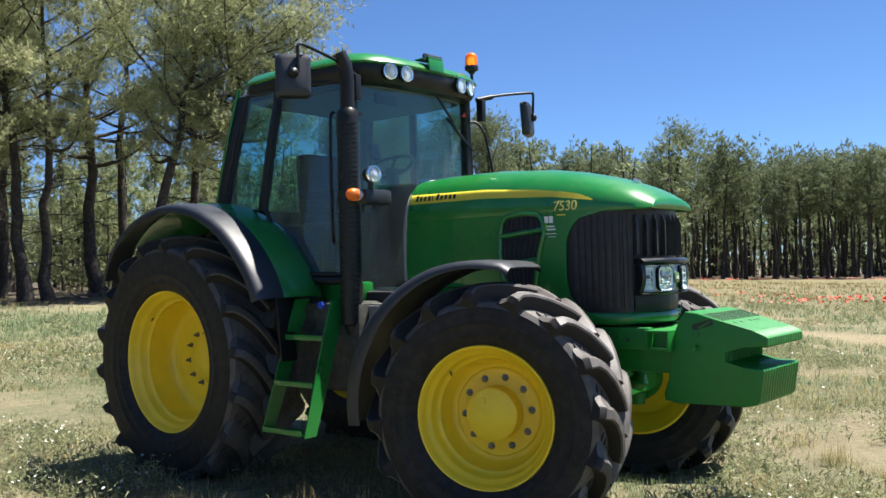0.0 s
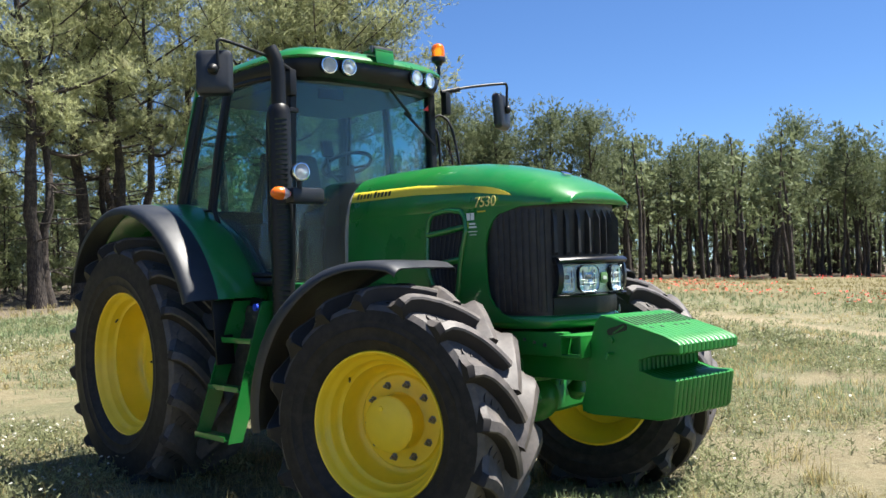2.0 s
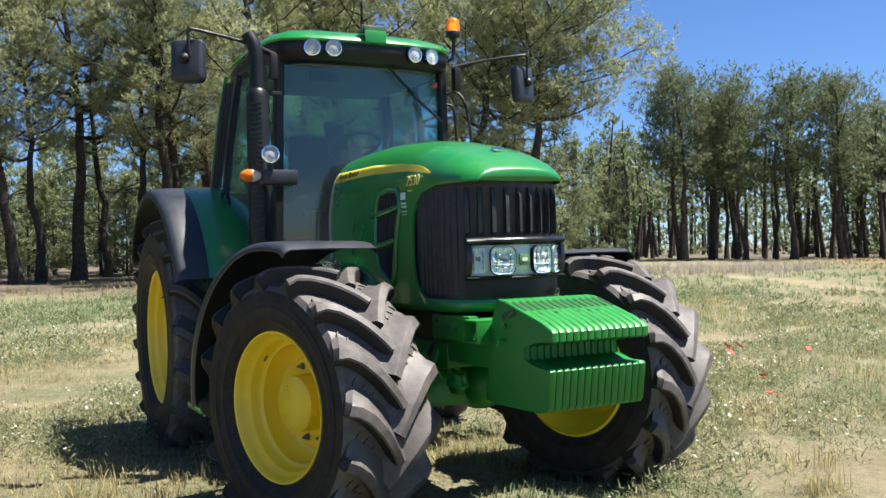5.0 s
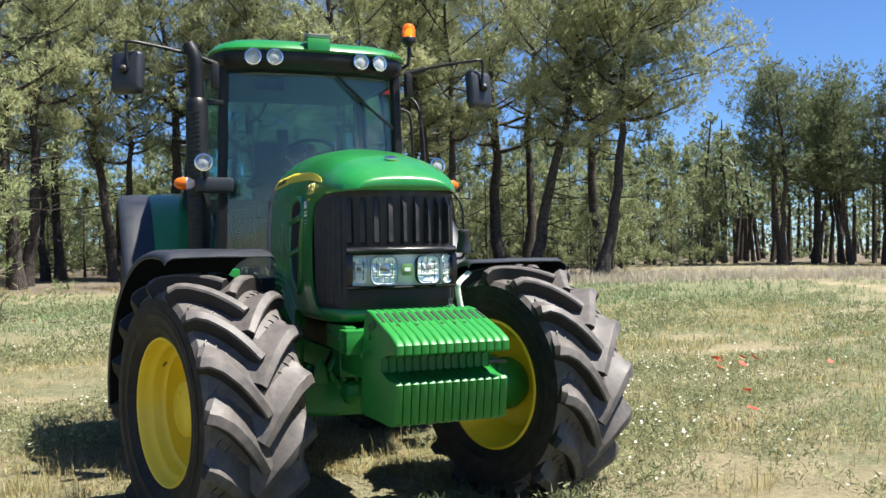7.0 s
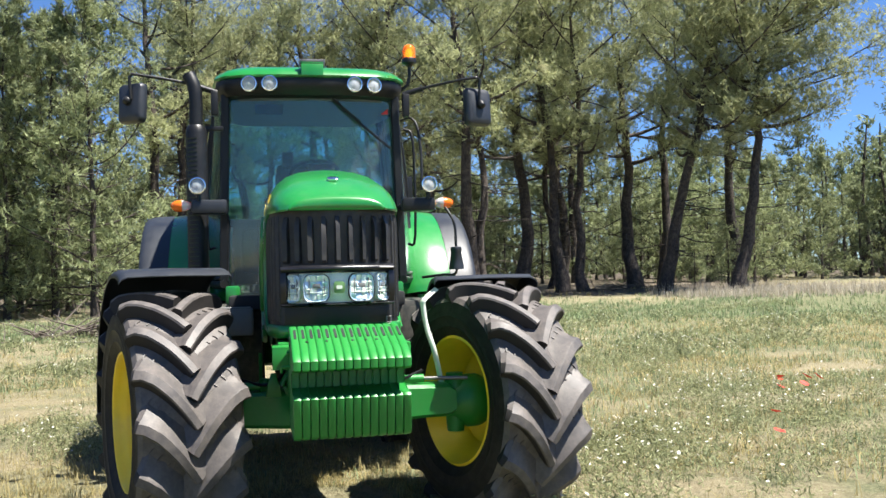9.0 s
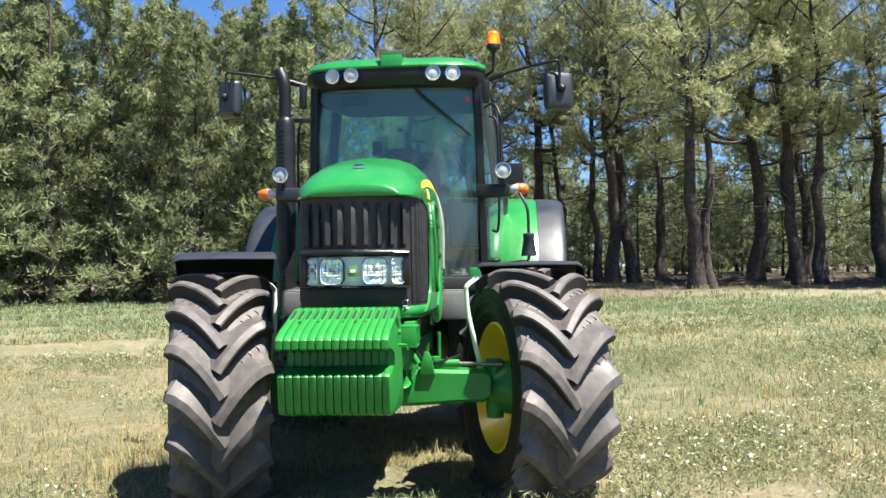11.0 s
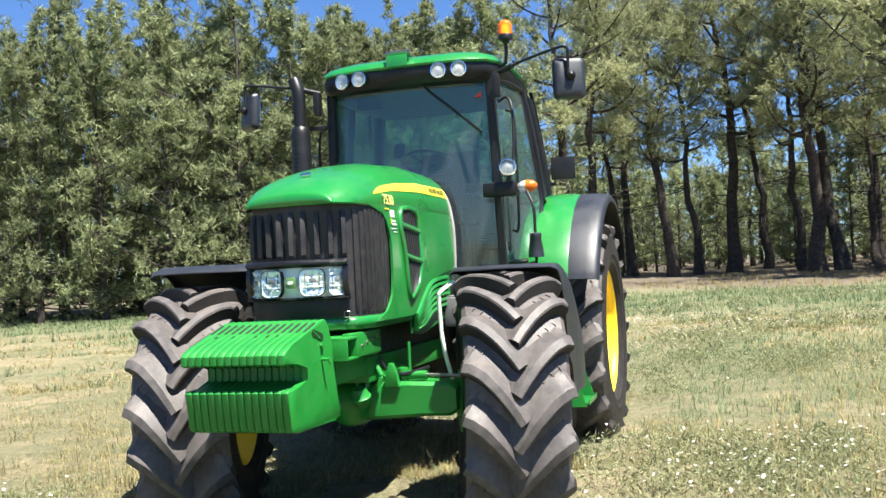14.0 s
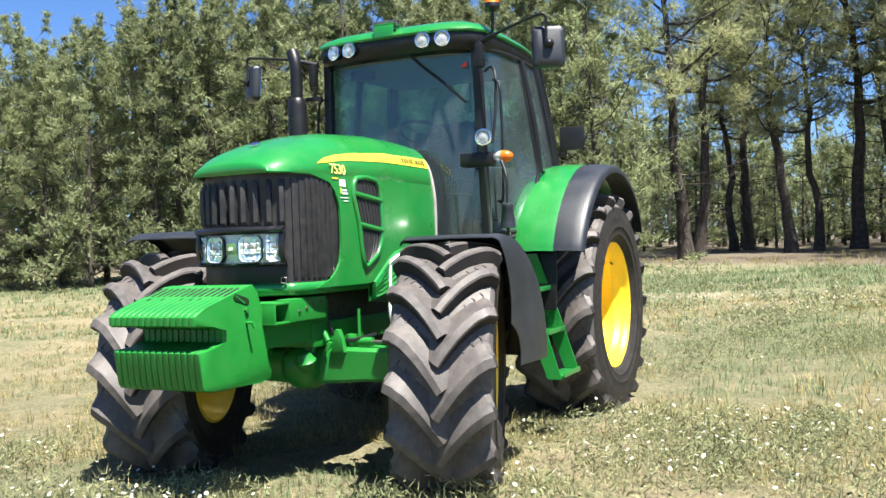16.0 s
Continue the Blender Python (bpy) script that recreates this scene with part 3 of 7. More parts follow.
    vs, ts, base = [], [], 0
    for v, t in parts:
        vs.append(v)
        ts.append(t + base)
        base += len(v)
    wood = arrays_mesh("trunk", np.concatenate(vs), np.concatenate(ts))
    wood.materials.append(BARK)
    wood.shade_smooth()
    leaf = sprays(rng, np.array(centres), np.array(sizes), each, length, width, 0.9)
    crown = arrays_mesh("crown", leaf, np.arange(len(leaf)).reshape(-1, 3))
    crown.materials.append({"old": NEEDLES, "young": YOUNG_NEEDLES, "sapling": YOUNG_NEEDLES, "far": SHADED_FAR_NEEDLES}[kind])
    return wood, crown


def pine_thing(meshes, label, group):
    tree = new("pine_tree")
    for key, me in zip(("trunk", "crown"), meshes):
        new(key, me).parent = tree
    return tagged(tree, label, "tree", group)


OLD = "mature pine with dark fissured trunk and open grey-green crown"
SMALL = "young bushy pine with green needles down to the ground"
SAPLING = "low young pine growing between the old trunks"
FAR = "distant tall pine with slim dark trunk in the wood"
old_pines = [pine_thing(pine(11 + i, hgt, bare, spr, stem, limbs, pads, pad, 190 if pad < 0.9 else 250, 0.25, 0.041), OLD, "pines at the meadow's edge") for i, (hgt, bare, spr, stem, limbs, pads, pad) in enumerate(((15.4, 0.43, 4.2, 0.32, 18, 5.2, 0.74), (14.6, 0.40, 4.4, 0.34, 18, 5.4, 0.76), (15.8, 0.46, 3.8, 0.29, 18, 5.2, 0.72), (13.4, 0.46, 3.6, 0.23, 16, 5.0, 0.70), (14.4, 0.42, 4.3, 0.29, 26, 5.4, 0.95), (13.8, 0.49, 4.5, 0.27, 32, 6.2, 1.10)))]
young_pines = [pine_thing(pine(31 + i, hgt, 0.04, spr, 0.12, 36, 3.8, 0.52, 96, 0.24, 0.041, "young", 18), SMALL, "young pines at the meadow's edge") for i, (hgt, spr) in enumerate(((10.6, 2.9), (9.6, 3.1), (11.2, 2.8), (10.0, 3.0)))]
saplings = [pine_thing(pine(41 + i, hgt, 0.04, spr, 0.09, 20, 2.5, 0.50, 50, 0.29, 0.055, "sapling", 4), SAPLING, "low pines in the wood") for i, (hgt, spr) in enumerate(((5.6, 2.0), (4.6, 2.1), (6.6, 2.0)))]
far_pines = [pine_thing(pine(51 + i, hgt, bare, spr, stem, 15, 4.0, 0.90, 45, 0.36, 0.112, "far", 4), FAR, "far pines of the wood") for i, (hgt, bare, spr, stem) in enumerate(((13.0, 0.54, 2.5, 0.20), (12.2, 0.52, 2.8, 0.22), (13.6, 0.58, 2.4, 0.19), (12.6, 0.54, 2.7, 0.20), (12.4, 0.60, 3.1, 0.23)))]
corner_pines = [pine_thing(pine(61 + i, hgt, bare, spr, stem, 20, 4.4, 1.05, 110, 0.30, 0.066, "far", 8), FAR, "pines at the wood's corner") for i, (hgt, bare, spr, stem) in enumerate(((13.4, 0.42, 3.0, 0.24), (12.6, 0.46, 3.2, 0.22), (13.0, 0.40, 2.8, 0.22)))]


def plant(pool, used, i, x, y, turn, size, lean=0.0, along=0.0):
    """Stands one tree of the pool on the ground."""
    m = pose(x, y, float(ground_height(x, y)), 0, 0, along) @ pose(0, 0, 0, 0, lean, turn - along)
    k = i % len(pool)
    if k in used:
        ob = copy_thing(pool[k], m)
    else:
        ob = pool[k]
        ob.matrix_basis = m
        used.add(k)
    ob.scale = (size, size, size)
    return ob


# the trees that can be told apart along the edge: x, y, kind, size, lean
EDGE = (
    (-32.2, 8.4, 0, 1.0, 1), (-32.7, 9.1, 3, 1.0, -2), (-37.4, 12.1, 1, 1.05, 2), (-39.0, 14.0, 3, 0.95, 1), (-34.7, 13.2, 2, 0.95, 0),
    (-34.4, 14.1, 3, 1.05, 3), (-31.7, 16.7, 4, 1.0, 12), (-29.3, 18.8, 5, 1.04, 12), (-39.4, 5.9, 1, 1.0, -3), (-40.0, 7.0, 2, 1.05, 2),
    (-41.2, 5.4, 3, 1.0, 2), (-43.0, 9.0, 3, 0.9, -7), (-42.8, 2.3, 0, 1.05, -2), (-46.0, 4.0, 3, 1.0, -10), (-40.9, -0.5, 4, 0.95, 5),
    (-42.3, 0.6, 3, 0.95, 2), (-35.7, -4.3, 0, 0.98, 0), (-37.3, -4.1, 2, 0.95, 1), (-45.8, -3.7, 3, 1.0, -4), (-46.4, -3.0, 2, 0.95, 2),
    (-36.8, 17.6, 1, 1.0, 3), (-35.2, 22.2, 0, 0.92, 5), (-39.8, 20.4, 2, 1.0, -2), (-44.0, 16.3, 1, 1.0, 0), (-46.9, 18.2, 2, 1.0, 3), (-47.4, 9.5, 4, 1.0, -2),
)
rng_place = random.Random(7)
used = set()
for i, (x, y, kind, size, lean) in enumerate(EDGE):
    plant(old_pines, used, kind, x, y, 67 * i, size, lean, 75)
used_young = set()
k = 0
for row, away in enumerate((33.5, 37.5)):
    # the thicket of young pines, on an arc
    for j in range(17):
        a = radians(104 + 43 * (j + 0.5 * (row % 2)) / 17 + rng_place.uniform(-1, 1))
        d = away + rng_place.uniform(-1.2, 1.2) + 2.5 * (j / 17)
        plant(young_pines, used_young, k, 4.8 - d * math.sin(a), 2.0 + d * math.cos(a), 47 * k, rng_place.uniform(0.88, 1.08) * (1.06 - 0.30 * max(0, j - 9) / 7))
        k += 1
used_low = set()
for j in range(22):
    # the back of the thicket
    a, d = radians(104 + 45 * j / 21), 43 + rng_place.uniform(-1.5, 1.5)
    plant(saplings, used_low, j, 4.8 - d * math.sin(a), 2.0 + d * math.cos(a), 53 * j, rng_place.uniform(1.45, 1.75))
for j in range(64):
    # low pines between and behind the big trunks
    x, y = -50 - 4.5 * (j % 3) + rng_place.uniform(-1.8, 1.8), -20 + 46 * j / 63 + rng_place.uniform(-1, 1)
    plant(saplings, used_low, j, x, y, 47 * j, rng_place.uniform(0.80, 1.15) * (1.0 + 0.22 * (j % 3)))
for j, (x, y, size) in enumerate(((-40.5, 24.5, 0.75), (-38.6, 21.6, 0.55), (-43.0, 27.5, 1.1), (-46.0, 31.0, 1.25), (-42.5, 31.5, 0.95), (-49.0, 36.0, 1.25), (-44.5, 29.0, 1.2), (-47.8, 33.8, 1.3), (-50.5, 38.6, 1.2), (-46.0, 36.5, 1.0), (-41.0, 27.0, 0.9), (-39.0, 25.2, 0.85), (-48.2, 29.6, 1.3), (-52.5, 41.5, 1.2), (-45.0, 26.0, 1.15), (-34.4, 21.2, 0.50), (-45.2, 23.5, 0.9), (-41.5, 19.4, 0.6), (-44.5, 12.0, 0.5), (-43.5, 22.0, 1.05), (-46.5, 21.0, 1.1), (-48.5, 23.0, 1.2), (-43.8, 25.0, 1.0), (-49.5, 26.8, 1.3), (-52.0, 28.0, 1.2), (-50.0, 32.5, 1.15), (-53.0, 36.5, 1.2), (-47.5, 27.0, 1.0), (-51.0, 24.0, 1.1), (-55.0, 33.0, 1.3), (-33.6, -8.6, 0.45), (-35.0, -6.9, 0.6))):
    plant(saplings, used_low, j, x, y, 61 * j, size)
used_far, used_corner = set(), set()
k = 0
for x, y in ((-43.2, 40.7), (-44.8, 44.9), (-42.0, 45.0), (-46.0, 45.8), (-45.0, 41.9), (-48.5, 50.5), (-40.2, 47.6), (-46.8, 48.0), (-43.6, 49.6), (-38.4, 50.2), (-41.0, 52.4)):
    # the corner of the far wood
    plant(corner_pines, used_corner, k, x, y, 83 * k, 0.86 + 0.12 * rng_place.random(), rng_place.uniform(-3, 3), 30 * k)
    k += 1
plant(corner_pines, used_corner, 0, -31.2, 63.3, 20, 0.92, 9, 60)
for row in range(4):
    for j in range(21):
        # the far side of the field, from the corner round to the wood beyond the bonnet
        f = j / 20
        x = -12 - 31 * f + rng_place.uniform(-1.4, 1.4) - 2.0 * row
        y = 92 - 36 * f + rng_place.uniform(-1.5, 1.5) + 4.0 * row
        plant(far_pines, used_far, k, x, y, 83 * k, rng_place.uniform(0.70, 0.92), rng_place.uniform(-5, 5), 40 * k)
        k += 1
for row in range(1):
    for j in range(16):
        # the depth of the wood behind its edge
        x = -55 + rng_place.uniform(-4, 4)
        y = -30 + 78 * j / 15 + rng_place.uniform(-2.5, 2.5)
        plant(far_pines, used_far, k, x, y, 83 * k, rng_place.uniform(0.62, 0.82), rng_place.uniform(-5, 5), 40 * k)
        k += 1


def distant_wood():
    """The rest of the wood: many trees past counting, joined."""
    rng = np.random.default_rng(77)
    spots = []
    for _ in range(380):
        a, d = radians(rng.uniform(58, 152)), rng.uniform(66, 125)
        spots.append((4 - d * math.sin(a), d * math.cos(a), 0.0))
    for _ in range(330):
        f = rng.uniform(0, 1.1)
        spots.append((-14 - 36 * f + rng.normal(0, 2) - 6, 110 - 38 * f + rng.uniform(0, 34), 0.45 if rng.random() < 0.75 else 0.0))
    for _ in range(300):
        a, d = radians(rng.uniform(100, 146)), rng.uniform(66, 105)
        spots.append((4 + d * math.cos(a), d * math.sin(a), 0.4 if d * math.sin(a) < 60 or d > 96 else 2.0))
    spots = [p for p in spots if p[2] < 1]
    for _ in range(210):
        a, d = radians(rng.uniform(98, 240)), rng.uniform(112, 150)
        spots.append((4 + d * math.cos(a), d * math.sin(a), 0.0))
    # continued out of view: trees added so the cab glass reflects dark
    for _ in range(170):
        a, d = radians(rng.uniform(204, 290)), rng.uniform(52, 90)
        spots.append((4 + d * math.cos(a), d * math.sin(a), 0.0))
    woods, leaves, base = [], [], 0
    tris = []
    for x, y, bare in spots:
        h = rng.uniform(6.5, 9.5) * (1.45 if y < -14 else 1.0) * (1.2 if bare else 1.0)
        g = float(ground_height(x, y))
        v, t = fan_tube(np.array([[x, y, g - 0.2], [x + rng.normal(0, 0.3), y + rng.normal(0, 0.3), g + h * 0.5], [x + rng.normal(0, 0.4), y, g + h]]), [0.2, 0.13, 0.04], 5)
        woods.append(v)
        tris.append(t + base)
        base += len(v)
        n = 14
        f = rng.uniform(max(bare, rng.uniform(0.0, 0.3)), 1, n)
        c = np.stack([x + rng.normal(0, 1.25, n) * (1.25 - f), y + rng.normal(0, 1.25, n) * (1.25 - f), g + h * f], -1)
        leaves.append(sprays(rng, c, rng.uniform(0.6, 1.1, n), 12, 0.50, 0.20, brush=3))
    # low growth that closes the view under the far crowns
    f = rng.uniform(-0.1, 1.15, 420)
    c = np.stack([-16 - 36 * f + rng.uniform(-6, 2, 420), 108 - 38 * f + rng.uniform(2, 16, 420), rng.uniform(-0.4, 3.4, 420)], -1)
    leaves.append(sprays(rng, c, rng.uniform(0.8, 1.5, 420), 30, 0.45, 0.17))
    a, d = np.radians(rng.uniform(128, 148, 280)), rng.uniform(90, 112, 280)
    c = np.stack([4 + d * np.cos(a), d * np.sin(a), ground_height(4 + d * np.cos(a), d * np.sin(a)) + rng.uniform(0.0, 4.2, 280)], -1)
    leaves.append(sprays(rng, c, rng.uniform(0.8, 1.5, 280), 30, 0.45, 0.17))
    a, d = np.radians(rng.uniform(147, 200, 420)), rng.uniform(74, 96, 420)
    c = np.stack([4 + d * np.cos(a), d * np.sin(a), rng.uniform(0.2, 3.6, 420)], -1)
    leaves.append(sprays(rng, c, rng.uniform(0.8, 1.5, 420), 30, 0.45, 0.17))
    tagged(link_mesh("distant_trunks", arrays_mesh("distant_trunks", np.concatenate(woods), np.concatenate(tris)), BARK), "dark trunks deep in the pine wood", "trees", kind="stuff")
    leaf = np.concatenate(leaves)
    tagged(link_mesh("distant_crowns", arrays_mesh("distant_crowns", leaf, np.arange(len(leaf)).reshape(-1, 3)), SHADED_FAR_NEEDLES), "grey-green crowns deep in the pine wood", "trees", kind="stuff")


distant_wood()


# ---- meadow plants ----
def blades(rng, x, y, each, height, width, bend=0.45):
    """Tufts of grass: bent blades of two triangles on the ground."""
    x, y = np.repeat(x, each), np.repeat(y, each)
    x, y = x + rng.normal(0, 0.035, len(x)), y + rng.normal(0, 0.035, len(x))
    z = ground_height(x, y) - 0.01
    a = rng.uniform(0, math.tau, len(x))
    h = height * rng.uniform(0.4, 1.3, len(x))
    tilt = bend * rng.uniform(0.1, 1.3, len(x))
    ox, oy = np.cos(a), np.sin(a)
    w = width * rng.uniform(0.6, 1.3, len(x)) / 2
    base = np.stack([x, y, z], -1)
    side = np.stack([-oy, ox, 0 * ox], -1) * w[:, None]
    mid = base + np.stack([ox * h * tilt * 0.35, oy * h * tilt * 0.35, h * 0.6], -1)
    tip = base + np.stack([ox * h * tilt, oy * h * tilt, h * (1 - 0.25 * tilt)], -1)
    v = np.stack([base - side, base + side, mid - side * 0.8, mid + side * 0.8, tip], 1)
    k = 5 * np.arange(len(x))[:, None]
    t = np.concatenate([k + [0, 1, 3], k + [0, 3, 2], k + [2, 3, 4]])
    return v.reshape(-1, 3), t


def scatter(rng, count, near, far, low=-80.0, high=190.0):
    """Places round the tractor, thinning out with distance."""
    r = near + (far - near) * rng.uniform(0, 1, count) ** 0.9
    a = np.radians(rng.uniform(low, high, count))
    return -0.5 + r * np.cos(a), r * np.sin(a)


def herb_tufts(rng, count, near, far, low, high):
    """Centres and radii of leafy herb cushions."""
    x, y = scatter(rng, count, near, far, low, high)
    keep = (patches(x, y, 8, 0.8) + 0.6 * patches(x, y, 9, 2.2) > 0.02 + 0.08 * (y < 0.5)) & (track_weight(x, y) < 0.3) & (litter_shade_weight(x, y) < 0.2)
    x, y = x[keep], y[keep]
    return x, y, rng.uniform(0.14, 0.46, len(x)) * (1 + 0.02 * np.hypot(x, y))


def straw(rng, x, y, each, length, width, rise):
    """Short leaves and stalks lying every way, one triangle each."""
    x, y = np.repeat(x, each), np.repeat(y, each)
    n = len(x)
    x, y = x + rng.normal(0, length, n), y + rng.normal(0, length, n)
    a, e = rng.uniform(0, math.tau, n), rng.normal(rise, 0.40, n)
    d = np.stack([np.cos(a) * np.cos(e), np.sin(a) * np.cos(e), np.abs(np.sin(e))], -1)
    side = np.cross(d, rng.normal(0, 1, d.shape))
    side /= np.maximum(1e-6, np.linalg.norm(side, axis=1, keepdims=True))
    p = np.stack([x, y, ground_height(x, y) + rng.uniform(0.004, 0.25, n) * length], -1)
    ln, wd = length * rng.uniform(0.5, 1.5, (n, 1)), width * rng.uniform(0.6, 1.4, (n, 1)) / 2
    return np.stack([p - side * wd, p + side * wd, p + d * ln], 1).reshape(-1, 3)


def cushion(rng, herbs, each, high, length, width):
    """Leafy herb cushions: small leaves filling a low dome."""
    x, y, r = (np.repeat(v, each) for v in herbs)
    n = len(x)
    a, d = rng.uniform(0, math.tau, n), np.sqrt(rng.uniform(0, 1, n))
    x, y = x + r * d * np.cos(a), y + r * d * np.sin(a)
    z = ground_height(x, y) + high * (1 - 0.7 * d * d) * rng.uniform(0.05, 1.0, n) ** 0.7
    t = rng.normal(0, 1, (n, 3)) + np.array([0, 0, 0.7])
    t /= np.linalg.norm(t, axis=1, keepdims=True)
    side = np.cross(t, rng.normal(0, 1, t.shape))
    side /= np.maximum(1e-6, np.linalg.norm(side, axis=1, keepdims=True))
    p = np.stack([x, y, z], -1)
    ln, wd = length * rng.uniform(0.5, 1.5, (n, 1)), width * rng.uniform(0.6, 1.4, (n, 1)) / 2
    return np.stack([p - side * wd, p + side * wd, p + t * ln], 1).reshape(-1, 3)


def meadow():
    rng = np.random.default_rng(12)
    for name, label, material, seed, sets, litter in (
        ("dry_grass", "short dry straw-coloured meadow grass", GRASS, 3, ((11000, 0.4, 9, 5, 0.085, 0.0055, 1.0), (2600, 0.4, 9, 4, 0.16, 0.0034, 0.7), (9000, 8, 20, 4, 0.11, 0.0130, 1.1), (5000, 19, 60, 4, 0.15, 0.025, 0.8)), ((16000, 0.4, 9, 4, 0.050, 0.0050, 0.25), (9000, 8, 22, 4, 0.09, 0.012, 0.30))),
        ("green_grass", "green tufts of meadow grass and low herbs", GREEN_GRASS, 5, ((7000, 0.4, 9, 5, 0.080, 0.0055, 0.9), (11000, 8, 20, 4, 0.11, 0.0130, 1.0), (9000, 17, 34, 5, 0.17, 0.016, 0.7)), ((6000, 0.4, 9, 4, 0.045, 0.0050, 0.50), (8000, 8, 24, 4, 0.08, 0.012, 0.50))),
    ):
        vs, ts, base = [], [], 0

        def chosen(count, near, far):
            x, y = scatter(rng, count, near, far, 20 if near > 5 else -180, 240 if near > 5 else 180)
            level = patches(x, y, seed, 0.9) + 0.8 * patches(x, y, seed + 1, 3.0) + (1.2 if name == "green_grass" else -1.5) * (green_weight(x, y) - 0.3 - 0.10 * (y < 0) * (x > -12))
            keep = (level > rng.uniform(-0.22, 0.12, len(x))) & (track_weight(x, y) < 0.4) & (litter_shade_weight(x, y) < 0.6) & (bare_weight(x, y) < rng.uniform(0.25, 0.9, len(x)))
            return x[keep], y[keep]

        for count, near, far, each, height, width, bend in sets:
            x, y = chosen(count, near, far)
            v, t = blades(rng, x, y, each, height, width, bend)
            vs.append(v)
            ts.append(t + base)
            base += len(v)
        loose = [straw(rng, *chosen(count, near, far), each, length, width, rise) for count, near, far, each, length, width, rise in litter]
        for v in loose:
            vs.append(v)
            ts.append(np.arange(len(v)).reshape(-1, 3) + base)
            base += len(v)
        me = arrays_mesh(name, np.concatenate(vs), np.concatenate(ts))
        tagged(link_mesh(name, me, material), label, "grass", kind="stuff")
    leaf = np.concatenate([cushion(rng, HERBS_NEAR, 230, 0.19, 0.044, 0.0098), cushion(rng, HERBS_FAR, 90, 0.20, 0.090, 0.024)])
    tagged(link_mesh("herbs", arrays_mesh("herbs", leaf, np.arange(len(leaf)).reshape(-1, 3)), HERB), "low green herb cushions among the dry grass", "herbs", kind="stuff")
    # single tall tufts beside the wheels
    tx = np.array([1.25, 1.05, 0.75, 0.62, 0.9, -0.55, -0.9, -1.3, -1.8, 0.3, 0.5, 1.6])
    ty = np.array([0.15, 0.35, 0.55, -0.1, 1.65, -1.75, -1.6, -1.95, -1.7, -1.7, 2.1, -0.5])
    v, t = blades(rng, np.repeat(tx, 5) + rng.normal(0, 0.07, 60), np.repeat(ty, 5) + rng.normal(0, 0.07, 60), 14, 0.17, 0.005, 0.9)
    tagged(link_mesh("grass_tufts", arrays_mesh("grass_tufts", v, t), GRASS), "tall pale grass tufts beside the wheels", "grass", kind="stuff")
    # tall bleached grass before the wood
    x, y = rng.uniform(-36, -18, 10000), rng.uniform(12, 36, 10000)
    keep = pale_weight(x, y) > rng.uniform(0.1, 1, len(x))
    v, t = blades(rng, x[keep], y[keep], 4, 0.42, 0.016, 0.5)
    tagged(link_mesh("tall_grass", arrays_mesh("tall_grass", v, t), PALE_GRASS), "tall bleached grass along the edge of the wood", "grass", kind="stuff")
    # dead stems and tufts in the shade at the wood's edge
    x, y = rng.uniform(-40, -25, 5200), rng.uniform(-16, 26, 5200)
    keep = (litter_shade_weight(x, y) > 0.25) & (patches(x, y, 55, 0.5) > rng.uniform(-0.5, 0.9, len(x)) + 0.05 * (-27 - x))
    v, t = blades(rng, x[keep], y[keep], 6, 0.24, 0.014, 0.8)
    tagged(link_mesh("edge_tufts", arrays_mesh("edge_tufts", v, t), GRASS), "dry grass tufts in the shade of the wood", "grass", kind="stuff")
    # straw stems standing in the meadow beside the tractor
    x, y = rng.uniform(-15, 7, 15000), rng.uniform(2.4, 14, 15000)
    keep = (track_weight(x, y) < 0.25) & (bare_weight(x, y) < 0.3) & (patches(x, y, 71, 0.9) > rng.uniform(-0.7, 0.35, len(x)))
    v, t = blades(rng, x[keep], y[keep], 3, 0.115, 0.0080, 1.0)
    tagged(link_mesh("straw_stems", arrays_mesh("straw_stems", v, t), GRASS), "dry straw stems standing in the meadow", "grass", kind="stuff")
    # fresh green stems among them
    x, y = rng.uniform(-13, 7, 12000), rng.uniform(1.6, 13, 12000)
    keep = (track_weight(x, y) < 0.25) & (bare_weight(x, y) < 0.3) & (green_weight(x, y) > rng.uniform(0.05, 0.75, len(x)))
    v, t = blades(rng, x[keep], y[keep], 4, 0.115, 0.0085, 1.0)
    tagged(link_mesh("green_stems", arrays_mesh("green_stems", v, t), GREEN_GRASS), "fresh green stems standing in the meadow", "grass", kind="stuff")
    # the green strip before the wood
    x, y = rng.uniform(-28, -10, 13000), rng.uniform(-22, 16, 13000)
    keep = (track_weight(x, y) < 0.25) & (litter_shade_weight(x, y) < 0.3) & (green_weight(x, y) + 0.35 * patches(x, y, 47, 0.8) > rng.uniform(0.35, 1.0, len(x)))
    v, t = blades(rng, x[keep], y[keep], 3, 0.15, 0.020, 1.0)
    tagged(link_mesh("green_strip", arrays_mesh("green_strip", v, t), GREEN_GRASS), "fresh green grass in a strip before the wood", "grass", kind="stuff")
    # ripe stand of grass beyond the track
    x, y = rng.uniform(-40, 6, 6000), rng.uniform(16, 60, 6000)
    keep = ripe_weight(x, y) > rng.uniform(0.1, 1, len(x))
    v, t = blades(rng, x[keep], y[keep], 3, 0.15, 0.03, 0.9)
    tagged(link_mesh("ripe_grass", arrays_mesh("ripe_grass", v, t), RIPE_GRASS), "reddish ripe grass in the far field", "grass", kind="stuff")


rng_herbs = np.random.default_rng(31)
HERBS_NEAR = herb_tufts(rng_herbs, 1250, 1.2, 10, -70, 225)
HERBS_FAR = herb_tufts(rng_herbs, 1500, 9, 24, 20, 215)
meadow()


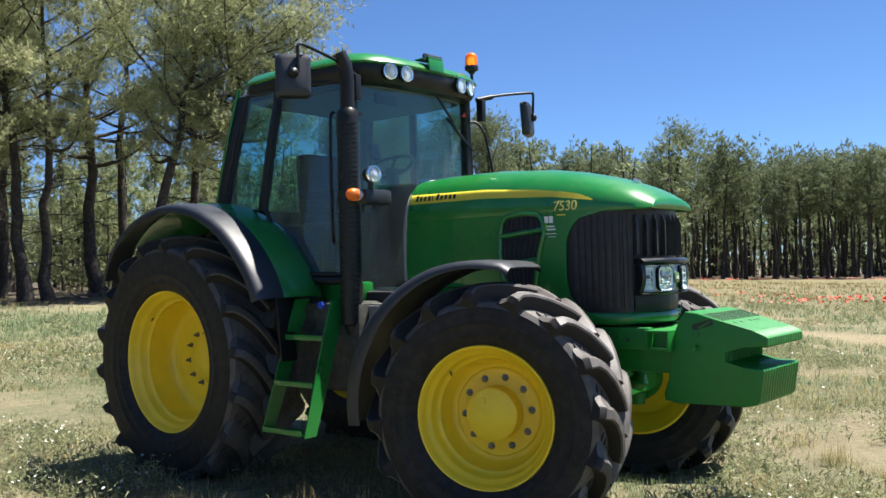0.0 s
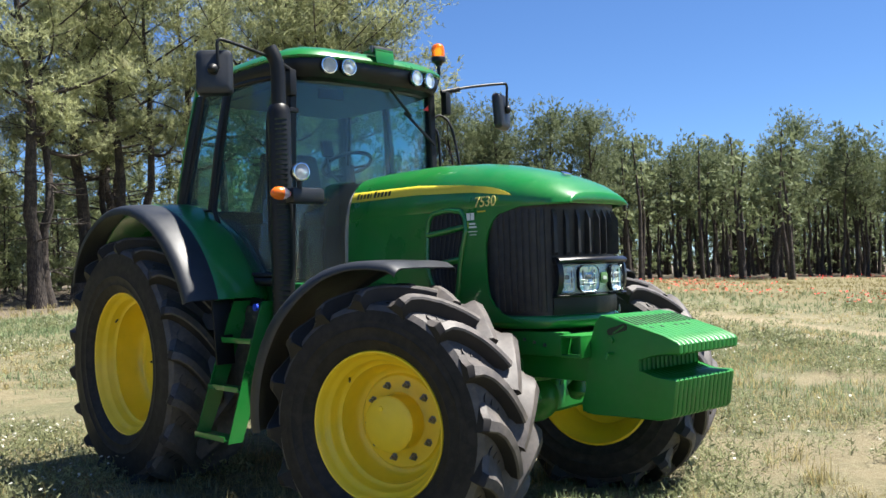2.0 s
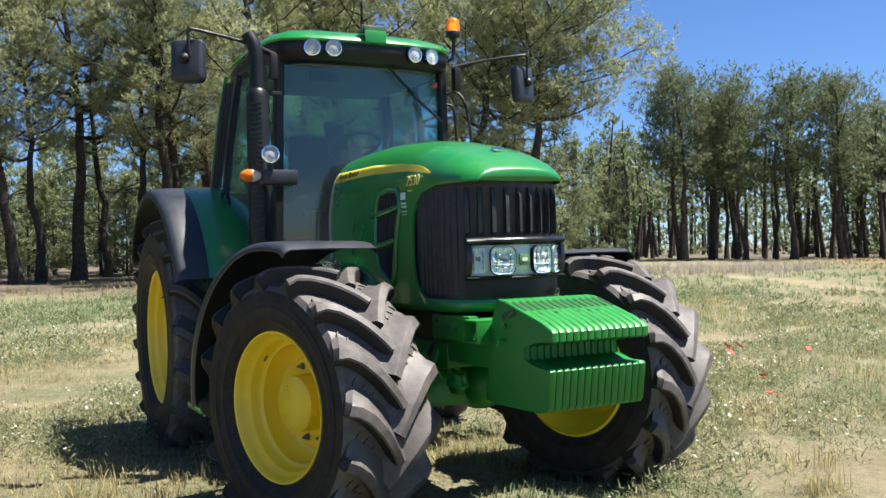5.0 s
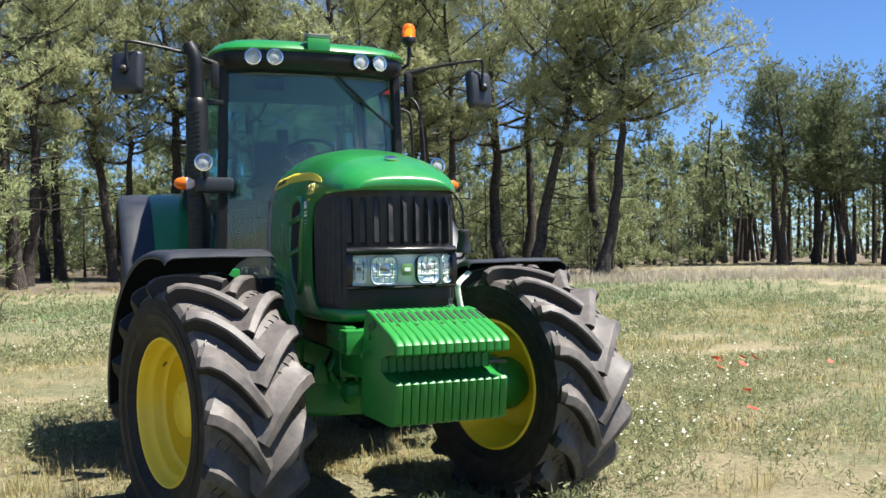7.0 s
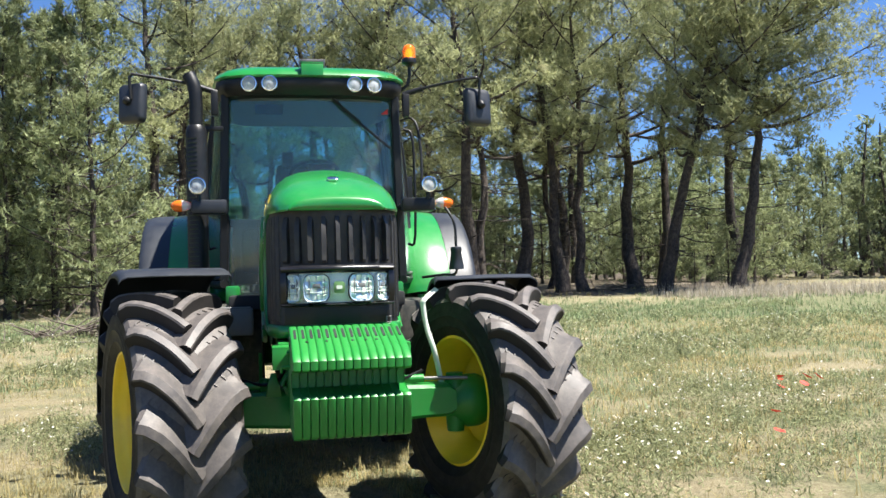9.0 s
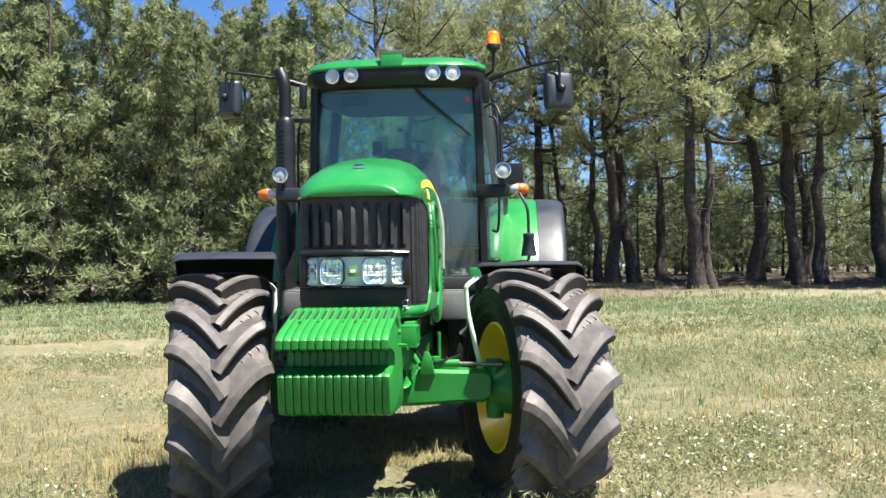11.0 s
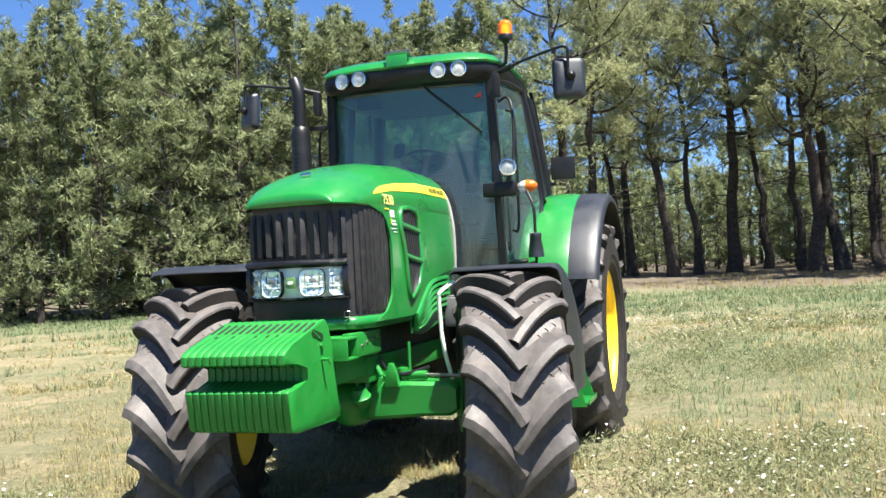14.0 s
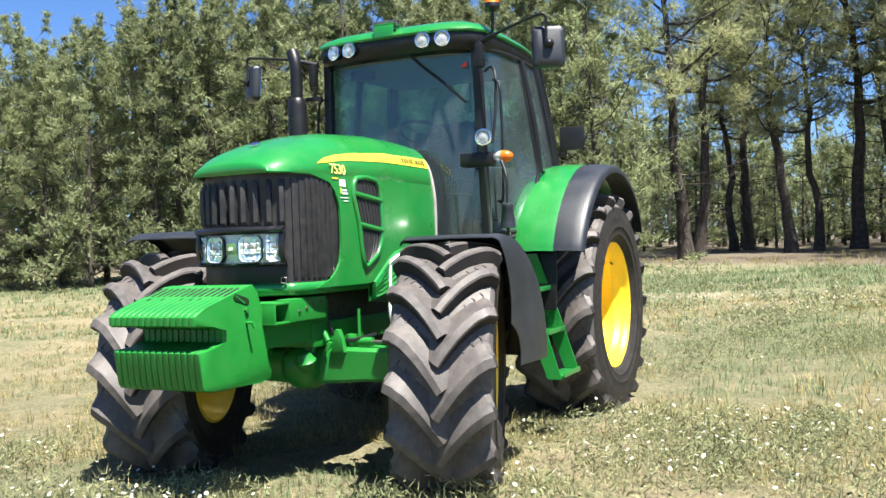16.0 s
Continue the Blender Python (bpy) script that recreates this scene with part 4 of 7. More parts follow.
def brush_pile(x, y, wide, count, seed):
    """A heap of dead branches."""
    rng = np.random.default_rng(seed)
    vs, ts, base = [], [], 0
    for _ in range(count):
        px, py = x + rng.normal(0, wide * 0.4), y + rng.normal(0, wide * 0.4)
        a, rise, ln = rng.uniform(0, math.tau), rng.uniform(-0.05, 0.55), rng.uniform(0.4, 1.3)
        k = np.linspace(0, 1, 4)[:, None]
        start = np.array([px, py, float(ground_height(px, py)) + rng.uniform(0, 0.18)])
        line = start + np.array([math.cos(a), math.sin(a), rise]) * ln * k + rng.normal(0, 0.05, (4, 3)) * k
        line[:, 2] = np.maximum(line[:, 2], ground_height(line[:, 0], line[:, 1]) + 0.015)
        v, t = fan_tube(line, rng.uniform(0.010, 0.028) * (1 - 0.7 * k[:, 0]), 4)
        vs.append(v)
        ts.append(t + base)
        base += len(v)
    me = arrays_mesh("brush_pile", np.concatenate(vs), np.concatenate(ts))
    me.materials.append(DEAD_WOOD)
    return tagged(new("brush_pile", me), "heap of dead grey-brown pine branches on the grass", "branches", kind="stuff")


brush_pile(-16.6, -4.4, 1.3, 90, 61)
brush_pile(-26.5, -19.5, 2.2, 130, 62)
brush_pile(-27.0, -15.0, 1.8, 90, 63)
brush_pile(-38.0, 8.6, 1.6, 60, 64)
brush_pile(-33.0, 15.4, 1.4, 50, 65)
brush_pile(-36.0, 10.2, 1.5, 50, 66)


def flowers(name, label, material, stalk, spots, size, height, seed, petals=5):
    rng = np.random.default_rng(seed)
    x, y = spots
    z = ground_height(x, y) + height * rng.uniform(0.6, 1.25, len(x))
    a = np.linspace(0, math.tau, petals, endpoint=False)
    r = size * rng.uniform(0.7, 1.3, len(x))
    tilt = rng.normal(0, 0.35, (len(x), 2))
    ring = np.stack([np.cos(a), np.sin(a)], -1)[None] * r[:, None, None]
    rise = (ring * tilt[:, None]).sum(-1) + 0.3 * r[:, None]
    centre = np.stack([x, y, z], -1)[:, None]
    v = np.concatenate([centre, centre + np.concatenate([ring, rise[..., None]], -1)], 1)
    k = (petals + 1) * np.arange(len(x))[:, None]
    t = np.concatenate([k + [0, 1 + i, 1 + (i + 1) % petals] for i in range(petals)])
    tagged(link_mesh(name, arrays_mesh(name, v.reshape(-1, 3), t), material), label, "flowers", kind="stuff")
    sv, st = blades(rng, x, y, 1, height, 0.0028, 0.15)
    tagged(link_mesh(name + "_stalks", arrays_mesh(name + "_stalks", sv, st), stalk), "thin green flower stalks standing in the meadow", "flowers", kind="stuff")


def flower_spots(rng, count, near, far, seed, low, high):
    x, y = scatter(rng, count, near, far, low, high)
    keep = (patches(x, y, seed, 1.1) > 0.22) & (track_weight(x, y) < 0.3) & (litter_shade_weight(x, y) < 0.3)
    return x[keep], y[keep]


rng_flowers = np.random.default_rng(21)


def over_herbs(herbs, each):
    """Flower places on the herb cushions."""
    x, y, r = (np.repeat(v, each) for v in herbs)
    a, d = rng_flowers.uniform(0, math.tau, len(x)), np.sqrt(rng_flowers.uniform(0, 1, len(x))) * 1.15
    keep = patches(x, y, 17, 0.7) > -0.35
    return (x + r * d * np.cos(a))[keep], (y + r * d * np.sin(a))[keep]


drift = [(rng_flowers.normal(cx, rx, n), rng_flowers.normal(cy, ry, n)) for cx, cy, rx, ry, n in ((-13.6, -0.6, 0.7, 1.7, 520), (-12.2, 2.4, 0.5, 0.9, 160), (-9.0, 6.0, 1.0, 0.8, 160), (-4.6, 5.2, 0.9, 0.7, 150), (-14.5, -7.0, 0.8, 1.2, 120))]
daisy = drift + [over_herbs(HERBS_NEAR, 6), over_herbs(HERBS_FAR, 10), flower_spots(rng_flowers, 1500, 2.2, 22, 8, -60, 215)]
flowers("daisies", "small white daisies scattered over the meadow", PETAL, GREEN_GRASS, (np.concatenate([d[0] for d in daisy]), np.concatenate([d[1] for d in daisy])), 0.0105, 0.160, 5)
POPPY_DRIFTS = ((-3.3, 4.85, 0.22, 0.12, 7), (-1.1, 3.5, 0.04, 0.04, 2), (-2.7, 5.8, 0.05, 0.05, 1), (-15.3, -2.6, 0.1, 0.1, 3), (-6.0, 21.6, 0.9, 0.5, 40), (-4.6, 23.4, 1.0, 0.6, 60), (-15.0, 29.0, 1.6, 0.6, 40), (-24.9, 39.5, 2.2, 0.8, 90), (-20.9, 37.2, 1.8, 0.8, 80), (-9.5, 26.5, 1.5, 0.8, 40))
pop_x = np.concatenate([rng_flowers.normal(cx, rx, n) for cx, cy, rx, ry, n in POPPY_DRIFTS])
pop_y = np.concatenate([rng_flowers.normal(cy, ry, n) for cx, cy, rx, ry, n in POPPY_DRIFTS])
far_f, far_d = rng_flowers.uniform(0.05, 0.98, 900), rng_flowers.uniform(3.5, 20, 900)
far_x, far_y = -12 - 31 * far_f + 0.758 * far_d, 92 - 36 * far_f - 0.653 * far_d
blooming = patches(far_x, far_y, 61, 0.45) > 0.05
pop_x, pop_y = np.concatenate([pop_x, far_x[blooming]]), np.concatenate([pop_y, far_y[blooming]])
flowers("poppies", "red poppies in the meadow", POPPY, GREEN_GRASS, (pop_x, pop_y), 0.042, 0.22, 9, 6)


# ---- tractor ----
tractor = tagged(new("tractor"), "green farm tractor with yellow rims and front weights on grass", "tractor")


def bm_new():
    return bmesh.new()


def holder(name, parent, m):
    """An empty that carries the pieces of a part."""
    ob = new(name)
    ob.parent = parent
    ob.matrix_basis = m
    return ob


# wheels: the axle lies along y, the outer face towards +y
def tyre_profile(R, w, bead):
    """Half of the carcass, from the crown to the bead: (across, radius)."""
    rb = R - 0.074
    return [(0.0, rb), (0.20 * w, rb - 0.003), (0.36 * w, rb - 0.011), (0.445 * w, rb - 0.024), (0.482 * w, rb - 0.050), (0.497 * w, rb - 0.11), (0.5 * w, (rb + bead) / 2 + 0.03), (0.498 * w, bead + 0.135), (0.503 * w, bead + 0.128), (0.492 * w, bead + 0.118), (0.482 * w, bead + 0.075), (0.486 * w, bead + 0.066), (0.470 * w, bead + 0.056), (0.45 * w, bead + 0.035), (0.425 * w, bead + 0.014), (0.405 * w, bead + 0.006)]


def tyre_mesh(R, w, bead):
    half = tyre_profile(R, w, bead)[:5]
    return lathe(bm_new(), [(r, -y) for y, r in half[::-1]] + [(r, y) for y, r in half[1:]], 90)


def sidewall_mesh(R, w, bead, side):
    return lathe(bm_new(), [(r, side * y) for y, r in tyre_profile(R, w, bead)[4:]], 90)


def bar_mesh(R, w, bead, side, lugs):
    """One chevron bar of the tread, at the angle 0, with the wear marks moulded beside it."""
    half = tyre_profile(R, w, bead)
    path_y = [p[0] for p in half[:5]]
    path_r = [p[1] for p in half[:5]]
    length = [0.0]
    for a, b in zip(half[:4], half[1:5]):
        length.append(length[-1] + math.dist(a, b))
    stations = 13
    sweep = 0.300 / 0.54 * w
    pts, ups = [], []
    for k in range(stations):
        s = k / (stations - 1)
        q = -0.012 + s * (length[-1] + 0.012)
        y, r = float(np.interp(q, length, path_y)), float(np.interp(q, length, path_r))
        y = y if q > 0 else q
        q1 = max(q, 0.0)
        dy = float(np.interp(q1 + 0.004, length, path_y)) - float(np.interp(q1 - 0.004, length, path_y))
        dr = float(np.interp(q1 + 0.004, length, path_r)) - float(np.interp(q1 - 0.004, length, path_r))
        n = Vector((0, -dr, dy)).normalized()
        ang = sweep / R * (1 - (1 - s) ** 1.55)
        pts.append(Vector((r * math.cos(ang), side * y, r * math.sin(ang))))
        ups.append((Vector((math.cos(ang), 0, math.sin(ang))) * max(0.8, n.z) + Vector((0, side * n.y * 0.5, 0))).normalized())
    rows = []
    for k in range(stations):
        t = (pts[min(k + 1, stations - 1)] - pts[max(k - 1, 0)]).normalized()
        up = ups[k]
        across = t.cross(up).normalized()
        s = k / (stations - 1)
        high = 0.075 * (1 if s < 0.80 else 1 - ((s - 0.80) / 0.20) ** 2 * 0.30)
        low = across * side
        half_top = 0.020 + 0.008 * s
        p = pts[k] - up * 0.012
        tall = high + 0.012
        rows.append([p + low * (half_top + 0.007), p + up * (tall - 0.010) + low * (half_top + 0.003), p + up * tall + low * (half_top - 0.004), p + up * tall - low * (half_top - 0.004), p + up * (tall - 0.008) - low * (half_top + 0.006), p + up * (0.012 + 0.45 * high) - low * (half_top + 0.030), p + up * (0.012 + 0.10 * high) - low * (half_top + 0.068), p - low * (half_top + 0.090)])
    bm = skin(bm_new(), rows, closed=True, caps=True)
    for k, (f, off) in enumerate(((0.44, 0.56), (0.58, 0.58), (0.72, 0.60))):
        y = float(np.interp(f * length[-1], length, path_y))
        r = float(np.interp(f * length[-1], length, path_r)) + 0.001
        a0 = sweep / R * (1 - (1 - f) ** 1.55) + off * math.tau / lugs
        line = []
        for d in (-1, -0.5, 0, 0.5, 1):
            a = a0 + d * 0.027 / R
            line.append((r * math.cos(a), side * (y + 0.014 * (1 - d * d) - 0.010 * d), r * math.sin(a)))
        tube(bm, line, 0.0055, 4)
    return bm


def dish(bm, flange, depth, disc, hub, hub_out, wide):
    """A drop-centre rim with a deep disc; y is measured from the wheel's middle."""
    y0 = wide / 2
    lathe(bm, [(flange - 0.003, y0 - 0.030), (flange, y0 - 0.008), (flange - 0.005, y0 + 0.002), (flange - 0.012, y0 + 0.001), (flange - 0.020, y0 - 0.008), (flange - 0.027, y0 - 0.030), (flange - 0.036, y0 - 0.052), (flange - 0.050, y0 - 0.062), (flange - 0.056, y0 - 0.074), (flange - 0.060, y0 - 0.108), (flange - 0.070, y0 - 0.122), (flange - 0.082, y0 - 0.130), (flange - 0.088, y0 - depth + 0.060), (flange - 0.096, y0 - depth + 0.040), (flange - 0.106, y0 - depth + 0.012), (flange - 0.125, y0 - depth), (disc, y0 - depth - 0.004), (disc - 0.012, y0 - depth + 0.008), (hub + 0.012, y0 - depth + 0.008), (hub + 0.002, y0 - depth + 0.014), (hub, y0 - depth + hub_out - 0.01), (hub - 0.012, y0 - depth + hub_out), (0.001, y0 - depth + hub_out + 0.002)], 96)
    # the barrel's far side
    lathe(bm, [(flange - 0.012, y0 - 0.040), (flange - 0.020, y0 - 0.10), (flange - 0.050, y0 - 0.17), (flange - 0.055, -y0 + 0.15), (flange - 0.03, -y0 + 0.09), (flange - 0.015, -y0 + 0.035), (flange - 0.004, -y0 + 0.02), (flange, -y0 + 0.005), (flange - 0.015, -y0 - 0.002), (flange - 0.03, -y0 + 0.03), (flange - 0.05, -y0 + 0.10), (flange - 0.11, -y0 + 0.17), (flange - 0.115, y0 - depth - 0.02), (flange - 0.13, y0 - depth - 0.01), (0.02, y0 - depth - 0.012)], 96)
    return bm


def wheel(name, R, w, flange, wide, depth, disc, hub, hub_out, bolts, bolt_r, lugs, mirror, m, label):
    ob = holder(name, tractor, m)
    ob["label"] = label
    flip = Matrix.Diagonal((1, -1, 1, 1)) if mirror else Matrix.Identity(4)

    def done(key, bm, material, text="", smooth=35):
        bm.transform(flip)
        return part(key, bm, material, ob, text, smooth)

    done("tyre", tyre_mesh(R, w, flange - 0.012), RUBBER, "dusty grey tyre crown between the chevron bars", 28)
    for side in (-1, 1):
        done("sidewall", sidewall_mesh(R, w, flange - 0.012, side), CARCASS, "black tyre sidewall with moulded rings", 28)
    for side in (-1, 1):
        first = None
        for i in range(lugs):
            if first is None:
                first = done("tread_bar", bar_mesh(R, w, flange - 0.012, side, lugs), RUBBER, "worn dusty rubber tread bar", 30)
                # faces not turned outwards take the rubber with shade in its colour
                first.data.materials.append(SHADED_FLANK)
                for f in first.data.polygons:
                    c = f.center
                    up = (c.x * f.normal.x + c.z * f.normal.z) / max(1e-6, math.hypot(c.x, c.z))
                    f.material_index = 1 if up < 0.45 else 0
                bar = first
            else:
                bar = new("tread_bar", first.data)
                bar.parent = ob
            bar.matrix_basis = pose(0, 0, 0, 0, -(i + (0.5 if side > 0 else 0.0)) * 360 / lugs, 0)
    done("rim", dish(bm_new(), flange, depth, disc, hub, hub_out, wide), YELLOW, "yellow painted deep-dish steel rim", 40)
    for i in range(bolts):
        a = (i + 0.35) * math.tau / bolts
        y = wide / 2 - depth
        bm = lathe(bm_new(), [(0.001, y + 0.046), (0.008, y + 0.044), (0.009, y + 0.026), (0.015, y + 0.024), (0.016, y + 0.010), (0.022, y + 0.008), (0.022, y - 0.004)], 6)
        bmesh.ops.translate(bm, verts=bm.verts, vec=(bolt_r * math.cos(a), 0, bolt_r * math.sin(a)))
        done("wheel_bolt", bm, STEEL, "grey steel wheel bolt")
    if hub_out > 0.1:
        bm = lathe(bm_new(), [(0.001, 0.008), (0.010, 0.008), (0.014, 0.006), (0.016, -0.004)], 12, Matrix.Translation((hub * 0.62 * math.cos(2.2), wide / 2 - depth + hub_out, hub * 0.62 * math.sin(2.2))))
        done("hub_plug", bm, YELLOW)
    # valve
    a = 2.5
    bm = tube(bm_new(), [((flange - 0.06) * math.cos(a), wide / 2 - 0.11, (flange - 0.06) * math.sin(a)), ((flange - 0.085) * math.cos(a), wide / 2 - 0.085, (flange - 0.085) * math.sin(a))], 0.006, 8)
    done("valve", bm, STEEL)
    return ob


STEER_R, STEER_L = 17.0, 18.5
AXLE_F, KING = (-0.105, 0.635), 0.76
turn_r, turn_l = pose(AXLE_F[0], -KING, AXLE_F[1], 0, 0, STEER_R), pose(AXLE_F[0], KING, AXLE_F[1], 0, 0, STEER_L)
front_r = turn_r @ pose(0, -0.155, 0, 0, 8, 0)
front_l = turn_l @ pose(0, 0.185, 0, -1.5, 0, 0) @ pose(0, 0, 0, 0, 3, 0)
front = dict(R=0.705, w=0.545, flange=0.383, wide=0.465, depth=0.235, disc=0.245, hub=0.142, hub_out=0.130, bolts=10, bolt_r=0.192, lugs=16)
rear = dict(R=0.905, w=0.64, flange=0.508, wide=0.53, depth=0.33, disc=0.33, hub=0.155, hub_out=0.03, bolts=10, bolt_r=0.185, lugs=18)
wheel("front_wheel", mirror=True, m=front_r, label="steered front wheel with yellow rim", **front)
wheel("front_wheel", mirror=False, m=front_l, label="steered front wheel with yellow rim", **front)
REAR_X, REAR_Z, REAR_Y = -2.78, 0.805, 0.915
wheel("rear_wheel", mirror=True, m=pose(REAR_X, -REAR_Y, REAR_Z, 0, 5, 0), label="large rear wheel with yellow rim", **rear)
wheel("rear_wheel", mirror=False, m=pose(REAR_X, REAR_Y, REAR_Z, 0, 11, 0), label="large rear wheel with yellow rim", **rear)


# hood
def hood_half(x):
    """Half of the bonnet's section at x, from the crown down: (y, z)."""
    top = float(np.interp(x, (-1.28, -1.0, -0.6, -0.2, 0.0, 0.2, 0.33, 0.45, 0.54, 0.60), (2.030, 2.045, 2.047, 2.020, 1.990, 1.945, 1.905, 1.855, 1.800, 1.745)))
    side = float(np.interp(x, (-1.28, -0.9, -0.4, 0.0, 0.25, 0.36, 0.44, 0.50, 0.55, 0.60), (0.335, 0.350, 0.362, 0.360, 0.352, 0.340, 0.318, 0.285, 0.245, 0.05)))
    low = 1.735
    drop = top - low
    curve = ((0.0, 0.0), (0.22, 0.012), (0.45, 0.055), (0.64, 0.14), (0.79, 0.29), (0.90, 0.50), (0.965, 0.74), (1.0, 1.0))
    return [(side * a, top - drop * b) for a, b in curve]


hood = holder("hood", tractor, Matrix.Identity(4))
hood["label"] = "glossy green bonnet with a rounded nose"
XS = [-1.215, -1.12, -1.0, -0.8, -0.6, -0.4, -0.2, 0.0, 0.12, 0.22, 0.30, 0.37, 0.43, 0.48, 0.52, 0.545]
rows = []
for x in XS:
    half = hood_half(x)
    rows.append([(x, -y, z) for y, z in half[::-1]] + [(x, y, z) for y, z in half[1:]])
tip = rows[-1]
for x, k in ((0.552, 0.85), (0.556, 0.5), (0.557, 0.0)):
    rows.append([(x, y, 1.7365 + (z - 1.7365) * k) for _, y, z in tip])
bm = sheet(bm_new(), rows, 0.012, lambda p: (-(p.x > 0.3) * (p.x - 0.3) * 2, -p.y * 0.8, -0.5))
part("top_shell", bm, GREEN, hood, smooth=50)


def edge_x(z):
    """The front edge of the green side panel: a rounded cut round the grille."""
    return float(np.interp(z, (1.10, 1.13, 1.17, 1.25, 1.34, 1.55, 1.62, 1.68, 1.715, 1.736), (0.34, 0.22, 0.13, 0.07, 0.055, 0.055, 0.075, 0.12, 0.19, 0.34)))


def side_y(x, z):
    """How far the bonnet's side stands out."""
    base = hood_half(min(x, 0.42))[-1][0]
    return base + 0.014 * wave((1.735 - z) / 0.25) - 0.03 * wave((1.42 - z) / 0.4) * wave((-x - 0.3) / 0.8)


def low_z(x):
    """The lower edge of the bonnet's side."""
    return float(np.interp(x, (-1.28, -0.95, -0.75, -0.6, -0.45, -0.3, -0.2, 0.4), (1.36, 1.355, 1.335, 1.29, 1.21, 1.12, 1.09, 1.09)))


for s in (-1, 1):
    rows = []
    for i in range(15):
        f = i / 14
        row = []
        for k in range(23):
            g = k / 22
            z = 1.737 - f * 0.62
            x = -1.215 + g * (edge_x(z) + 1.215)
            z = max(z, low_z(x)) if f > 0.4 else z
            z = 1.737 - f * (1.737 - max(1.11, low_z(x)))
            x = -1.215 + g * (edge_x(max(z, 1.11)) + 1.215)
            row.append((x, s * side_y(x, z), z))
        rows.append(row)
    part("side_panel", sheet(bm_new(), rows, 0.014, lambda p, s=s: (0, -s, 0)), GREEN, hood, smooth=50)


def nose(z, grow=0.0, n=40, back=0.02):
    """The grille's outline in plan at one height, from the right side round to the left."""
    lean = 0.035 * (1.74 - z)
    pts = [(back, -0.348 - grow), (0.15, -0.346 - grow), (0.27, -0.338 - grow), (0.36, -0.318 - grow), (0.425 + grow, -0.280 - grow * 0.7), (0.475 + grow - lean, -0.21 - grow * 0.4), (0.515 + grow - lean, -0.11), (0.53 + grow - lean, 0.0)]
    line = smooth_line([(x, y, z) for x, y in pts], 4)
    return line + [Vector((p.x, -p.y, p.z)) for p in line[-2::-1]]


grille = part("grille", sheet(bm_new(), [nose(z) for z in (1.12, 1.25, 1.4, 1.55, 1.70, 1.75)], 0.01, lambda p: (-p.x, -p.y, 0)), GRILLE, tractor, "black plastic radiator grille with upright slats", 60)
back = nose(1.4, -0.05)
# upright slats round the grille
outline = nose(1.45, 0.0, back=0.06)
dist = [0.0]
for a, b in zip(outline, outline[1:]):
    dist.append(dist[-1] + (b - a).length)
places = [(-0.33 + 0.066 * i, True) for i in range(11)]
middle = dist[-1] / 2
slats = [(middle + u, True) for u, _ in places if abs(u) < 0.30] + [(middle + g * (0.325 + 0.042 * i), False) for g in (-1, 1) for i in range(9)]
for q, front_slat in slats:
    if not 0.02 < q < dist[-1] - 0.02:
        continue
    k = max(j for j in range(len(dist) - 1) if dist[j] <= q)
    a, b = outline[k], outline[k + 1]
    p = a.lerp(b, (q - dist[k]) / (dist[k + 1] - dist[k]))
    t = (b - a).normalized()
    n = Vector((t.y, -t.x, 0))
    if n.x * p.x + n.y * p.y < 0:
        n = -n
    top, low = (1.700, 1.462) if front_slat else (1.708, 1.165)
    out, half = (0.036, 0.017) if front_slat else (0.010, 0.016)
    rows = []
    for z, grow in ((low, 0.7), (low + 0.012, 1.0), ((low + top) / 2, 1.0), (top - 0.05, 1.0), (top, 0.35)):
        c = Vector((p.x - 0.002, p.y, z))
        rows.append([c - t * half - n * 0.004, c - t * half * 0.75 + n * out * grow, c + t * half * 0.55 + n * (out * 0.72) * grow, c + t * half - n * 0.004])
    part("slat", skin(bm_new(), rows), GRILLE, grille, smooth=30)


def band(z0, z1, grow, half, start=None):
    """A strip that follows the nose between two heights."""
    rows = []
    for z in np.linspace(z0, z1, 5):
        bulge = grow * (1 - 0.35 * abs((z - (z0 + z1) / 2) / ((z1 - z0) / 2)) ** 2)
        line = nose(float(z), bulge)
        ys = np.linspace(-half if start is None else start, half, 25 if start is None else 4)
        rows.append([Vector((float(np.interp(y, [p.y for p in line], [p.x for p in line])), float(y), float(z))) for y in ys])
    return rows


# lower green band under the grille
rows = [nose(z, g, back=-0.25) for z, g in ((1.075, -0.01), (1.085, 0.012), (1.11, 0.02), (1.135, 0.016), (1.145, 0.0))]
part("front_band", sheet(bm_new(), rows, 0.012, lambda p: (-p.x, -p.y, 0)), GREEN, hood, smooth=60)

# headlights
lamps = holder("headlight_panel", tractor, Matrix.Identity(4))
lamps["label"] = "clear headlight panel with four lamps and black surround"
for z0, z1, grow, thick in ((1.410, 1.450, 0.064, 0.065), (1.240, 1.257, 0.058, 0.058)):
    part("surround", sheet(bm_new(), band(z0, z1, grow, 0.290), thick, lambda p: (-p.x, -p.y, 0)), GLOSS, lamps, "glossy black headlight surround", 60)
for ends in ((-0.292, -0.264), (0.264, 0.292)):
    part("surround_end", sheet(bm_new(), band(1.244, 1.446, 0.060, ends[1], ends[0]), 0.05, lambda p: (-p.x, -p.y, 0)), GLOSS, lamps, "glossy black end of the headlight surround", 60)
part("chin", sheet(bm_new(), band(1.150, 1.241, 0.010, 0.272), 0.012, lambda p: (-p.x, -p.y, 0)), PLASTIC, lamps, "plain black panel under the headlights", 60)
part("reflector_bed", sheet(bm_new(), band(1.256, 1.410, 0.036, 0.268), 0.004, lambda p: (-p.x, -p.y, 0)), SATIN, lamps, "satin silver headlight bed", 60)
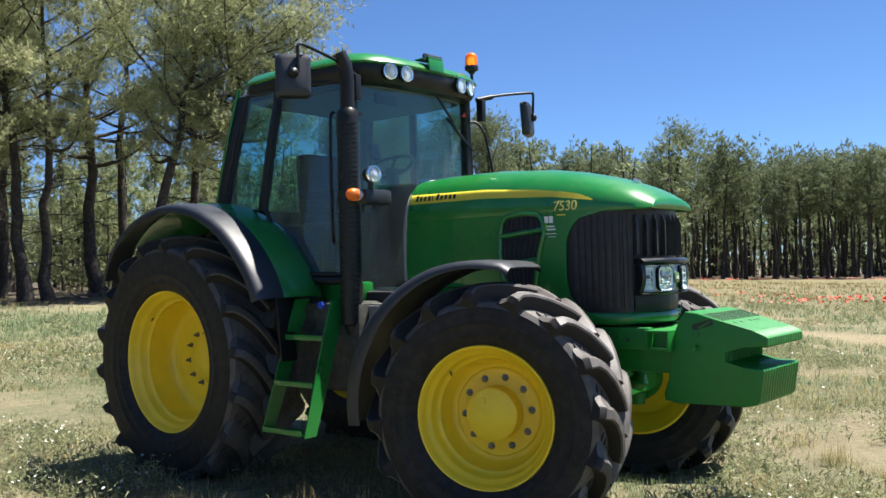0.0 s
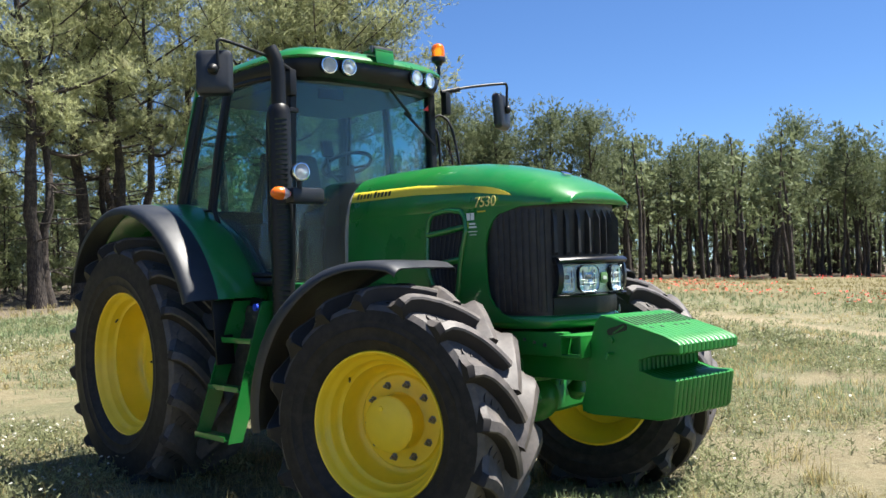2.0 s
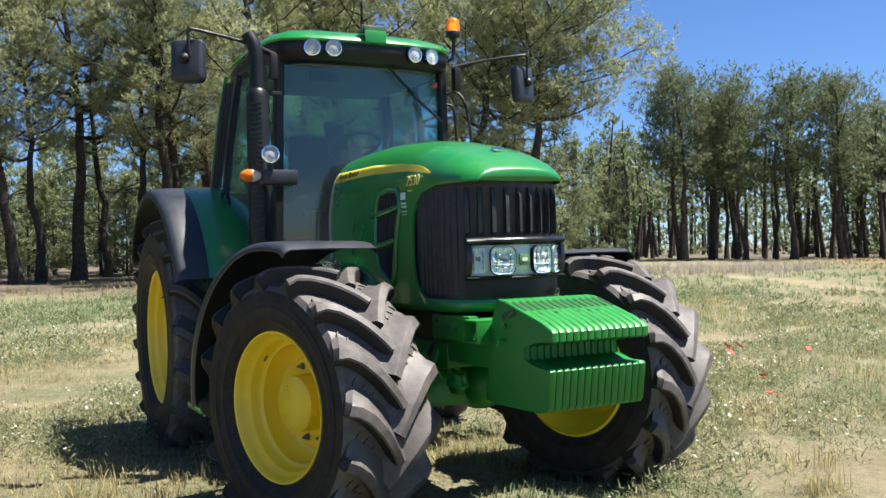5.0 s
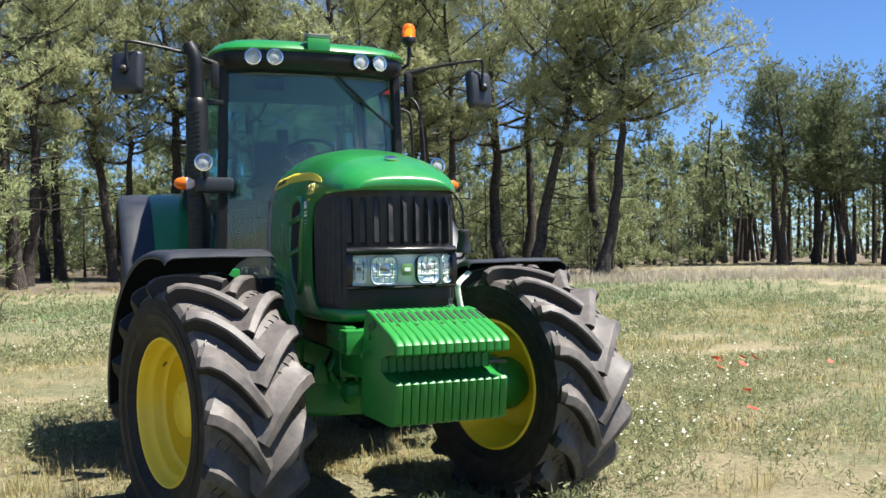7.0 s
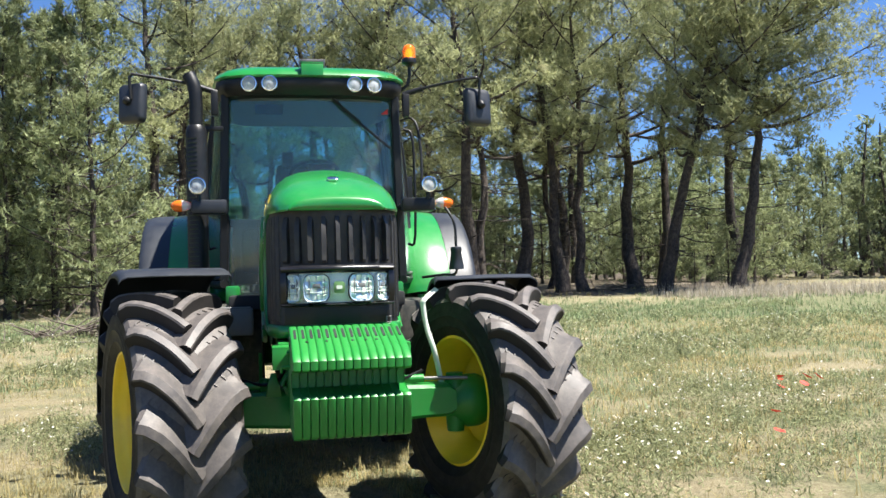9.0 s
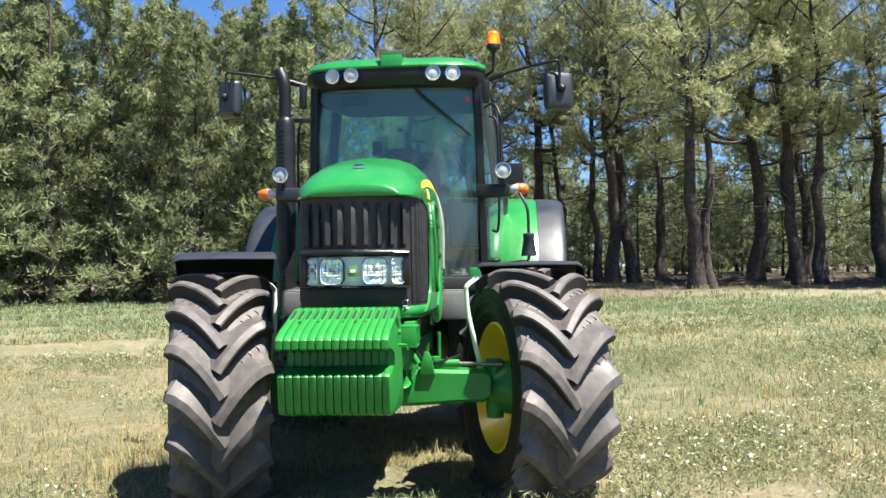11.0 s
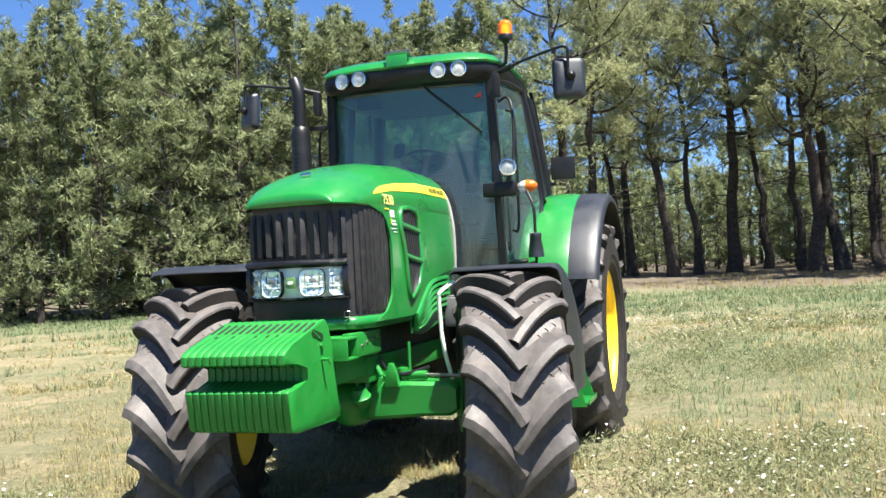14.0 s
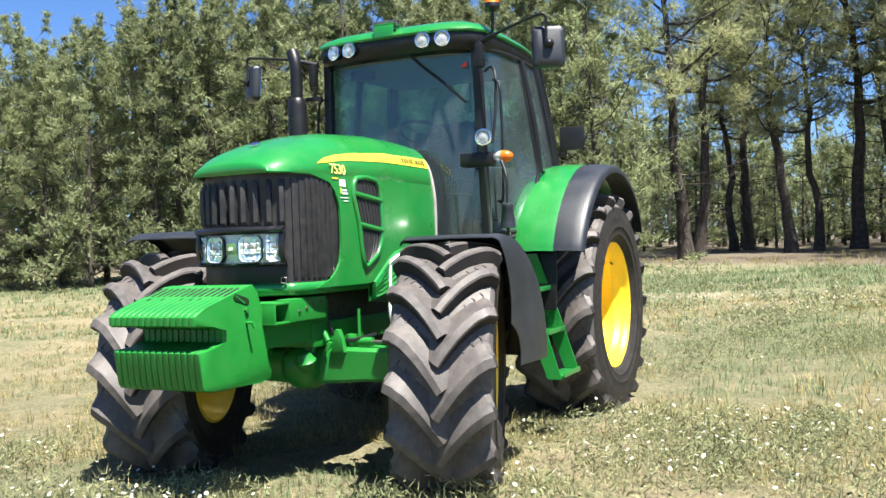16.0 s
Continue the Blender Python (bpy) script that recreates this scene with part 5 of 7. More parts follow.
part("cover", sheet(bm_new(), band(1.256, 1.410, 0.056, 0.266), 0.003, lambda p: (-p.x, -p.y, 0)), LAMP_GLASS, lamps, "clear headlight cover", 60).visible_shadow = False


def headlamp(y, wide, high, round_r):
    """A rounded-square lamp: bright rim, stepped bowl, bulb cap."""
    x = float(np.interp(abs(y), (0, 0.12, 0.21, 0.28), (0.550, 0.532, 0.494, 0.446)))
    yaw = math.degrees(math.atan2(y, 0.55)) * (1.1 if abs(y) < 0.2 else 1.5)
    m = pose(x, y, 1.333, 0, 0, yaw)
    ring = rounded(wide, high, round_r)
    ob = part("headlamp_rim", skin(bm_new(), [[m @ Vector((d, u * k, v * k)) for u, v in ring] for d, k in ((0.004, 1.02), (0.026, 1.02), (0.029, 1.005), (0.027, 0.990), (0.020, 0.985))], caps=False), PLASTIC if wide > 0.1 else SATIN, lamps, "thin dark lamp edge" if wide > 0.1 else "", 50)
    rnd = random.Random(int(1000 * y) + 5)
    bowl = [[m @ Vector((d, u * k, v * k)) for u, v in ring] for d, k in ((0.025, 0.975), (0.012, 0.86), (0.007, 0.5), (0.006, 0.01))]
    part("bowl", skin(bm_new(), bowl, caps=False), REFLECTOR, ob, "chrome reflector", 30)
    for u in (-0.33, -0.11, 0.11, 0.33):
        for v in (-0.34, -0.115, 0.115, 0.34):
            bm = box(bm_new(), (0, 0, 0), (0.006, wide * 0.20, high * 0.21), 0.001, (0, rnd.uniform(-30, 30), rnd.uniform(-28, 28)))
            bm.transform(m @ pose(0.016, u * wide, v * high))
            part("facet", bm, rnd.choice((REFLECTOR, REFLECTOR, SATIN, SATIN)), ob)
    part("bulb_cap", box(bm_new(), m @ Vector((0.019, 0, 0.010)), (0.010, wide * 0.30, high * 0.16), 0.004, (0, 0, yaw)), GREY_METAL, ob, "", 50)
    for g in (-0.28, 0.30):
        part("bowl_rib", box(bm_new(), m @ Vector((0.019, g * wide, 0)), (0.010, 0.004, high * 0.66), 0.001, (0, 0, yaw)), GREY_METAL, ob)
    part("bowl_rib", box(bm_new(), m @ Vector((0.019, 0, -high * 0.16)), (0.010, wide * 0.8, 0.005), 0.001, (0, 0, yaw)), SATIN, ob)


for g in (-1, 1):
    headlamp(g * 0.110, 0.132, 0.140, 0.038)
    headlamp(g * 0.219, 0.080, 0.138, 0.026)
m = pose(0.566, 0, 1.335, 0, 0, 0) @ pose(0, 0, 0, 90, 0, 90)
part("badge_plate", plate(bm_new(), rounded(0.056, 0.060, 0.014), 0.010, m, 0.003), BADGE, lamps, "small dull green badge plate")
part("badge_mark", plate(bm_new(), rounded(0.030, 0.018, 0.006), 0.004, pose(0.5725, 0, 1.335) @ pose(0, 0, 0, 90, 0, 90)), PALE, lamps)
part("hood_badge", plate(bm_new(), rounded(0.05, 0.062, 0.02), 0.008, pose(0.335, 0.0, 1.912, 0, 24, 0), 0.002), CHROME, hood, "small chrome badge on the bonnet")
bm = tube(bm_new(), [pose(0.468, 0.262, 1.160, 0, 0, 30) @ Vector((0, u * 0.014, v * 0.015)) for u, v in ((-1, -1), (1, -1), (1, 1), (-1, 1))], 0.004, 6, closed=True)
tube(bm, [(0.458, 0.262, 1.145), (0.466, 0.262, 1.135), (0.455, 0.262, 1.12)], 0.004, 6)
part("bonnet_latch", bm, STEEL, hood, "small steel bonnet latch")


def hood_spot(s, x, z, lift):
    """A place on the bonnet's flank with its outward direction."""
    if z >= 1.737:
        half = hood_half(x)
        ys = [p[0] for p in half]
        zs = [p[1] for p in half]
        y = float(np.interp(z, zs[::-1], ys[::-1]))
        y2 = float(np.interp(z + 0.01, zs[::-1], ys[::-1]))
        n = Vector((0, s * 0.01, y - y2)).normalized()
    else:
        y, n = side_y(x, z), Vector((0, s, 0))
    return Vector((x, s * y, z)) + n * lift


def flank_patch(name, s, outline, material, lift=0.003, label="", steps=14, rows_n=4):
    """A thin skin on the flank between a lower and an upper line (functions of x)."""
    x0, x1, low, high = outline
    rows = []
    for j in range(rows_n):
        g = j / (rows_n - 1)
        rows.append([hood_spot(s, x0 + (x1 - x0) * i / steps, low(x0 + (x1 - x0) * i / steps) * (1 - g) + high(x0 + (x1 - x0) * i / steps) * g, lift) for i in range(steps + 1)])
    return part(name, sheet(bm_new(), rows, 0.002, lambda p, s=s: (0, -s, 0)), material, hood, label, 60)


def stripe_low(x):
    return float(np.interp(x, (-1.205, -0.55, -0.05, 0.225), (1.852, 1.850, 1.826, 1.790)))


def stripe_high(x):
    return float(np.interp(x, (-1.205, -0.55, -0.15, 0.05, 0.155, 0.225), (1.916, 1.906, 1.876, 1.850, 1.826, 1.794)))


def letters(text, size, m, material, parent, name, label):
    c = bpy.data.curves.new(name, "FONT")
    c.body, c.size, c.extrude, c.align_x, c.align_y = text, size, 0.0015, "CENTER", "CENTER"
    c.offset = 0.0004
    ob = bpy.data.objects.new(name, c)
    scene.collection.objects.link(ob)
    me = bpy.data.meshes.new_from_object(ob.evaluated_get(bpy.context.evaluated_depsgraph_get()))
    bpy.data.objects.remove(ob)
    made = link_mesh(name, me, material, parent, label)
    made.matrix_basis = m
    return made


for s in (-1, 1):
    flank_patch("side_stripe", s, (-1.205, 0.225, stripe_low, stripe_high), DECAL, 0.003, "long yellow stripe along the bonnet", 30, 5)
    # dark bars in place of the maker's name
    for i, wid in enumerate((0.030, 0.026, 0.026, 0.030, 0.012, 0.030, 0.026, 0.026, 0.026, 0.026)):
        x0 = -1.150 + 0.037 * i
        tall = 0.044 if i in (0, 5) else 0.034
        flank_patch("name_bar", s, (x0, x0 + wid * 0.8, lambda x: stripe_low(x) + 0.016, lambda x, tall=tall: stripe_low(x) + 0.016 + tall * 0.85), INK, 0.0055, "", 2, 2)
    face = pose(0, 0, 0, 90, 0, 0) if s < 0 else pose(0, 0, 0, 90, 0, 180)
    tilt = pose(0, 0, 0, -8 if s < 0 else -8, 0, 0)
    c = hood_spot(s, 0.050, 1.765, 0.006)
    letters("7530", 0.082, Matrix.Translation(c) @ face @ tilt, NUMBER, hood, "model_number", "yellow model number")
    # second line under the number
    flank_patch("word_bar", s, (-0.005 if s < 0 else 0.055, 0.055 if s < 0 else 0.115, lambda x: 1.712, lambda x: 1.720), DECAL, 0.0045, "", 4, 2)
    # dealer's sticker as plain shapes
    ox = -0.060 if s < 0 else -0.045
    for x0, x1, z0, z1, material in ((-0.030, -0.002, 1.672, 1.712, WHITE), (0.004, 0.030, 1.672, 1.712, WHITE), (-0.030, -0.012, 1.632, 1.664, LIME), (-0.008, 0.040, 1.646, 1.656, WHITE), (-0.008, 0.050, 1.628, 1.638, WHITE), (-0.030, 0.056, 1.606, 1.610, WHITE), (0.0, 0.05, 1.588, 1.592, WHITE)):
        a, b = (ox + x0, ox + x1) if s < 0 else (ox + 0.03 - x1 + 0.03, ox + 0.03 - x0 + 0.03)
        flank_patch("sticker_mark", s, (a, b, lambda x, z0=z0: z0, lambda x, z1=z1: z1), material, 0.0045, "", 2, 2)
    # side vents: three dark openings in a green frame
    def vent_back(z):
        return float(np.interp(z, (1.21, 1.28, 1.36, 1.45, 1.62, 1.70, 1.74, 1.765), (-0.21, -0.345, -0.395, -0.41, -0.41, -0.395, -0.34, -0.25)))

    def vent_front(z):
        return float(np.interp(z, (1.21, 1.26, 1.35, 1.45, 1.62, 1.70, 1.74, 1.765), (-0.19, -0.165, -0.150, -0.135, -0.090, -0.105, -0.15, -0.23)))

    for z0, z1 in ((1.630, 1.755), (1.450, 1.605), (1.225, 1.420)):
        rows = []
        for j in range(7):
            row = []
            for i in range(7):
                g = i / 6
                z = z0 + (z1 - z0) * j / 6 + 0.03 * (g - 0.5)
                x = vent_back(z) * (1 - g) + vent_front(z) * g
                row.append(hood_spot(s, x, min(z, 1.736), 0.004))
            rows.append(row)
        part("vent_mesh", sheet(bm_new(), rows, 0.003, lambda p, s=s: (0, -s, 0)), DARK, hood, "black mesh in a side vent", 60)
        for i in range(1, 8):
            pts = []
            for j in range(5):
                z = z0 + 0.012 + (z1 - z0 - 0.024) * j / 4 + 0.03 * (i / 8 - 0.5)
                pts.append(hood_spot(s, vent_back(z) * (1 - i / 8) + vent_front(z) * i / 8, min(z, 1.736), 0.006))
            part("vent_rib", tube(bm_new(), pts, 0.0045, 5), GRILLE, hood, "", 60)
    zs = list(np.linspace(1.212, 1.762, 16))
    ring = [hood_spot(s, vent_back(z), min(z, 1.736), 0.004) for z in zs] + [hood_spot(s, vent_front(z), min(z, 1.736), 0.004) for z in zs[::-1]]
    part("vent_frame", tube(bm_new(), ring, 0.016, 8, closed=True), GREEN, hood, "", 60)
    for z in (1.62, 1.44):
        pts = [hood_spot(s, vent_back(z - 0.02) * (1 - g) + vent_front(z + 0.02) * g, z + 0.035 * (g - 0.5), 0.004) for g in (0, 0.25, 0.5, 0.75, 1)]
        part("vent_bar", tube(bm_new(), pts, 0.018, 8), GREEN, hood, "", 60)
    # ribbed skirt behind the front wheel arch
    for i in range(6):
        o = 0.035 * i
        pts = smooth_line([(-1.02, s * 0.350, 1.318 - o), (-0.78, s * 0.356, 1.308 - o), (-0.58, s * 0.366, 1.275 - o * 0.97), (-0.43, s * 0.372, 1.19 - o * 0.8), (-0.30, s * 0.370, 1.105 - o * 0.45)], 4)
        part("skirt_rib", tube(bm_new(), pts, 0.017, 6), GREEN, hood, "", 60)
    bm = plate(bm_new(), [(-1.1, 1.36), (-0.75, 1.34), (-0.5, 1.22), (-0.3, 1.09), (-0.3, 1.0), (-0.5, 0.98), (-1.1, 1.08)], 0.012, pose(0, s * 0.335, 0, 90, 0, 0))
    part("skirt", bm, GREEN, hood)
rubber_line = [(-1.222, -0.348, 1.34), (-1.222, -0.342, 1.70), (-1.222, -0.26, 1.925), (-1.222, 0, 2.030), (-1.222, 0.26, 1.925), (-1.222, 0.342, 1.70), (-1.222, 0.348, 1.34)]
part("hood_seal", tube(bm_new(), smooth_line(rubber_line, 6), 0.013, 8), SEAL, hood, "pale grey rubber seal behind the bonnet", 60)

# front weights
PROFILE = [(0.598, 0.700), (0.640, 0.775), (0.648, 0.985), (0.70, 1.115), (0.735, 1.152), (0.80, 1.148), (1.10, 1.060), (1.170, 1.036), (1.186, 1.020), (1.184, 0.982), (1.172, 0.972), (1.05, 0.968), (0.945, 0.95), (0.945, 0.880), (1.05, 0.862), (1.150, 0.862), (1.160, 0.850), (1.136, 0.690), (1.120, 0.672), (1.055, 0.657), (0.68, 0.652), (0.602, 0.662)]
for i in range(14):
    y = -0.2445 + 0.0376 * i
    m = Matrix(((1, 0, 0, 0), (0, 0, 1, y), (0, 1, 0, 0), (0, 0, 0, 1)))
    bm = plate(bm_new(), PROFILE, 0.0366, m, 0.0105)
    slab = part("front_weight", bm, CAST_GREEN, tractor, "green cast-iron suitcase weight", 40)
    # grip slot on the top: a flat dark plate stands in for its shade
    part("grip_slot_shade", plate(bm_new(), rounded(0.120, 0.012, 0.005), 0.003, pose(0.890, y + 0.004, 1.1227, 0, 16.4, 0)), DARK, slab)
# small dark blocks stand in for the shaded square holes
for y in (-0.19, -0.10, 0.02, 0.08, 0.13):
    part("weight_hole_mark", box(bm_new(), (0.985, y, 1.092), (0.022, 0.014, 0.008), 0.003, (0, 16, 0)), INK, tractor)
for s in (-1, 1):
    part("weight_bolt", lathe(bm_new(), [(0.001, 0), (0.016, 0.001), (0.016, 0.012), (0.001, 0.014)], 6, pose(0.80, s * 0.2635, 1.03) @ Matrix.Diagonal((1, s, 1, 1))), CAST_GREEN, tractor)
    # side slot: the shade inside it is a dark plate on the surface
    part("weight_slot_shade", plate(bm_new(), rounded(0.125, 0.034, 0.016), 0.004, pose(0.835, s * 0.2635, 1.083, 90, -16, 0)), INK, tractor)
    part("slot_web", plate(bm_new(), rounded(0.080, 0.008, 0.003), 0.006, pose(0.845, s * 0.2640, 1.083, 90, -30, 0)), CAST_GREEN, tractor)
    part("lock_pin", tube(bm_new(), [(0.800, s * 0.262, 0.965), (0.800, s * 0.300, 0.965), (0.790, s * 0.305, 0.940)], 0.008, 8), CAST_GREEN, tractor)
    bm = box(bm_new(), (0.60, s * 0.300, 1.045), (0.14, 0.085, 0.012), 0.004)
    box(bm, (0.60, s * 0.300, 0.945), (0.14, 0.085, 0.012), 0.004)
    box(bm, (0.536, s * 0.300, 0.995), (0.012, 0.085, 0.10), 0.004)
    box(bm, (0.664, s * 0.300, 0.995), (0.012, 0.085, 0.10), 0.004)
    part("weight_bracket", bm, CAST_GREEN, tractor, "hollow green bracket beside the weights")
    box_bm = box(bm_new(), (0.34, s * 0.285, 1.00), (0.40, 0.055, 0.125), 0.008)
    part("side_rail", box_bm, CAST_GREEN, tractor)
part("front_support", box(bm_new(), (0.33, 0, 0.93), (0.62, 0.50, 0.24), 0.02), CAST_GREEN, tractor, "green cast front support")
part("engine_block", box(bm_new(), (-0.62, 0, 1.03), (1.30, 0.46, 0.50), 0.03), MUD, tractor, "dark engine and underbody")
part("frame_rail", box(bm_new(), (-0.55, 0, 0.84), (1.5, 0.52, 0.14), 0.02), CAST_GREEN, tractor)
part("transmission", box(bm_new(), (-2.1, 0, 0.85), (1.8, 0.56, 0.60), 0.05), MUD, tractor, "dark transmission housing")
part("radiator_core", box(bm_new(), (0.1, 0, 1.42), (0.5, 0.58, 0.56), 0.02), DARK, tractor)
part("under_hood", box(bm_new(), (-0.72, 0, 1.40), (1.06, 0.58, 0.55), 0.03), DARK, tractor)

# front axle
ax, az = AXLE_F
rows = []
for y in (-0.70, -0.66, -0.5, -0.32, -0.24, -0.16, 0.0, 0.16, 0.24, 0.32, 0.5, 0.66, 0.70):
    h = 0.092 + 0.012 * math.exp(-((abs(y) - 0.3) / 0.15) ** 2) - (0.03 if abs(y) > 0.68 else 0)
    d = 0.105 if abs(y) > 0.2 else 0.075
    c = az + 0.028 - 0.03 * math.exp(-((y / 0.22) ** 2))
    rows.append([(ax + 0.06 + d * a, y, c + h * b) for a, b in ((-1, -0.8), (-0.8, -1), (0.8, -1), (1, -0.8), (1, 0.8), (0.8, 1), (-0.8, 1), (-1, 0.8))])
part("front_axle", skin(bm_new(), rows), CAST_GREEN, tractor, "green front axle beam", 40)
for s in (-1, 1):
    part("pivot_boss", lathe(bm_new(), [(0.001, -0.068), (0.034, -0.058), (0.052, -0.022), (0.060, -0.012), (0.060, 0.0), (0.052, 0.006), (0.036, 0.050), (0.001, 0.060)], 20, pose(0.20, s * 0.20, 0.70, 90, 20, 0)), CAST_GREEN, tractor, "", 50)
    bm = plate(bm_new(), [(-0.04, 0), (0.05, 0), (0.035, 0.07), (0.015, 0.13), (-0.01, 0.13), (-0.03, 0.07)], 0.035, pose(ax + 0.17, s * 0.335, az + 0.10, 90, 0, 90), 0.006)
    part("axle_horn", bm, CAST_GREEN, tractor, "", 40)
    bm = tube(bm_new(), smooth_line([(0.16, s * 0.22, 0.74), (0.14, s * 0.235, 0.82), (0.10, s * 0.25, 0.86), (0.10, s * 0.29, 0.80)], 4), 0.018, 8)
    part("pivot_hook", bm, CAST_GREEN, tractor, "", 50)
    bm = tube(bm_new(), smooth_line([(0.05, s * 0.26, 0.90), (0.04, s * 0.31, 0.82), (0.03, s * 0.40, 0.80), (-0.05, s * 0.52, 0.83)], 4), 0.010, 6)
    part("hydraulic_hose", bm, PLASTIC, tractor, "black hydraulic hose", 50)
    part("bracket_post", tube(bm_new(), [(-0.06, s * 0.40, 0.80), (-0.06, s * 0.40, 0.97)], 0.010, 8), CAST_GREEN, tractor)
part("differential", lathe(bm_new(), [(0.001, 0.17), (0.05, 0.165), (0.10, 0.13), (0.13, 0.08), (0.145, 0.0), (0.145, -0.06), (0.12, -0.10), (0.001, -0.11)], 24, pose(ax + 0.07, 0.06, az + 0.01, 0, 0, -90)), CAST_GREEN, tractor, "", 50)
for s in (-1, 1):
    knuckle = turn_r if s < 0 else turn_l
    part("hub_housing", lathe(bm_new(), [(0.001, -0.11), (0.07, -0.105), (0.10, -0.06), (0.13, -0.02), (0.155, 0.03), (0.155, 0.10), (0.135, 0.145), (0.001, 0.15)], 28, knuckle @ Matrix.Diagonal((1, s, 1, 1))), CAST_GREEN, tractor, "", 40)
    part("king_pin", lathe(bm_new(), [(0.001, -0.17), (0.05, -0.17), (0.055, -0.12), (0.06, 0.12), (0.05, 0.17), (0.001, 0.17)], 16, knuckle @ pose(0, -s * 0.04, 0, 90, 0, 0)), CAST_GREEN, tractor, "", 40)
    arm = knuckle @ Vector((0.13, -s * 0.03, 0.02))
    part("steering_cylinder", tube(bm_new(), [(ax + 0.10, s * 0.36, az + 0.155), (ax + 0.10, s * 0.52, az + 0.155)], 0.024, 12), CAST_GREEN, tractor, "", 50)
    part("steering_rod", tube(bm_new(), [(ax + 0.10, s * 0.50, az + 0.155), (arm.x, arm.y, az + 0.15)], 0.011, 8), STEEL, tractor, "", 50)
    part("rod_joint", lathe(bm_new(), [(0.001, -0.04), (0.03, -0.035), (0.036, 0), (0.03, 0.035), (0.001, 0.04)], 12, pose(ax + 0.10, s * 0.38, az + 0.16, 90, 0, 0)), CAST_GREEN, tractor, "", 50)
    bm = box(bm_new(), (ax + 0.17, s * 0.13, az + 0.16), (0.05, 0.03, 0.17), 0.01, (s * 14, 0, 0))
    box(bm, (ax + 0.12, s * 0.25, az + 0.11), (0.09, 0.035, 0.10), 0.012, (s * -20, 0, 0))
    part("axle_lug", bm, CAST_GREEN, tractor)
    pts = smooth_line([(ax - 0.02, s * 0.64, az + 0.12), (ax - 0.02, s * 0.600, az + 0.30), (ax - 0.09, s * 0.590, az + 0.44), (ax - 0.12, s * 0.588, az + 0.56), (ax - 0.12, s * 0.598, az + 0.605), (ax - 0.12, s * 0.68, az + 0.665)], 5)
    bm = tube(bm_new(), [knuckle @ (Vector(p) - Vector((ax, s * KING, az))) for p in pts], 0.019, 8, squash=0.5)
    part("fender_arm", bm, PALE, tractor, "bent pale steel arm under a front fender", 50)


# front fenders turn with the wheels
def front_fender(s):
    """The right one turns with its wheel, the left one has met its stop and stands straight."""
    m = turn_r @ pose(0, -0.125, 0) if s < 0 else pose(-0.130, 0.945, AXLE_F[1], 0, 0, -3)
    start, span, r0, half = (78, 107, 0.812, 0.302) if s < 0 else (91, 90, 0.735, 0.318)
    rows = []
    for k in range(31):
        f = k / 30
        a = radians(start + f * span)
        r = r0 + ((0.835 if s < 0 else 0.770) - r0) * wave(f / 0.30) - 0.03 * wave((f - 0.6) / 0.4)
        skirt = 0.05 * wave((f - 0.20) / 0.45) if s < 0 else 0.46 * wave(f / 0.30)
        row = []
        for g, drop in ((-1.0, 0.030), (-0.985, 0.008), (-0.93, -0.002), (-0.5, -0.003), (0.0, -0.006), (0.45, -0.005), (0.86, -0.002), (0.95, 0.010 + 0.2 * skirt), (0.985, 0.022 + 0.6 * skirt), (1.0, 0.036 + skirt)):
            rr = r - drop - 0.016 * wave(1 - f / 0.02)
            row.append(m @ Vector((rr * math.cos(a), s * g * half, rr * math.sin(a))))
        rows.append(row)
    centre = m @ Vector((0, 0, 0))
    bm = sheet(bm_new(), rows, 0.006, lambda p: centre - p)
    return part("front_fender", bm, FENDER, tractor, "curved black plastic front fender", 50)


front_fender(-1)
front_fender(1)

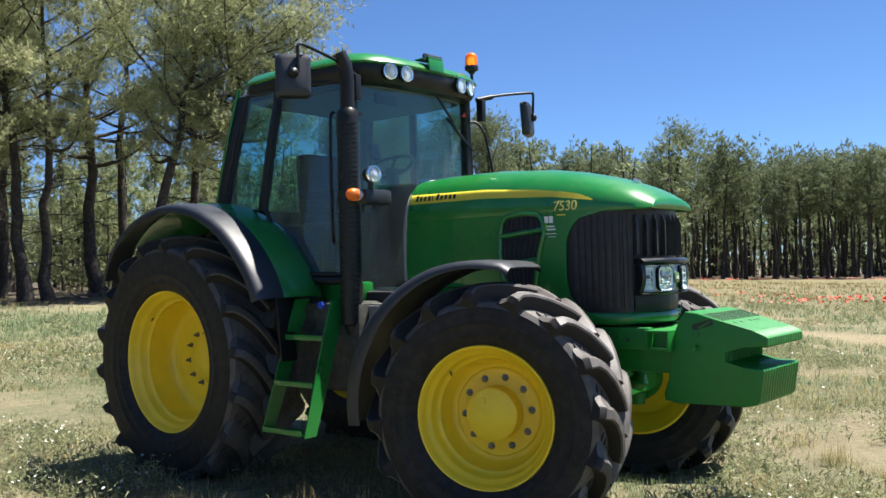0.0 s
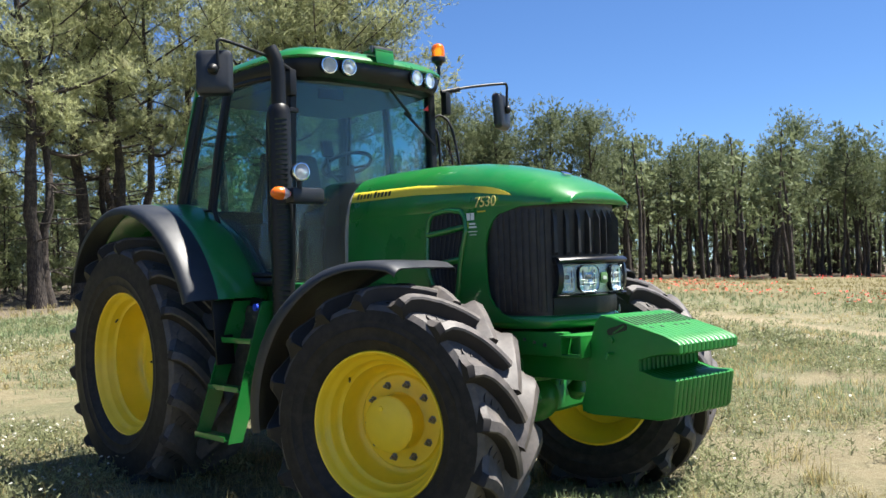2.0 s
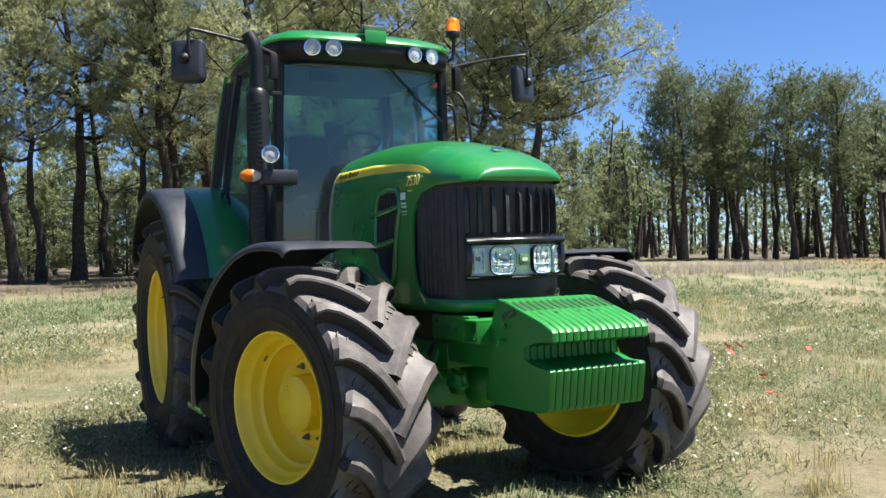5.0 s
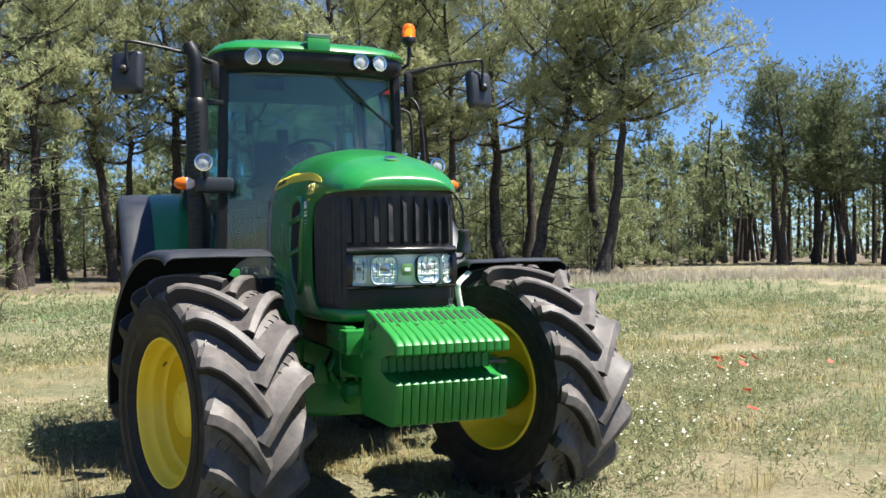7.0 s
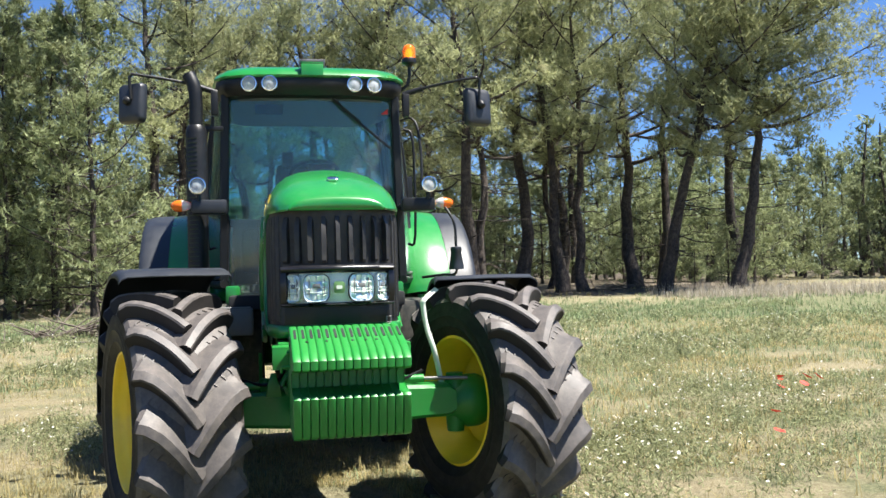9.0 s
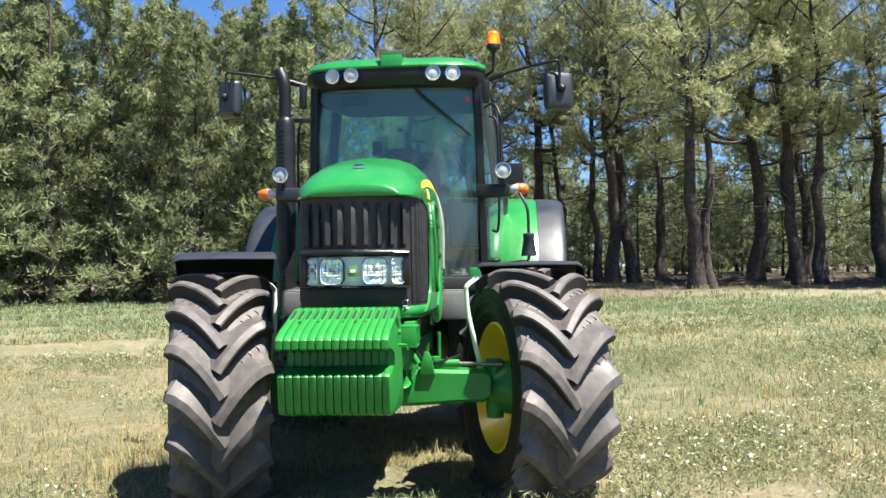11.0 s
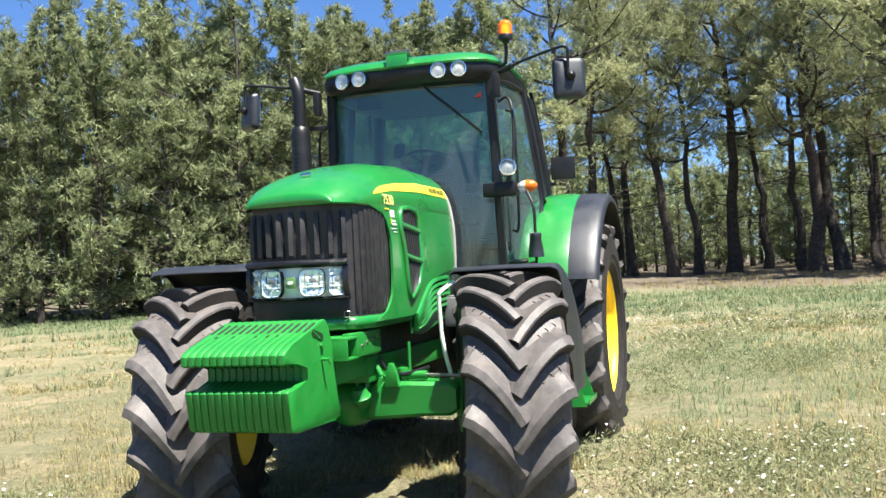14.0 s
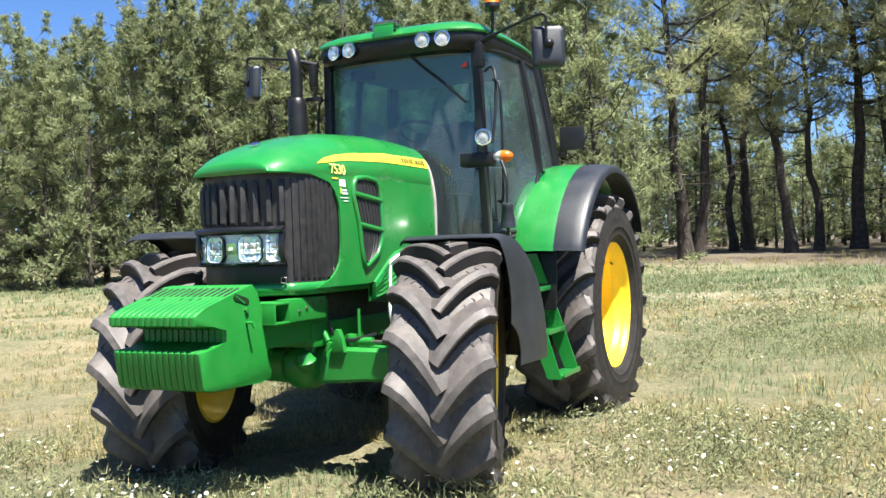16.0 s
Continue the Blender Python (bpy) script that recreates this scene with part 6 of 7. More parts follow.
# rear fenders
FENDER_LINE = [(-3.52, 1.40), (-3.44, 1.56), (-3.27, 1.73), (-3.02, 1.86), (-2.72, 1.925), (-2.40, 1.905), (-2.12, 1.80), (-1.90, 1.64), (-1.75, 1.47), (-1.67, 1.33), (-1.645, 1.26)]
curve = smooth_line([(x, 0, z) for x, z in FENDER_LINE], 4)
for s in (-1, 1):
    inner, outer = [], []
    for k, p in enumerate(curve):
        f = k / (len(curve) - 1)
        toward = (Vector((REAR_X, 0, REAR_Z)) - p).normalized()
        row = [p + toward * d + Vector((0, s * y, 0)) for y, d in ((0.60, 0.11), (0.72, 0.02), (0.80, -0.005), (0.92, -0.008), (1.02, 0.0), (1.065, 0.012))]
        inner.append(row)
        o = 1.275 - 0.03 * abs(f - 0.5)
        outer.append([p + toward * d + Vector((0, s * y, 0)) for y, d in ((1.05, 0.004), (1.10, 0.004), (1.17, 0.007), (1.225, 0.014), (o - 0.018, 0.024), (o - 0.004, 0.038), (o, 0.066))])
    part("rear_fender", sheet(bm_new(), inner[6:], 0.012, lambda p: Vector((REAR_X, p.y, REAR_Z)) - p), GREEN, tractor, "green rear fender beside the cab", 50)
    part("fender_extension", sheet(bm_new(), outer, 0.012, lambda p: Vector((REAR_X, p.y, REAR_Z)) - p), FENDER, tractor, "black plastic edge on a rear fender", 50)
    part("mud_flap", box(bm_new(), (-1.715, s * 0.985, 1.07), (0.016, 0.13, 0.46), 0.005, (0, -6, 0)), PLASTIC, tractor, "black rubber flap below a rear fender")
    # plate between fender and body
    wall = [(-3.3, 1.1), (-3.3, 1.6), (-2.9, 1.80), (-2.4, 1.83), (-2.0, 1.65), (-1.72, 1.38), (-1.66, 1.15), (-2.2, 1.0)]
    part("fender_wall", plate(bm_new(), wall, 0.012, pose(0, s * 0.62, 0, 90, 0, 0)), MUD, tractor)
    part("rear_axle", lathe(bm_new(), [(0.16, 0.2), (0.15, 0.45), (0.12, 0.55), (0.12, 0.72), (0.16, 0.74), (0.16, 0.78), (0.001, 0.79)], 24, pose(REAR_X, 0, REAR_Z) @ Matrix.Diagonal((1, s, 1, 1))), CAST_GREEN, tractor, "", 40)

# cab
cab = holder("cab", tractor, Matrix.Identity(4))
cab["label"] = "glazed tractor cab with green roof"
A_LOW, A_TOP = (-1.46, 0.640, 1.38), (-1.435, 0.605, 2.70)
B_LOW, B_TOP = (-2.14, 0.800, 1.86), (-2.06, 0.700, 2.70)
C_LOW, C_TOP = (-2.70, 0.735, 1.86), (-2.52, 0.640, 2.72)


def roof_ring(inset, z, crown=0.0):
    """An outline of the roof in plan."""
    pts = [(-1.215, 0), (-1.225, 0.25), (-1.255, 0.47), (-1.32, 0.61), (-1.43, 0.675), (-1.75, 0.705), (-2.15, 0.700), (-2.45, 0.672), (-2.57, 0.60), (-2.615, 0.45), (-2.62, 0.2), (-2.62, 0)]
    out = []
    for x, y in pts:
        out.append((x, y))
    out = out + [(x, -y) for x, y in out[-2:0:-1]]
    cx, cy = -1.92, 0.0
    ring = []
    for x, y in out:
        d = math.hypot(x - cx, y - cy)
        k = (d - inset) / d
        ring.append((cx + (x - cx) * k, cy + (y - cy) * k, z + crown * (1 - abs(y) / 0.7)))
    return ring


loops = [roof_ring(0.012, 2.795), roof_ring(0.0, 2.80), roof_ring(-0.004, 2.812), roof_ring(0.010, 2.832), roof_ring(0.05, 2.862), roof_ring(0.14, 2.893), roof_ring(0.30, 2.912), roof_ring(0.50, 2.922)]
part("roof", skin(bm_new(), loops), GREEN, cab, "green moulded cab roof", 40)
loops = [roof_ring(0.10, 2.672), roof_ring(0.05, 2.680), roof_ring(0.022, 2.72), roof_ring(0.010, 2.77), roof_ring(0.016, 2.80)]
part("visor", skin(bm_new(), loops), PLASTIC, cab, "black band under the roof", 40)
part("headliner", skin(bm_new(), [roof_ring(0.14, 2.655), roof_ring(0.13, 2.668)]), LINING, cab, "grey cab ceiling", 40)


def post(name, a, b, wa, wb, s, bow=0.0, material=PLASTIC):
    rows = []
    for k in range(7):
        f = k / 6
        c = Vector(a).lerp(Vector(b), f)
        c.y += bow * math.sin(f * math.pi)
        w, d = wa
        rows.append([(c.x + w * u, s * (c.y + d * v), c.z) for u, v in ((-1, -0.7), (-0.7, -1), (0.7, -1), (1, -0.7), (1, 0.7), (0.7, 1), (-0.7, 1), (-1, 0.7))])
    return part(name, skin(bm_new(), rows), material, cab, "", 40)


for s in (-1, 1):
    post("front_post", A_LOW, A_TOP, (0.035, 0.030), None, s)
    post("middle_post", B_LOW, B_TOP, (0.030, 0.022), None, s, 0.015)
    post("rear_post", C_LOW, C_TOP, (0.050, 0.040), None, s, 0.012)
    post("rear_post_cover", (C_LOW[0] - 0.04, C_LOW[1] + 0.028, C_LOW[2]), (C_TOP[0] - 0.04, C_TOP[1] + 0.028, C_TOP[2] + 0.06), (0.012, 0.014), None, s, 0.012, GREEN if s < 0 else PLASTIC)

    def side_point(f, g):
        """On the cab's side: f from the front post to the middle one, g from low to top."""
        a = Vector(A_LOW).lerp(Vector(A_TOP), g)
        b = Vector(B_LOW).lerp(Vector(B_TOP), g)
        p = a.lerp(b, f)
        return Vector((p.x, s * (p.y + 0.045 * math.sin(f * math.pi) * (1 - 0.3 * g)), p.z))

    # door glass reaches lower towards the front
    rows = []
    for j in range(9):
        g = j / 8
        row = []
        for i in range(9):
            f = 0.03 + 0.94 * i / 8
            p = side_point(f, g)
            low = float(np.interp(f, (0, 0.35, 0.65, 1.0), (1.40, 1.40, 1.44, 1.90)))
            p.z = low + (2.70 - low) * g
            row.append(p)
        rows.append(row)
    glass = part("door_glass", sheet(bm_new(), rows, 0.005, lambda p, s=s: (0, -s, 0)), GLASS, cab, "tinted door glass", 60)
    glass.visible_shadow = False
    border = [rows[0][i] for i in range(9)] + [rows[j][-1] for j in range(1, 9)] + [rows[8][i] for i in range(7, -1, -1)] + [rows[j][0] for j in range(7, 0, -1)]
    part("door_frame", tube(bm_new(), border, 0.017, 8, closed=True), PLASTIC, cab, "black door frame", 60)
    rows = []
    for j in range(5):
        g = j / 4
        b, c = Vector(B_LOW).lerp(Vector(B_TOP), g), Vector(C_LOW).lerp(Vector(C_TOP), g)
        rows.append([Vector((p.x, s * (p.y + 0.012), p.z)) for p in (b.lerp(c, f) for f in (0.06, 0.3, 0.6, 0.9))])
    glass = part("quarter_glass", sheet(bm_new(), rows, 0.005, lambda p, s=s: (0, -s, 0)), GLASS, cab, "tinted rear side glass", 60)
    glass.visible_shadow = False
    border = [rows[0][i] for i in range(4)] + [rows[j][-1] for j in range(1, 5)] + [rows[4][i] for i in range(2, -1, -1)] + [rows[j][0] for j in range(3, 0, -1)]
    part("quarter_frame", tube(bm_new(), border, 0.014, 8, closed=True), PLASTIC, cab, "", 60)
    # door sill and the wall under it
    part("sill", tube(bm_new(), [(-1.42, s * 0.64, 1.36), (-1.60, s * 0.70, 1.355), (-1.80, s * 0.76, 1.375)], 0.030, 8), PLASTIC, cab, "", 60)
    part("door_handle", tube(bm_new(), smooth_line([(-1.53, s * 0.70, 1.62), (-1.50, s * 0.75, 1.68), (-1.50, s * 0.75, 2.38), (-1.53, s * 0.69, 2.48)], 4), 0.010, 8), PLASTIC, cab, "black grab rail", 60)
    part("wall_skirt", box(bm_new(), (-1.56, s * 0.58, 1.28), (0.42, 0.10, 0.13), 0.02), GREEN, cab)
    # step ladder
    zt, zb = 1.24, 0.405
    for x_top, x_low in ((-1.70, -1.73), (-1.36, -1.33)):
        bm = plate(bm_new(), [(-0.048, 0.0), (0.048, 0.0), (0.062, 0.5), (0.062, 1.0), (-0.062, 1.0), (-0.062, 0.5)], 0.010, Matrix.Identity(4))
        d = Vector((x_top - x_low, s * -0.29, zt - zb))
        basis = Matrix((Vector((0, 1, 0)), d, Vector((1, 0, 0)))).transposed().to_4x4()
        bm.transform(Matrix.Translation((x_low, s * 1.14, zb)) @ basis)
        part("ladder_side", bm, GREEN, tractor, "green sheet-metal ladder side")
    for k, f in enumerate((0.02, 0.36, 0.70)):
        c = Vector((-1.53, s * (1.14 - 0.29 * f), zb + (zt - zb) * f))
        bm = box(bm_new(), c, (0.36, 0.135, 0.014), 0.004)
        box(bm, (c.x, c.y + s * 0.065, c.z + 0.010), (0.36, 0.008, 0.034), 0.003)
        part("ladder_step", bm, GREEN, tractor, "green ladder step")
    part("tank", box(bm_new(), (-1.62, s * 0.60, 0.93), (0.85, 0.46, 0.58), 0.06), MUD, tractor, "dark plastic tank behind the ladder")
part("cab_floor", box(bm_new(), (-1.85, 0, 1.23), (1.5, 1.20, 0.10), 0.02), DARK, cab)
part("cab_back_wall", box(bm_new(), (-2.66, 0, 1.62), (0.05, 1.36, 0.55), 0.02), DARK, cab)
part("cab_front_wall", box(bm_new(), (-1.41, 0, 1.225), (0.08, 1.24, 0.10), 0.02), GREEN, cab, "green sill under the windscreen")

rows = []
for j in range(9):
    g = (j - 0.6) / 7.4
    a = Vector(A_LOW).lerp(Vector(A_TOP), g)
    rows.append([Vector((a.x + 0.085 * (1 - (f * f)), f * (a.y - 0.02), a.z)) for f in (-1, -0.8, -0.55, -0.3, 0, 0.3, 0.55, 0.8, 1)])
wind = part("windscreen", sheet(bm_new(), rows, 0.006, lambda p: (-1, 0, 0)), GLASS, cab, "large curved tinted windscreen", 60)
wind.visible_shadow = False
rows = [[Vector((-2.72 + 0.17 * g - 0.03 * (1 - f * f), f * (0.69 - 0.07 * g), 1.88 + 0.80 * g)) for f in (-1, -0.5, 0, 0.5, 1)] for g in (0, 0.33, 0.66, 1)]
glass = part("rear_window", sheet(bm_new(), rows, 0.005, lambda p: (1, 0, 0)), GLASS, cab, "tinted rear window", 60)
glass.visible_shadow = False
wiper = part("wiper", tube(bm_new(), [(-1.325, 0.09, 2.725), (-1.330, 0.22, 2.60), (-1.338, 0.34, 2.50)], 0.010, 8), PLASTIC, cab, "black windscreen wiper", 60)
part("wiper_blade", box(bm_new(), (-1.352, 0.43, 2.42), (0.014, 0.34, 0.018), 0.004, (-41, 0, -8)), PLASTIC, wiper)
part("sticker", plate(bm_new(), [(0, 0), (0.05, 0.0), (0.05, 0.04)], 0.002, pose(-1.388, 0.500, 2.565) @ pose(0, 0, 0, 90, 0, 90)), RED, cab, "small red sticker on the glass")

# inside the cab
seat = holder("seat", cab, Matrix.Identity(4))
part("cushion", box(bm_new(), (-2.08, 0, 1.78), (0.48, 0.50, 0.13), 0.045), SEAT, seat, "", 50)
part("backrest", box(bm_new(), (-2.36, 0, 2.02), (0.14, 0.54, 0.62), 0.06, (0, -8, 0), (0.8, 0.9)), SEAT, seat, "", 50)
part("seat_base", box(bm_new(), (-2.08, 0, 1.54), (0.36, 0.36, 0.36), 0.03), DARK, seat)
for s in (-1, 1):
    part("armrest", box(bm_new(), (-2.06, s * 0.30, 1.98), (0.36, 0.09, 0.06), 0.02), SEAT, seat)
part("console", box(bm_new(), (-2.02, -0.44, 1.60), (0.62, 0.18, 0.34), 0.05, None, (0.9, 0.8)), SEAT, cab, "dark control console")
part("dashboard", box(bm_new(), (-1.62, 0, 1.72), (0.24, 0.40, 0.62), 0.06, None, (0.8, 0.9)), DARK, cab, "dark instrument column")
part("side_seat", box(bm_new(), (-2.1, 0.47, 1.70), (0.40, 0.26, 0.40), 0.04), SEAT, cab)
part("door_trim", box(bm_new(), (-2.0, 0.66, 1.60), (0.62, 0.03, 0.46), 0.015), DARK, cab)
ring = [pose(-1.70, 0.03, 2.175, 0, -22, 0) @ Vector((0.180 * math.cos(a * math.tau / 28), 0.180 * math.sin(a * math.tau / 28), 0)) for a in range(28)]
steer = part("steering_wheel", tube(bm_new(), ring, 0.014, 8, closed=True), PLASTIC, cab, "black steering wheel", 60)
for a in (90, 210, 330):
    part("spoke", tube(bm_new(), [pose(-1.70, 0.03, 2.175, 0, -22, 0) @ Vector((0.175 * math.cos(radians(a)), 0.175 * math.sin(radians(a)), 0)), (-1.69, 0.03, 2.15)], 0.011, 6), PLASTIC, steer)
part("gear_display", box(bm_new(), (-1.66, -0.17, 2.27), (0.035, 0.085, 0.115), 0.010, (0, -14, 0)), PLASTIC, cab, "small black display beside the steering wheel", 50)
part("display_arm", tube(bm_new(), [(-1.67, -0.17, 2.23), (-1.67, -0.15, 2.12), (-1.65, -0.08, 2.04), (-1.63, -0.02, 1.98)], 0.011, 8), PLASTIC, cab, "", 60)
part("steering_column", tube(bm_new(), [(-1.69, 0.03, 2.16), (-1.61, 0, 1.85)], 0.045, 10), DARK, cab)
part("inner_mirror", box(bm_new(), (-1.42, -0.30, 2.60), (0.03, 0.20, 0.07), 0.01), DARK, cab)


# lamps on the roof
def work_lamp(name, centre, yaw, r, deep, pitch=0):
    m = pose(*centre, 0, 0, yaw - 90) @ pose(0, 0, 0, pitch, 0, 0)
    ob = part(name, lathe(bm_new(), [(0.001, -deep), (r * 0.72, -deep * 0.95), (r * 0.98, -deep * 0.4), (r, 0.0), (r, 0.010), (r * 0.90, 0.014), (r * 0.86, 0.004)], 28, m), STEEL if r < 0.052 else PLASTIC, cab, "round work lamp", 40)
    part("lamp_glass", lathe(bm_new(), [(0.001, 0.014), (r * 0.5, 0.012), (r * 0.87, 0.005)], 28, m), CLEAR, ob, "clear ribbed lamp glass", 60)
    part("lamp_ring", lathe(bm_new(), [(r * 0.84, 0.006), (r * 0.88, 0.018), (r * 1.0, 0.017), (r * 1.03, 0.002)], 28, m), CHROME, ob, "bright lamp ring", 60)
    return ob


for y, yaw in ((-0.434, -14), (-0.295, -6), (0.295, 6), (0.434, 14)):
    work_lamp("roof_lamp", (-1.205 - (0.045 if abs(y) > 0.4 else 0.022), y, 2.748), yaw, 0.055, 0.05)
for s in (-1, 1):
    work_lamp("rear_roof_lamp", (-2.64, s * 0.52, 2.74), 180 + s * -10, 0.050, 0.05)

# receiver bracket, beacon, exhaust
bm = box(bm_new(), (-1.205, 0.0, 2.845), (0.012, 0.155, 0.085), 0.004, (0, -6, 0))
box(bm, (-1.27, 0.0, 2.895), (0.13, 0.155, 0.012), 0.004)
part("receiver_bracket", bm, GREEN, cab, "green receiver bracket on the roof edge")
bm = box(bm_new(), (-1.24, 0.0, 2.912), (0.05, 0.16, 0.020), 0.006)
box(bm, (-1.235, 0.085, 2.900), (0.025, 0.012, 0.05), 0.003)
box(bm, (-1.235, -0.085, 2.900), (0.025, 0.012, 0.05), 0.003)
part("receiver_latch", bm, STEEL, cab)
beacon = holder("beacon", cab, Matrix.Identity(4))
beacon["label"] = "orange rotating beacon on a black stalk"
bx, by = -1.455, 0.73
part("stalk", tube(bm_new(), [(bx - 0.02, by - 0.07, 2.76), (bx - 0.01, by - 0.01, 2.80), (bx, by, 2.86), (bx, by, 2.965)], 0.013, 10), PLASTIC, beacon, "", 60)
part("socket", lathe(bm_new(), [(0.001, -0.03), (0.02, -0.03), (0.03, -0.012), (0.052, 0.0), (0.054, 0.028), (0.05, 0.034), (0.001, 0.034)], 28, pose(bx, by, 2.962, 90, 0, 0)), PLASTIC, beacon, "", 40)
part("dome", lathe(bm_new(), [(0.049, 0.034), (0.049, 0.085), (0.045, 0.110), (0.034, 0.128), (0.016, 0.137), (0.001, 0.139)], 28, pose(bx, by, 2.962, 90, 0, 0)), BEACON, beacon, "orange beacon dome", 50)
part("bulb", lathe(bm_new(), [(0.001, 0.04), (0.016, 0.042), (0.02, 0.07), (0.014, 0.095), (0.001, 0.10)], 14, pose(bx, by, 2.962, 90, 0, 0)), GLOW, beacon, "glowing beacon bulb", 60)
exhaust = holder("exhaust", tractor, Matrix.Identity(4))
exhaust["label"] = "black upright exhaust with perforated heat shield"
ex, ey = -1.285, -0.80
part("pipe", tube(bm_new(), smooth_line([(ex, ey, 2.38), (ex, ey, 2.52), (ex, ey, 2.66), (ex - 0.005, ey - 0.012, 2.74), (ex - 0.022, ey - 0.045, 2.815)], 5), 0.046, 20), PLASTIC, exhaust, "", 50)
part("pipe_mouth", lathe(bm_new(), [(0.001, 0.0), (0.039, 0.0)], 20, pose(ex - 0.0225, ey - 0.046, 2.8165, 90 + 26, 0, 0)), INK, exhaust)
shield = part("heat_shield", lathe(bm_new(), [(0.05, -1.35), (0.070, -1.34), (0.072, -0.02), (0.066, 0.02), (0.052, 0.04)], 28, pose(ex, ey, 2.42, 90, 0, 0)), PLASTIC, exhaust, "black heat shield", 50)
for k in range(40):
    z = 2.36 - k * 0.031
    for a0 in (215, 305):
        pts = [(ex + 0.0725 * math.cos(radians(a0 + d)), ey + 0.0725 * math.sin(radians(a0 + d)), z) for d in (0, 15, 30, 45, 60)]
        part("shield_slot", tube(bm_new(), pts, 0.0022, 4, squash=2.2), INK, shield)
part("lower_pipe", tube(bm_new(), smooth_line([(ex, ey, 1.12), (ex + 0.01, ey + 0.03, 1.02), (ex + 0.06, ey + 0.2, 0.98)], 4), 0.055, 14), PLASTIC, exhaust, "", 50)
part("clamp", box(bm_new(), (ex - 0.06, ey + 0.11, 2.45), (0.03, 0.14, 0.03), 0.006), PLASTIC, exhaust)

# side lamps and mirrors
for s in (-1, 1):
    bm = box(bm_new(), (-1.15, s * 0.715, 1.884), (0.10, 0.235, 0.096), 0.022)
    tube(bm, [(-1.43, s * 0.63, 1.89), (-1.19, s * 0.67, 1.887)], 0.030, 10, squash=0.8)
    arm = part("lamp_arm", bm, FENDER if s < 0 else PLASTIC, tractor, "black lamp arm on the cab post", 50)
    work_lamp("side_lamp", (-1.085, s * 0.787, 2.022), s * 4, 0.056, 0.06)
    part("lamp_foot", tube(bm_new(), [(-1.11, s * 0.78, 1.92), (-1.11, s * 0.785, 1.98)], 0.016, 8), PLASTIC, arm)
    bm = lathe(bm_new(), [(0.001, -0.060), (0.020, -0.056), (0.036, -0.025), (0.041, 0.0)], 20, pose(-1.138, s * 0.892, 1.893) @ Matrix.Diagonal((1, s, 1, 1)))
    part("indicator_clear", bm, CLEAR, arm, "clear half of the side light", 60)
    bm = lathe(bm_new(), [(0.041, 0.0), (0.041, 0.02), (0.034, 0.050), (0.017, 0.071), (0.001, 0.075)], 20, pose(-1.138, s * 0.892, 1.893) @ Matrix.Diagonal((1, s, 1, 1)))
    part("indicator_orange", bm, ORANGE, arm, "orange half of the side light", 60)
    mx, my, mz = (-1.315, -1.225, 2.615) if s < 0 else (-1.255, 1.195, 2.60)
    mirror = holder("side_mirror", tractor, Matrix.Identity(4))
    mirror["label"] = "large square mirror on a long black arm"
    yaw = -38 if s < 0 else 24
    m = pose(mx, my, mz, 0, -3, yaw)
    rows = []
    for x, k in ((-0.038, 0.94), (-0.030, 1.0), (0.0, 1.0), (0.022, 0.93), (0.034, 0.75)):
        rows.append([m @ Vector((x, u * k, v * k)) for u, v in rounded(0.215, 0.272, 0.032)])
    part("housing", skin(bm_new(), rows), FENDER, mirror, "grey-black mirror housing", 40)
    part("mirror_glass", plate(bm_new(), rounded(0.195, 0.25, 0.025), 0.003, m @ pose(-0.040, 0, 0) @ pose(0, 0, 0, 90, 0, 90)), MIRROR, mirror, "mirror glass")
    pts = smooth_line([(-1.36, s * 0.66, 2.705), (-1.30, s * 0.85, 2.755), (mx + 0.055, my - s * 0.06, 2.80), (mx + 0.055, my, 2.795), (mx + 0.052, my + s * 0.005, 2.74), (mx + 0.050, my, mz + 0.02)], 6)
    part("arm", tube(bm_new(), pts, 0.0105, 8), PLASTIC, mirror, "", 60)
    part("arm_sleeve", tube(bm_new(), [(-1.36, s * 0.66, 2.705), (-1.315, s * 0.80, 2.742)], 0.020, 10), PLASTIC, mirror, "", 60)
    part("ball_joint", lathe(bm_new(), [(0.001, -0.03), (0.026, -0.02), (0.034, 0.0), (0.026, 0.02), (0.001, 0.03)], 16, m @ pose(0.045, 0, 0.01, 0, 0, 90)), PLASTIC, mirror, "", 50)
    part("arm_mount", box(bm_new(), (-1.33, s * 0.675, 2.62), (0.06, 0.05, 0.17), 0.012), PLASTIC, mirror)
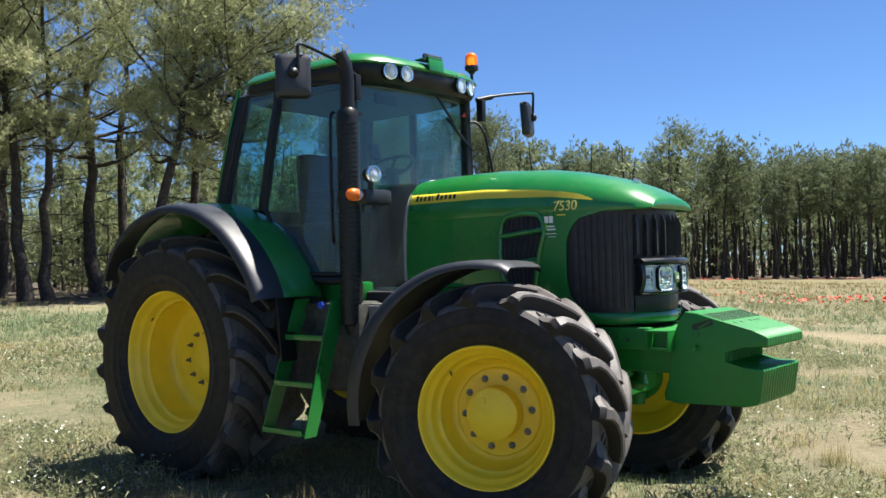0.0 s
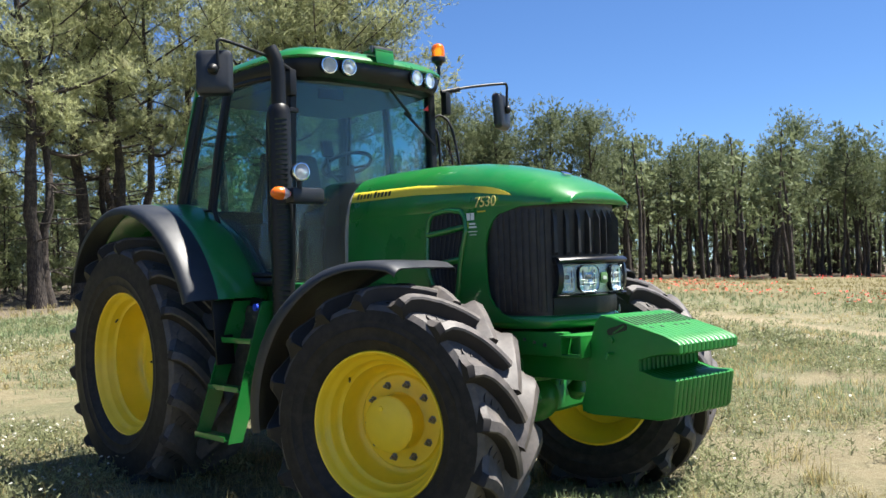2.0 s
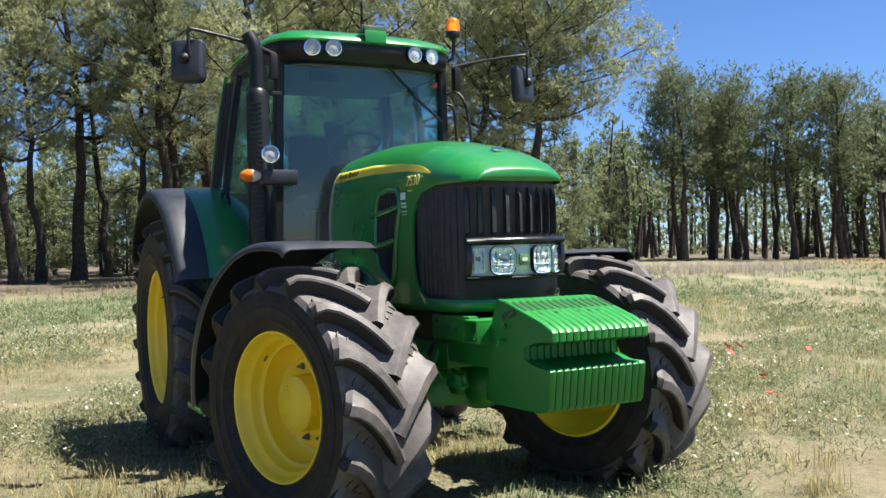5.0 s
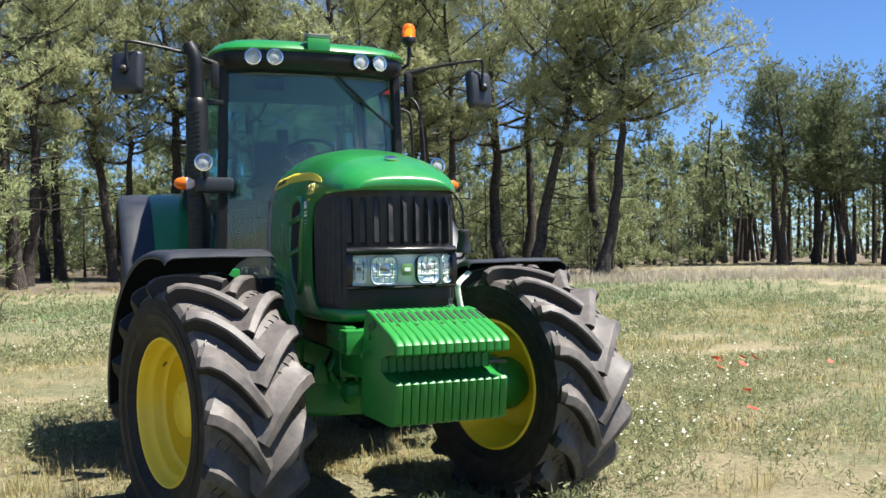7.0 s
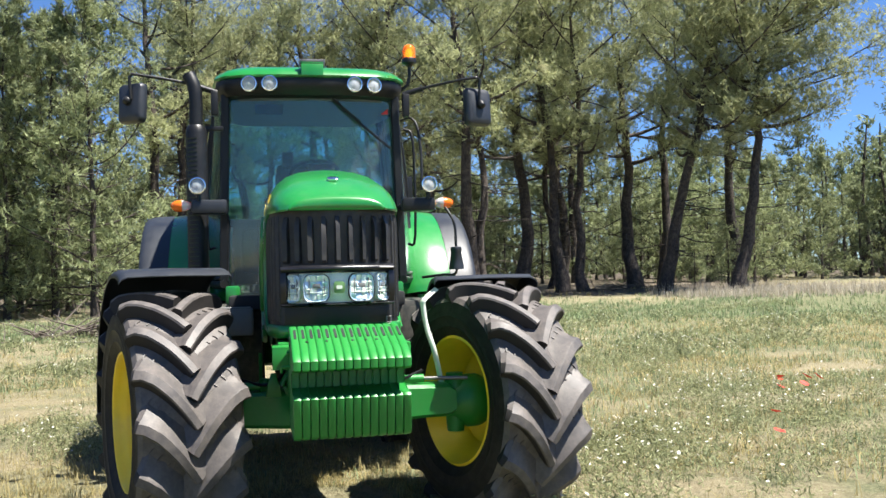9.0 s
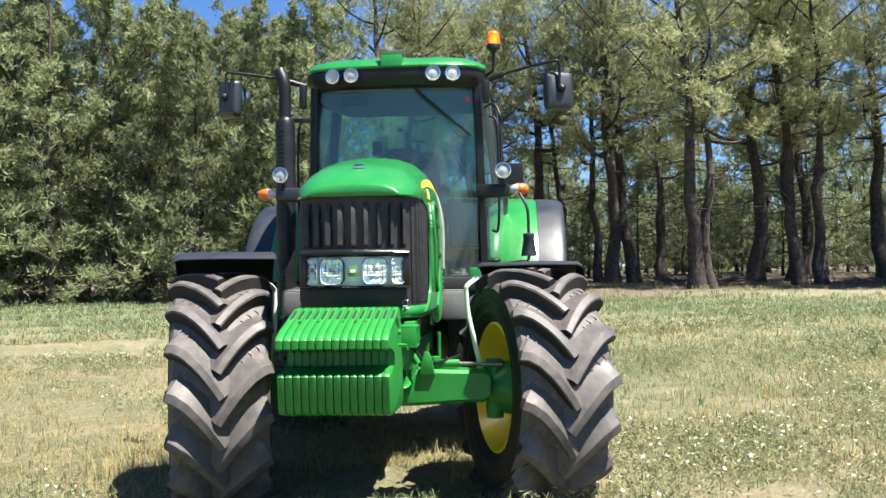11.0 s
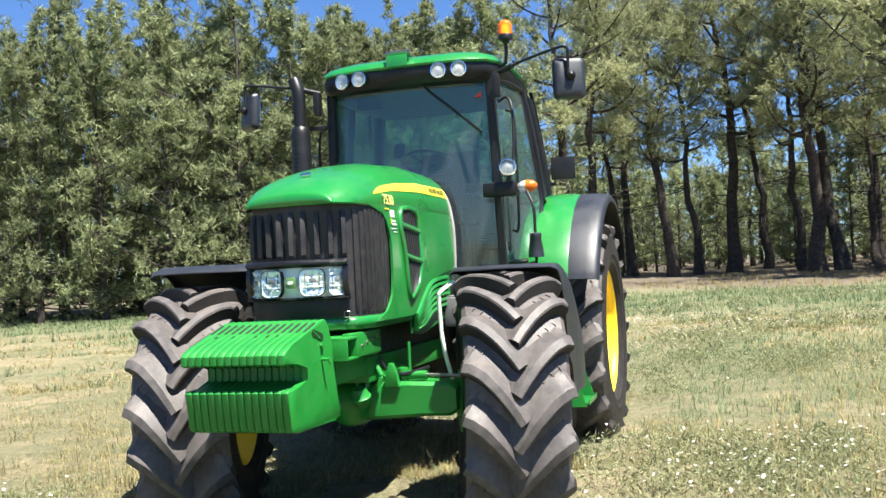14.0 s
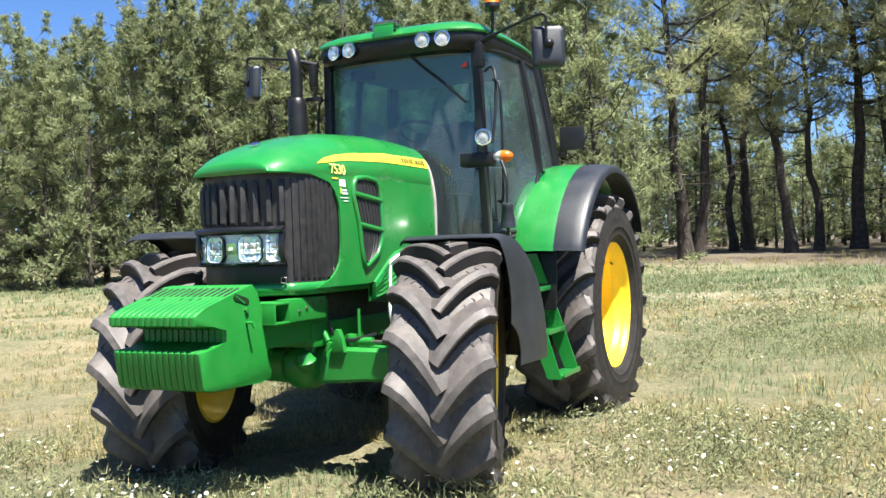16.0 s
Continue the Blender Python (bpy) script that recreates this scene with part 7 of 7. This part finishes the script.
# grab rail on the post
part("grab_rail", tube(bm_new(), smooth_line([(-1.46, 0.655, 2.53), (-1.43, 0.72, 2.55), (-1.38, 0.765, 2.47), (-1.33, 0.78, 2.25), (-1.28, 0.77, 2.0)], 5), 0.010, 8), PLASTIC, cab, "black grab rail", 60)
# plate behind the cab
bm = box(bm_new(), (-2.80, 0.86, 2.17), (0.02, 0.20, 0.19), 0.006, (0, 0, 12))
box(bm, (-2.79, 0.74, 2.04), (0.03, 0.12, 0.03), 0.006)
part("rear_plate", bm, PLASTIC, tractor, "dark square plate beside the cab")
part("filler_cap", lathe(bm_new(), [(0.001, 0), (0.022, 0.002), (0.024, 0.02), (0.001, 0.024)], 14, pose(-1.50, -0.86, 1.20) @ Matrix.Diagonal((1, -1, 1, 1))), BLUE, tractor, "blue filler cap")
for s, y0, y1, z0, z1 in ((1, 0.34, 0.53, 0.99, 1.185), (-1, 0.44, 0.74, 1.02, 1.195)):
    bm = box(bm_new(), (-1.12, s * (y0 + y1) / 2, (z0 + z1) / 2), (0.36, y1 - y0, z1 - z0), 0.015)
    box(bm, (-1.12, s * (y0 + y1) / 2, z1 + 0.004), (0.34, y1 - y0 - 0.03, 0.012), 0.004)
    part("side_box", bm, GREY_METAL, tractor, "grey metal box between bonnet and ladder")
    for k in range(4):
        part("rail_bolt", lathe(bm_new(), [(0.001, 0.008), (0.009, 0.008), (0.010, 0)], 6, pose(0.20 + 0.07 * k, s * 0.3125, 1.03 - 0.012 * k) @ Matrix.Diagonal((1, s, 1, 1))), STEEL, tractor)
# hand rail with its rubber boot beside the ladder
rail = part("hand_rail", tube(bm_new(), smooth_line([(-1.40, 0.78, 1.37), (-1.20, 0.90, 1.385), (-1.04, 0.955, 1.40), (-1.035, 0.957, 1.60), (-1.05, 0.95, 1.75), (-1.10, 0.90, 1.86)], 5), 0.010, 8), PLASTIC, tractor, "thin black hand rail", 50)
part("boot", lathe(bm_new(), [(0.001, -0.002), (0.052, 0.0), (0.050, 0.03), (0.036, 0.12), (0.040, 0.126), (0.038, 0.134), (0.041, 0.140), (0.036, 0.155), (0.012, 0.160)], 20, pose(-1.036, 0.957, 1.42, 90, 0, 0)), FENDER, rail, "black rubber boot", 50)
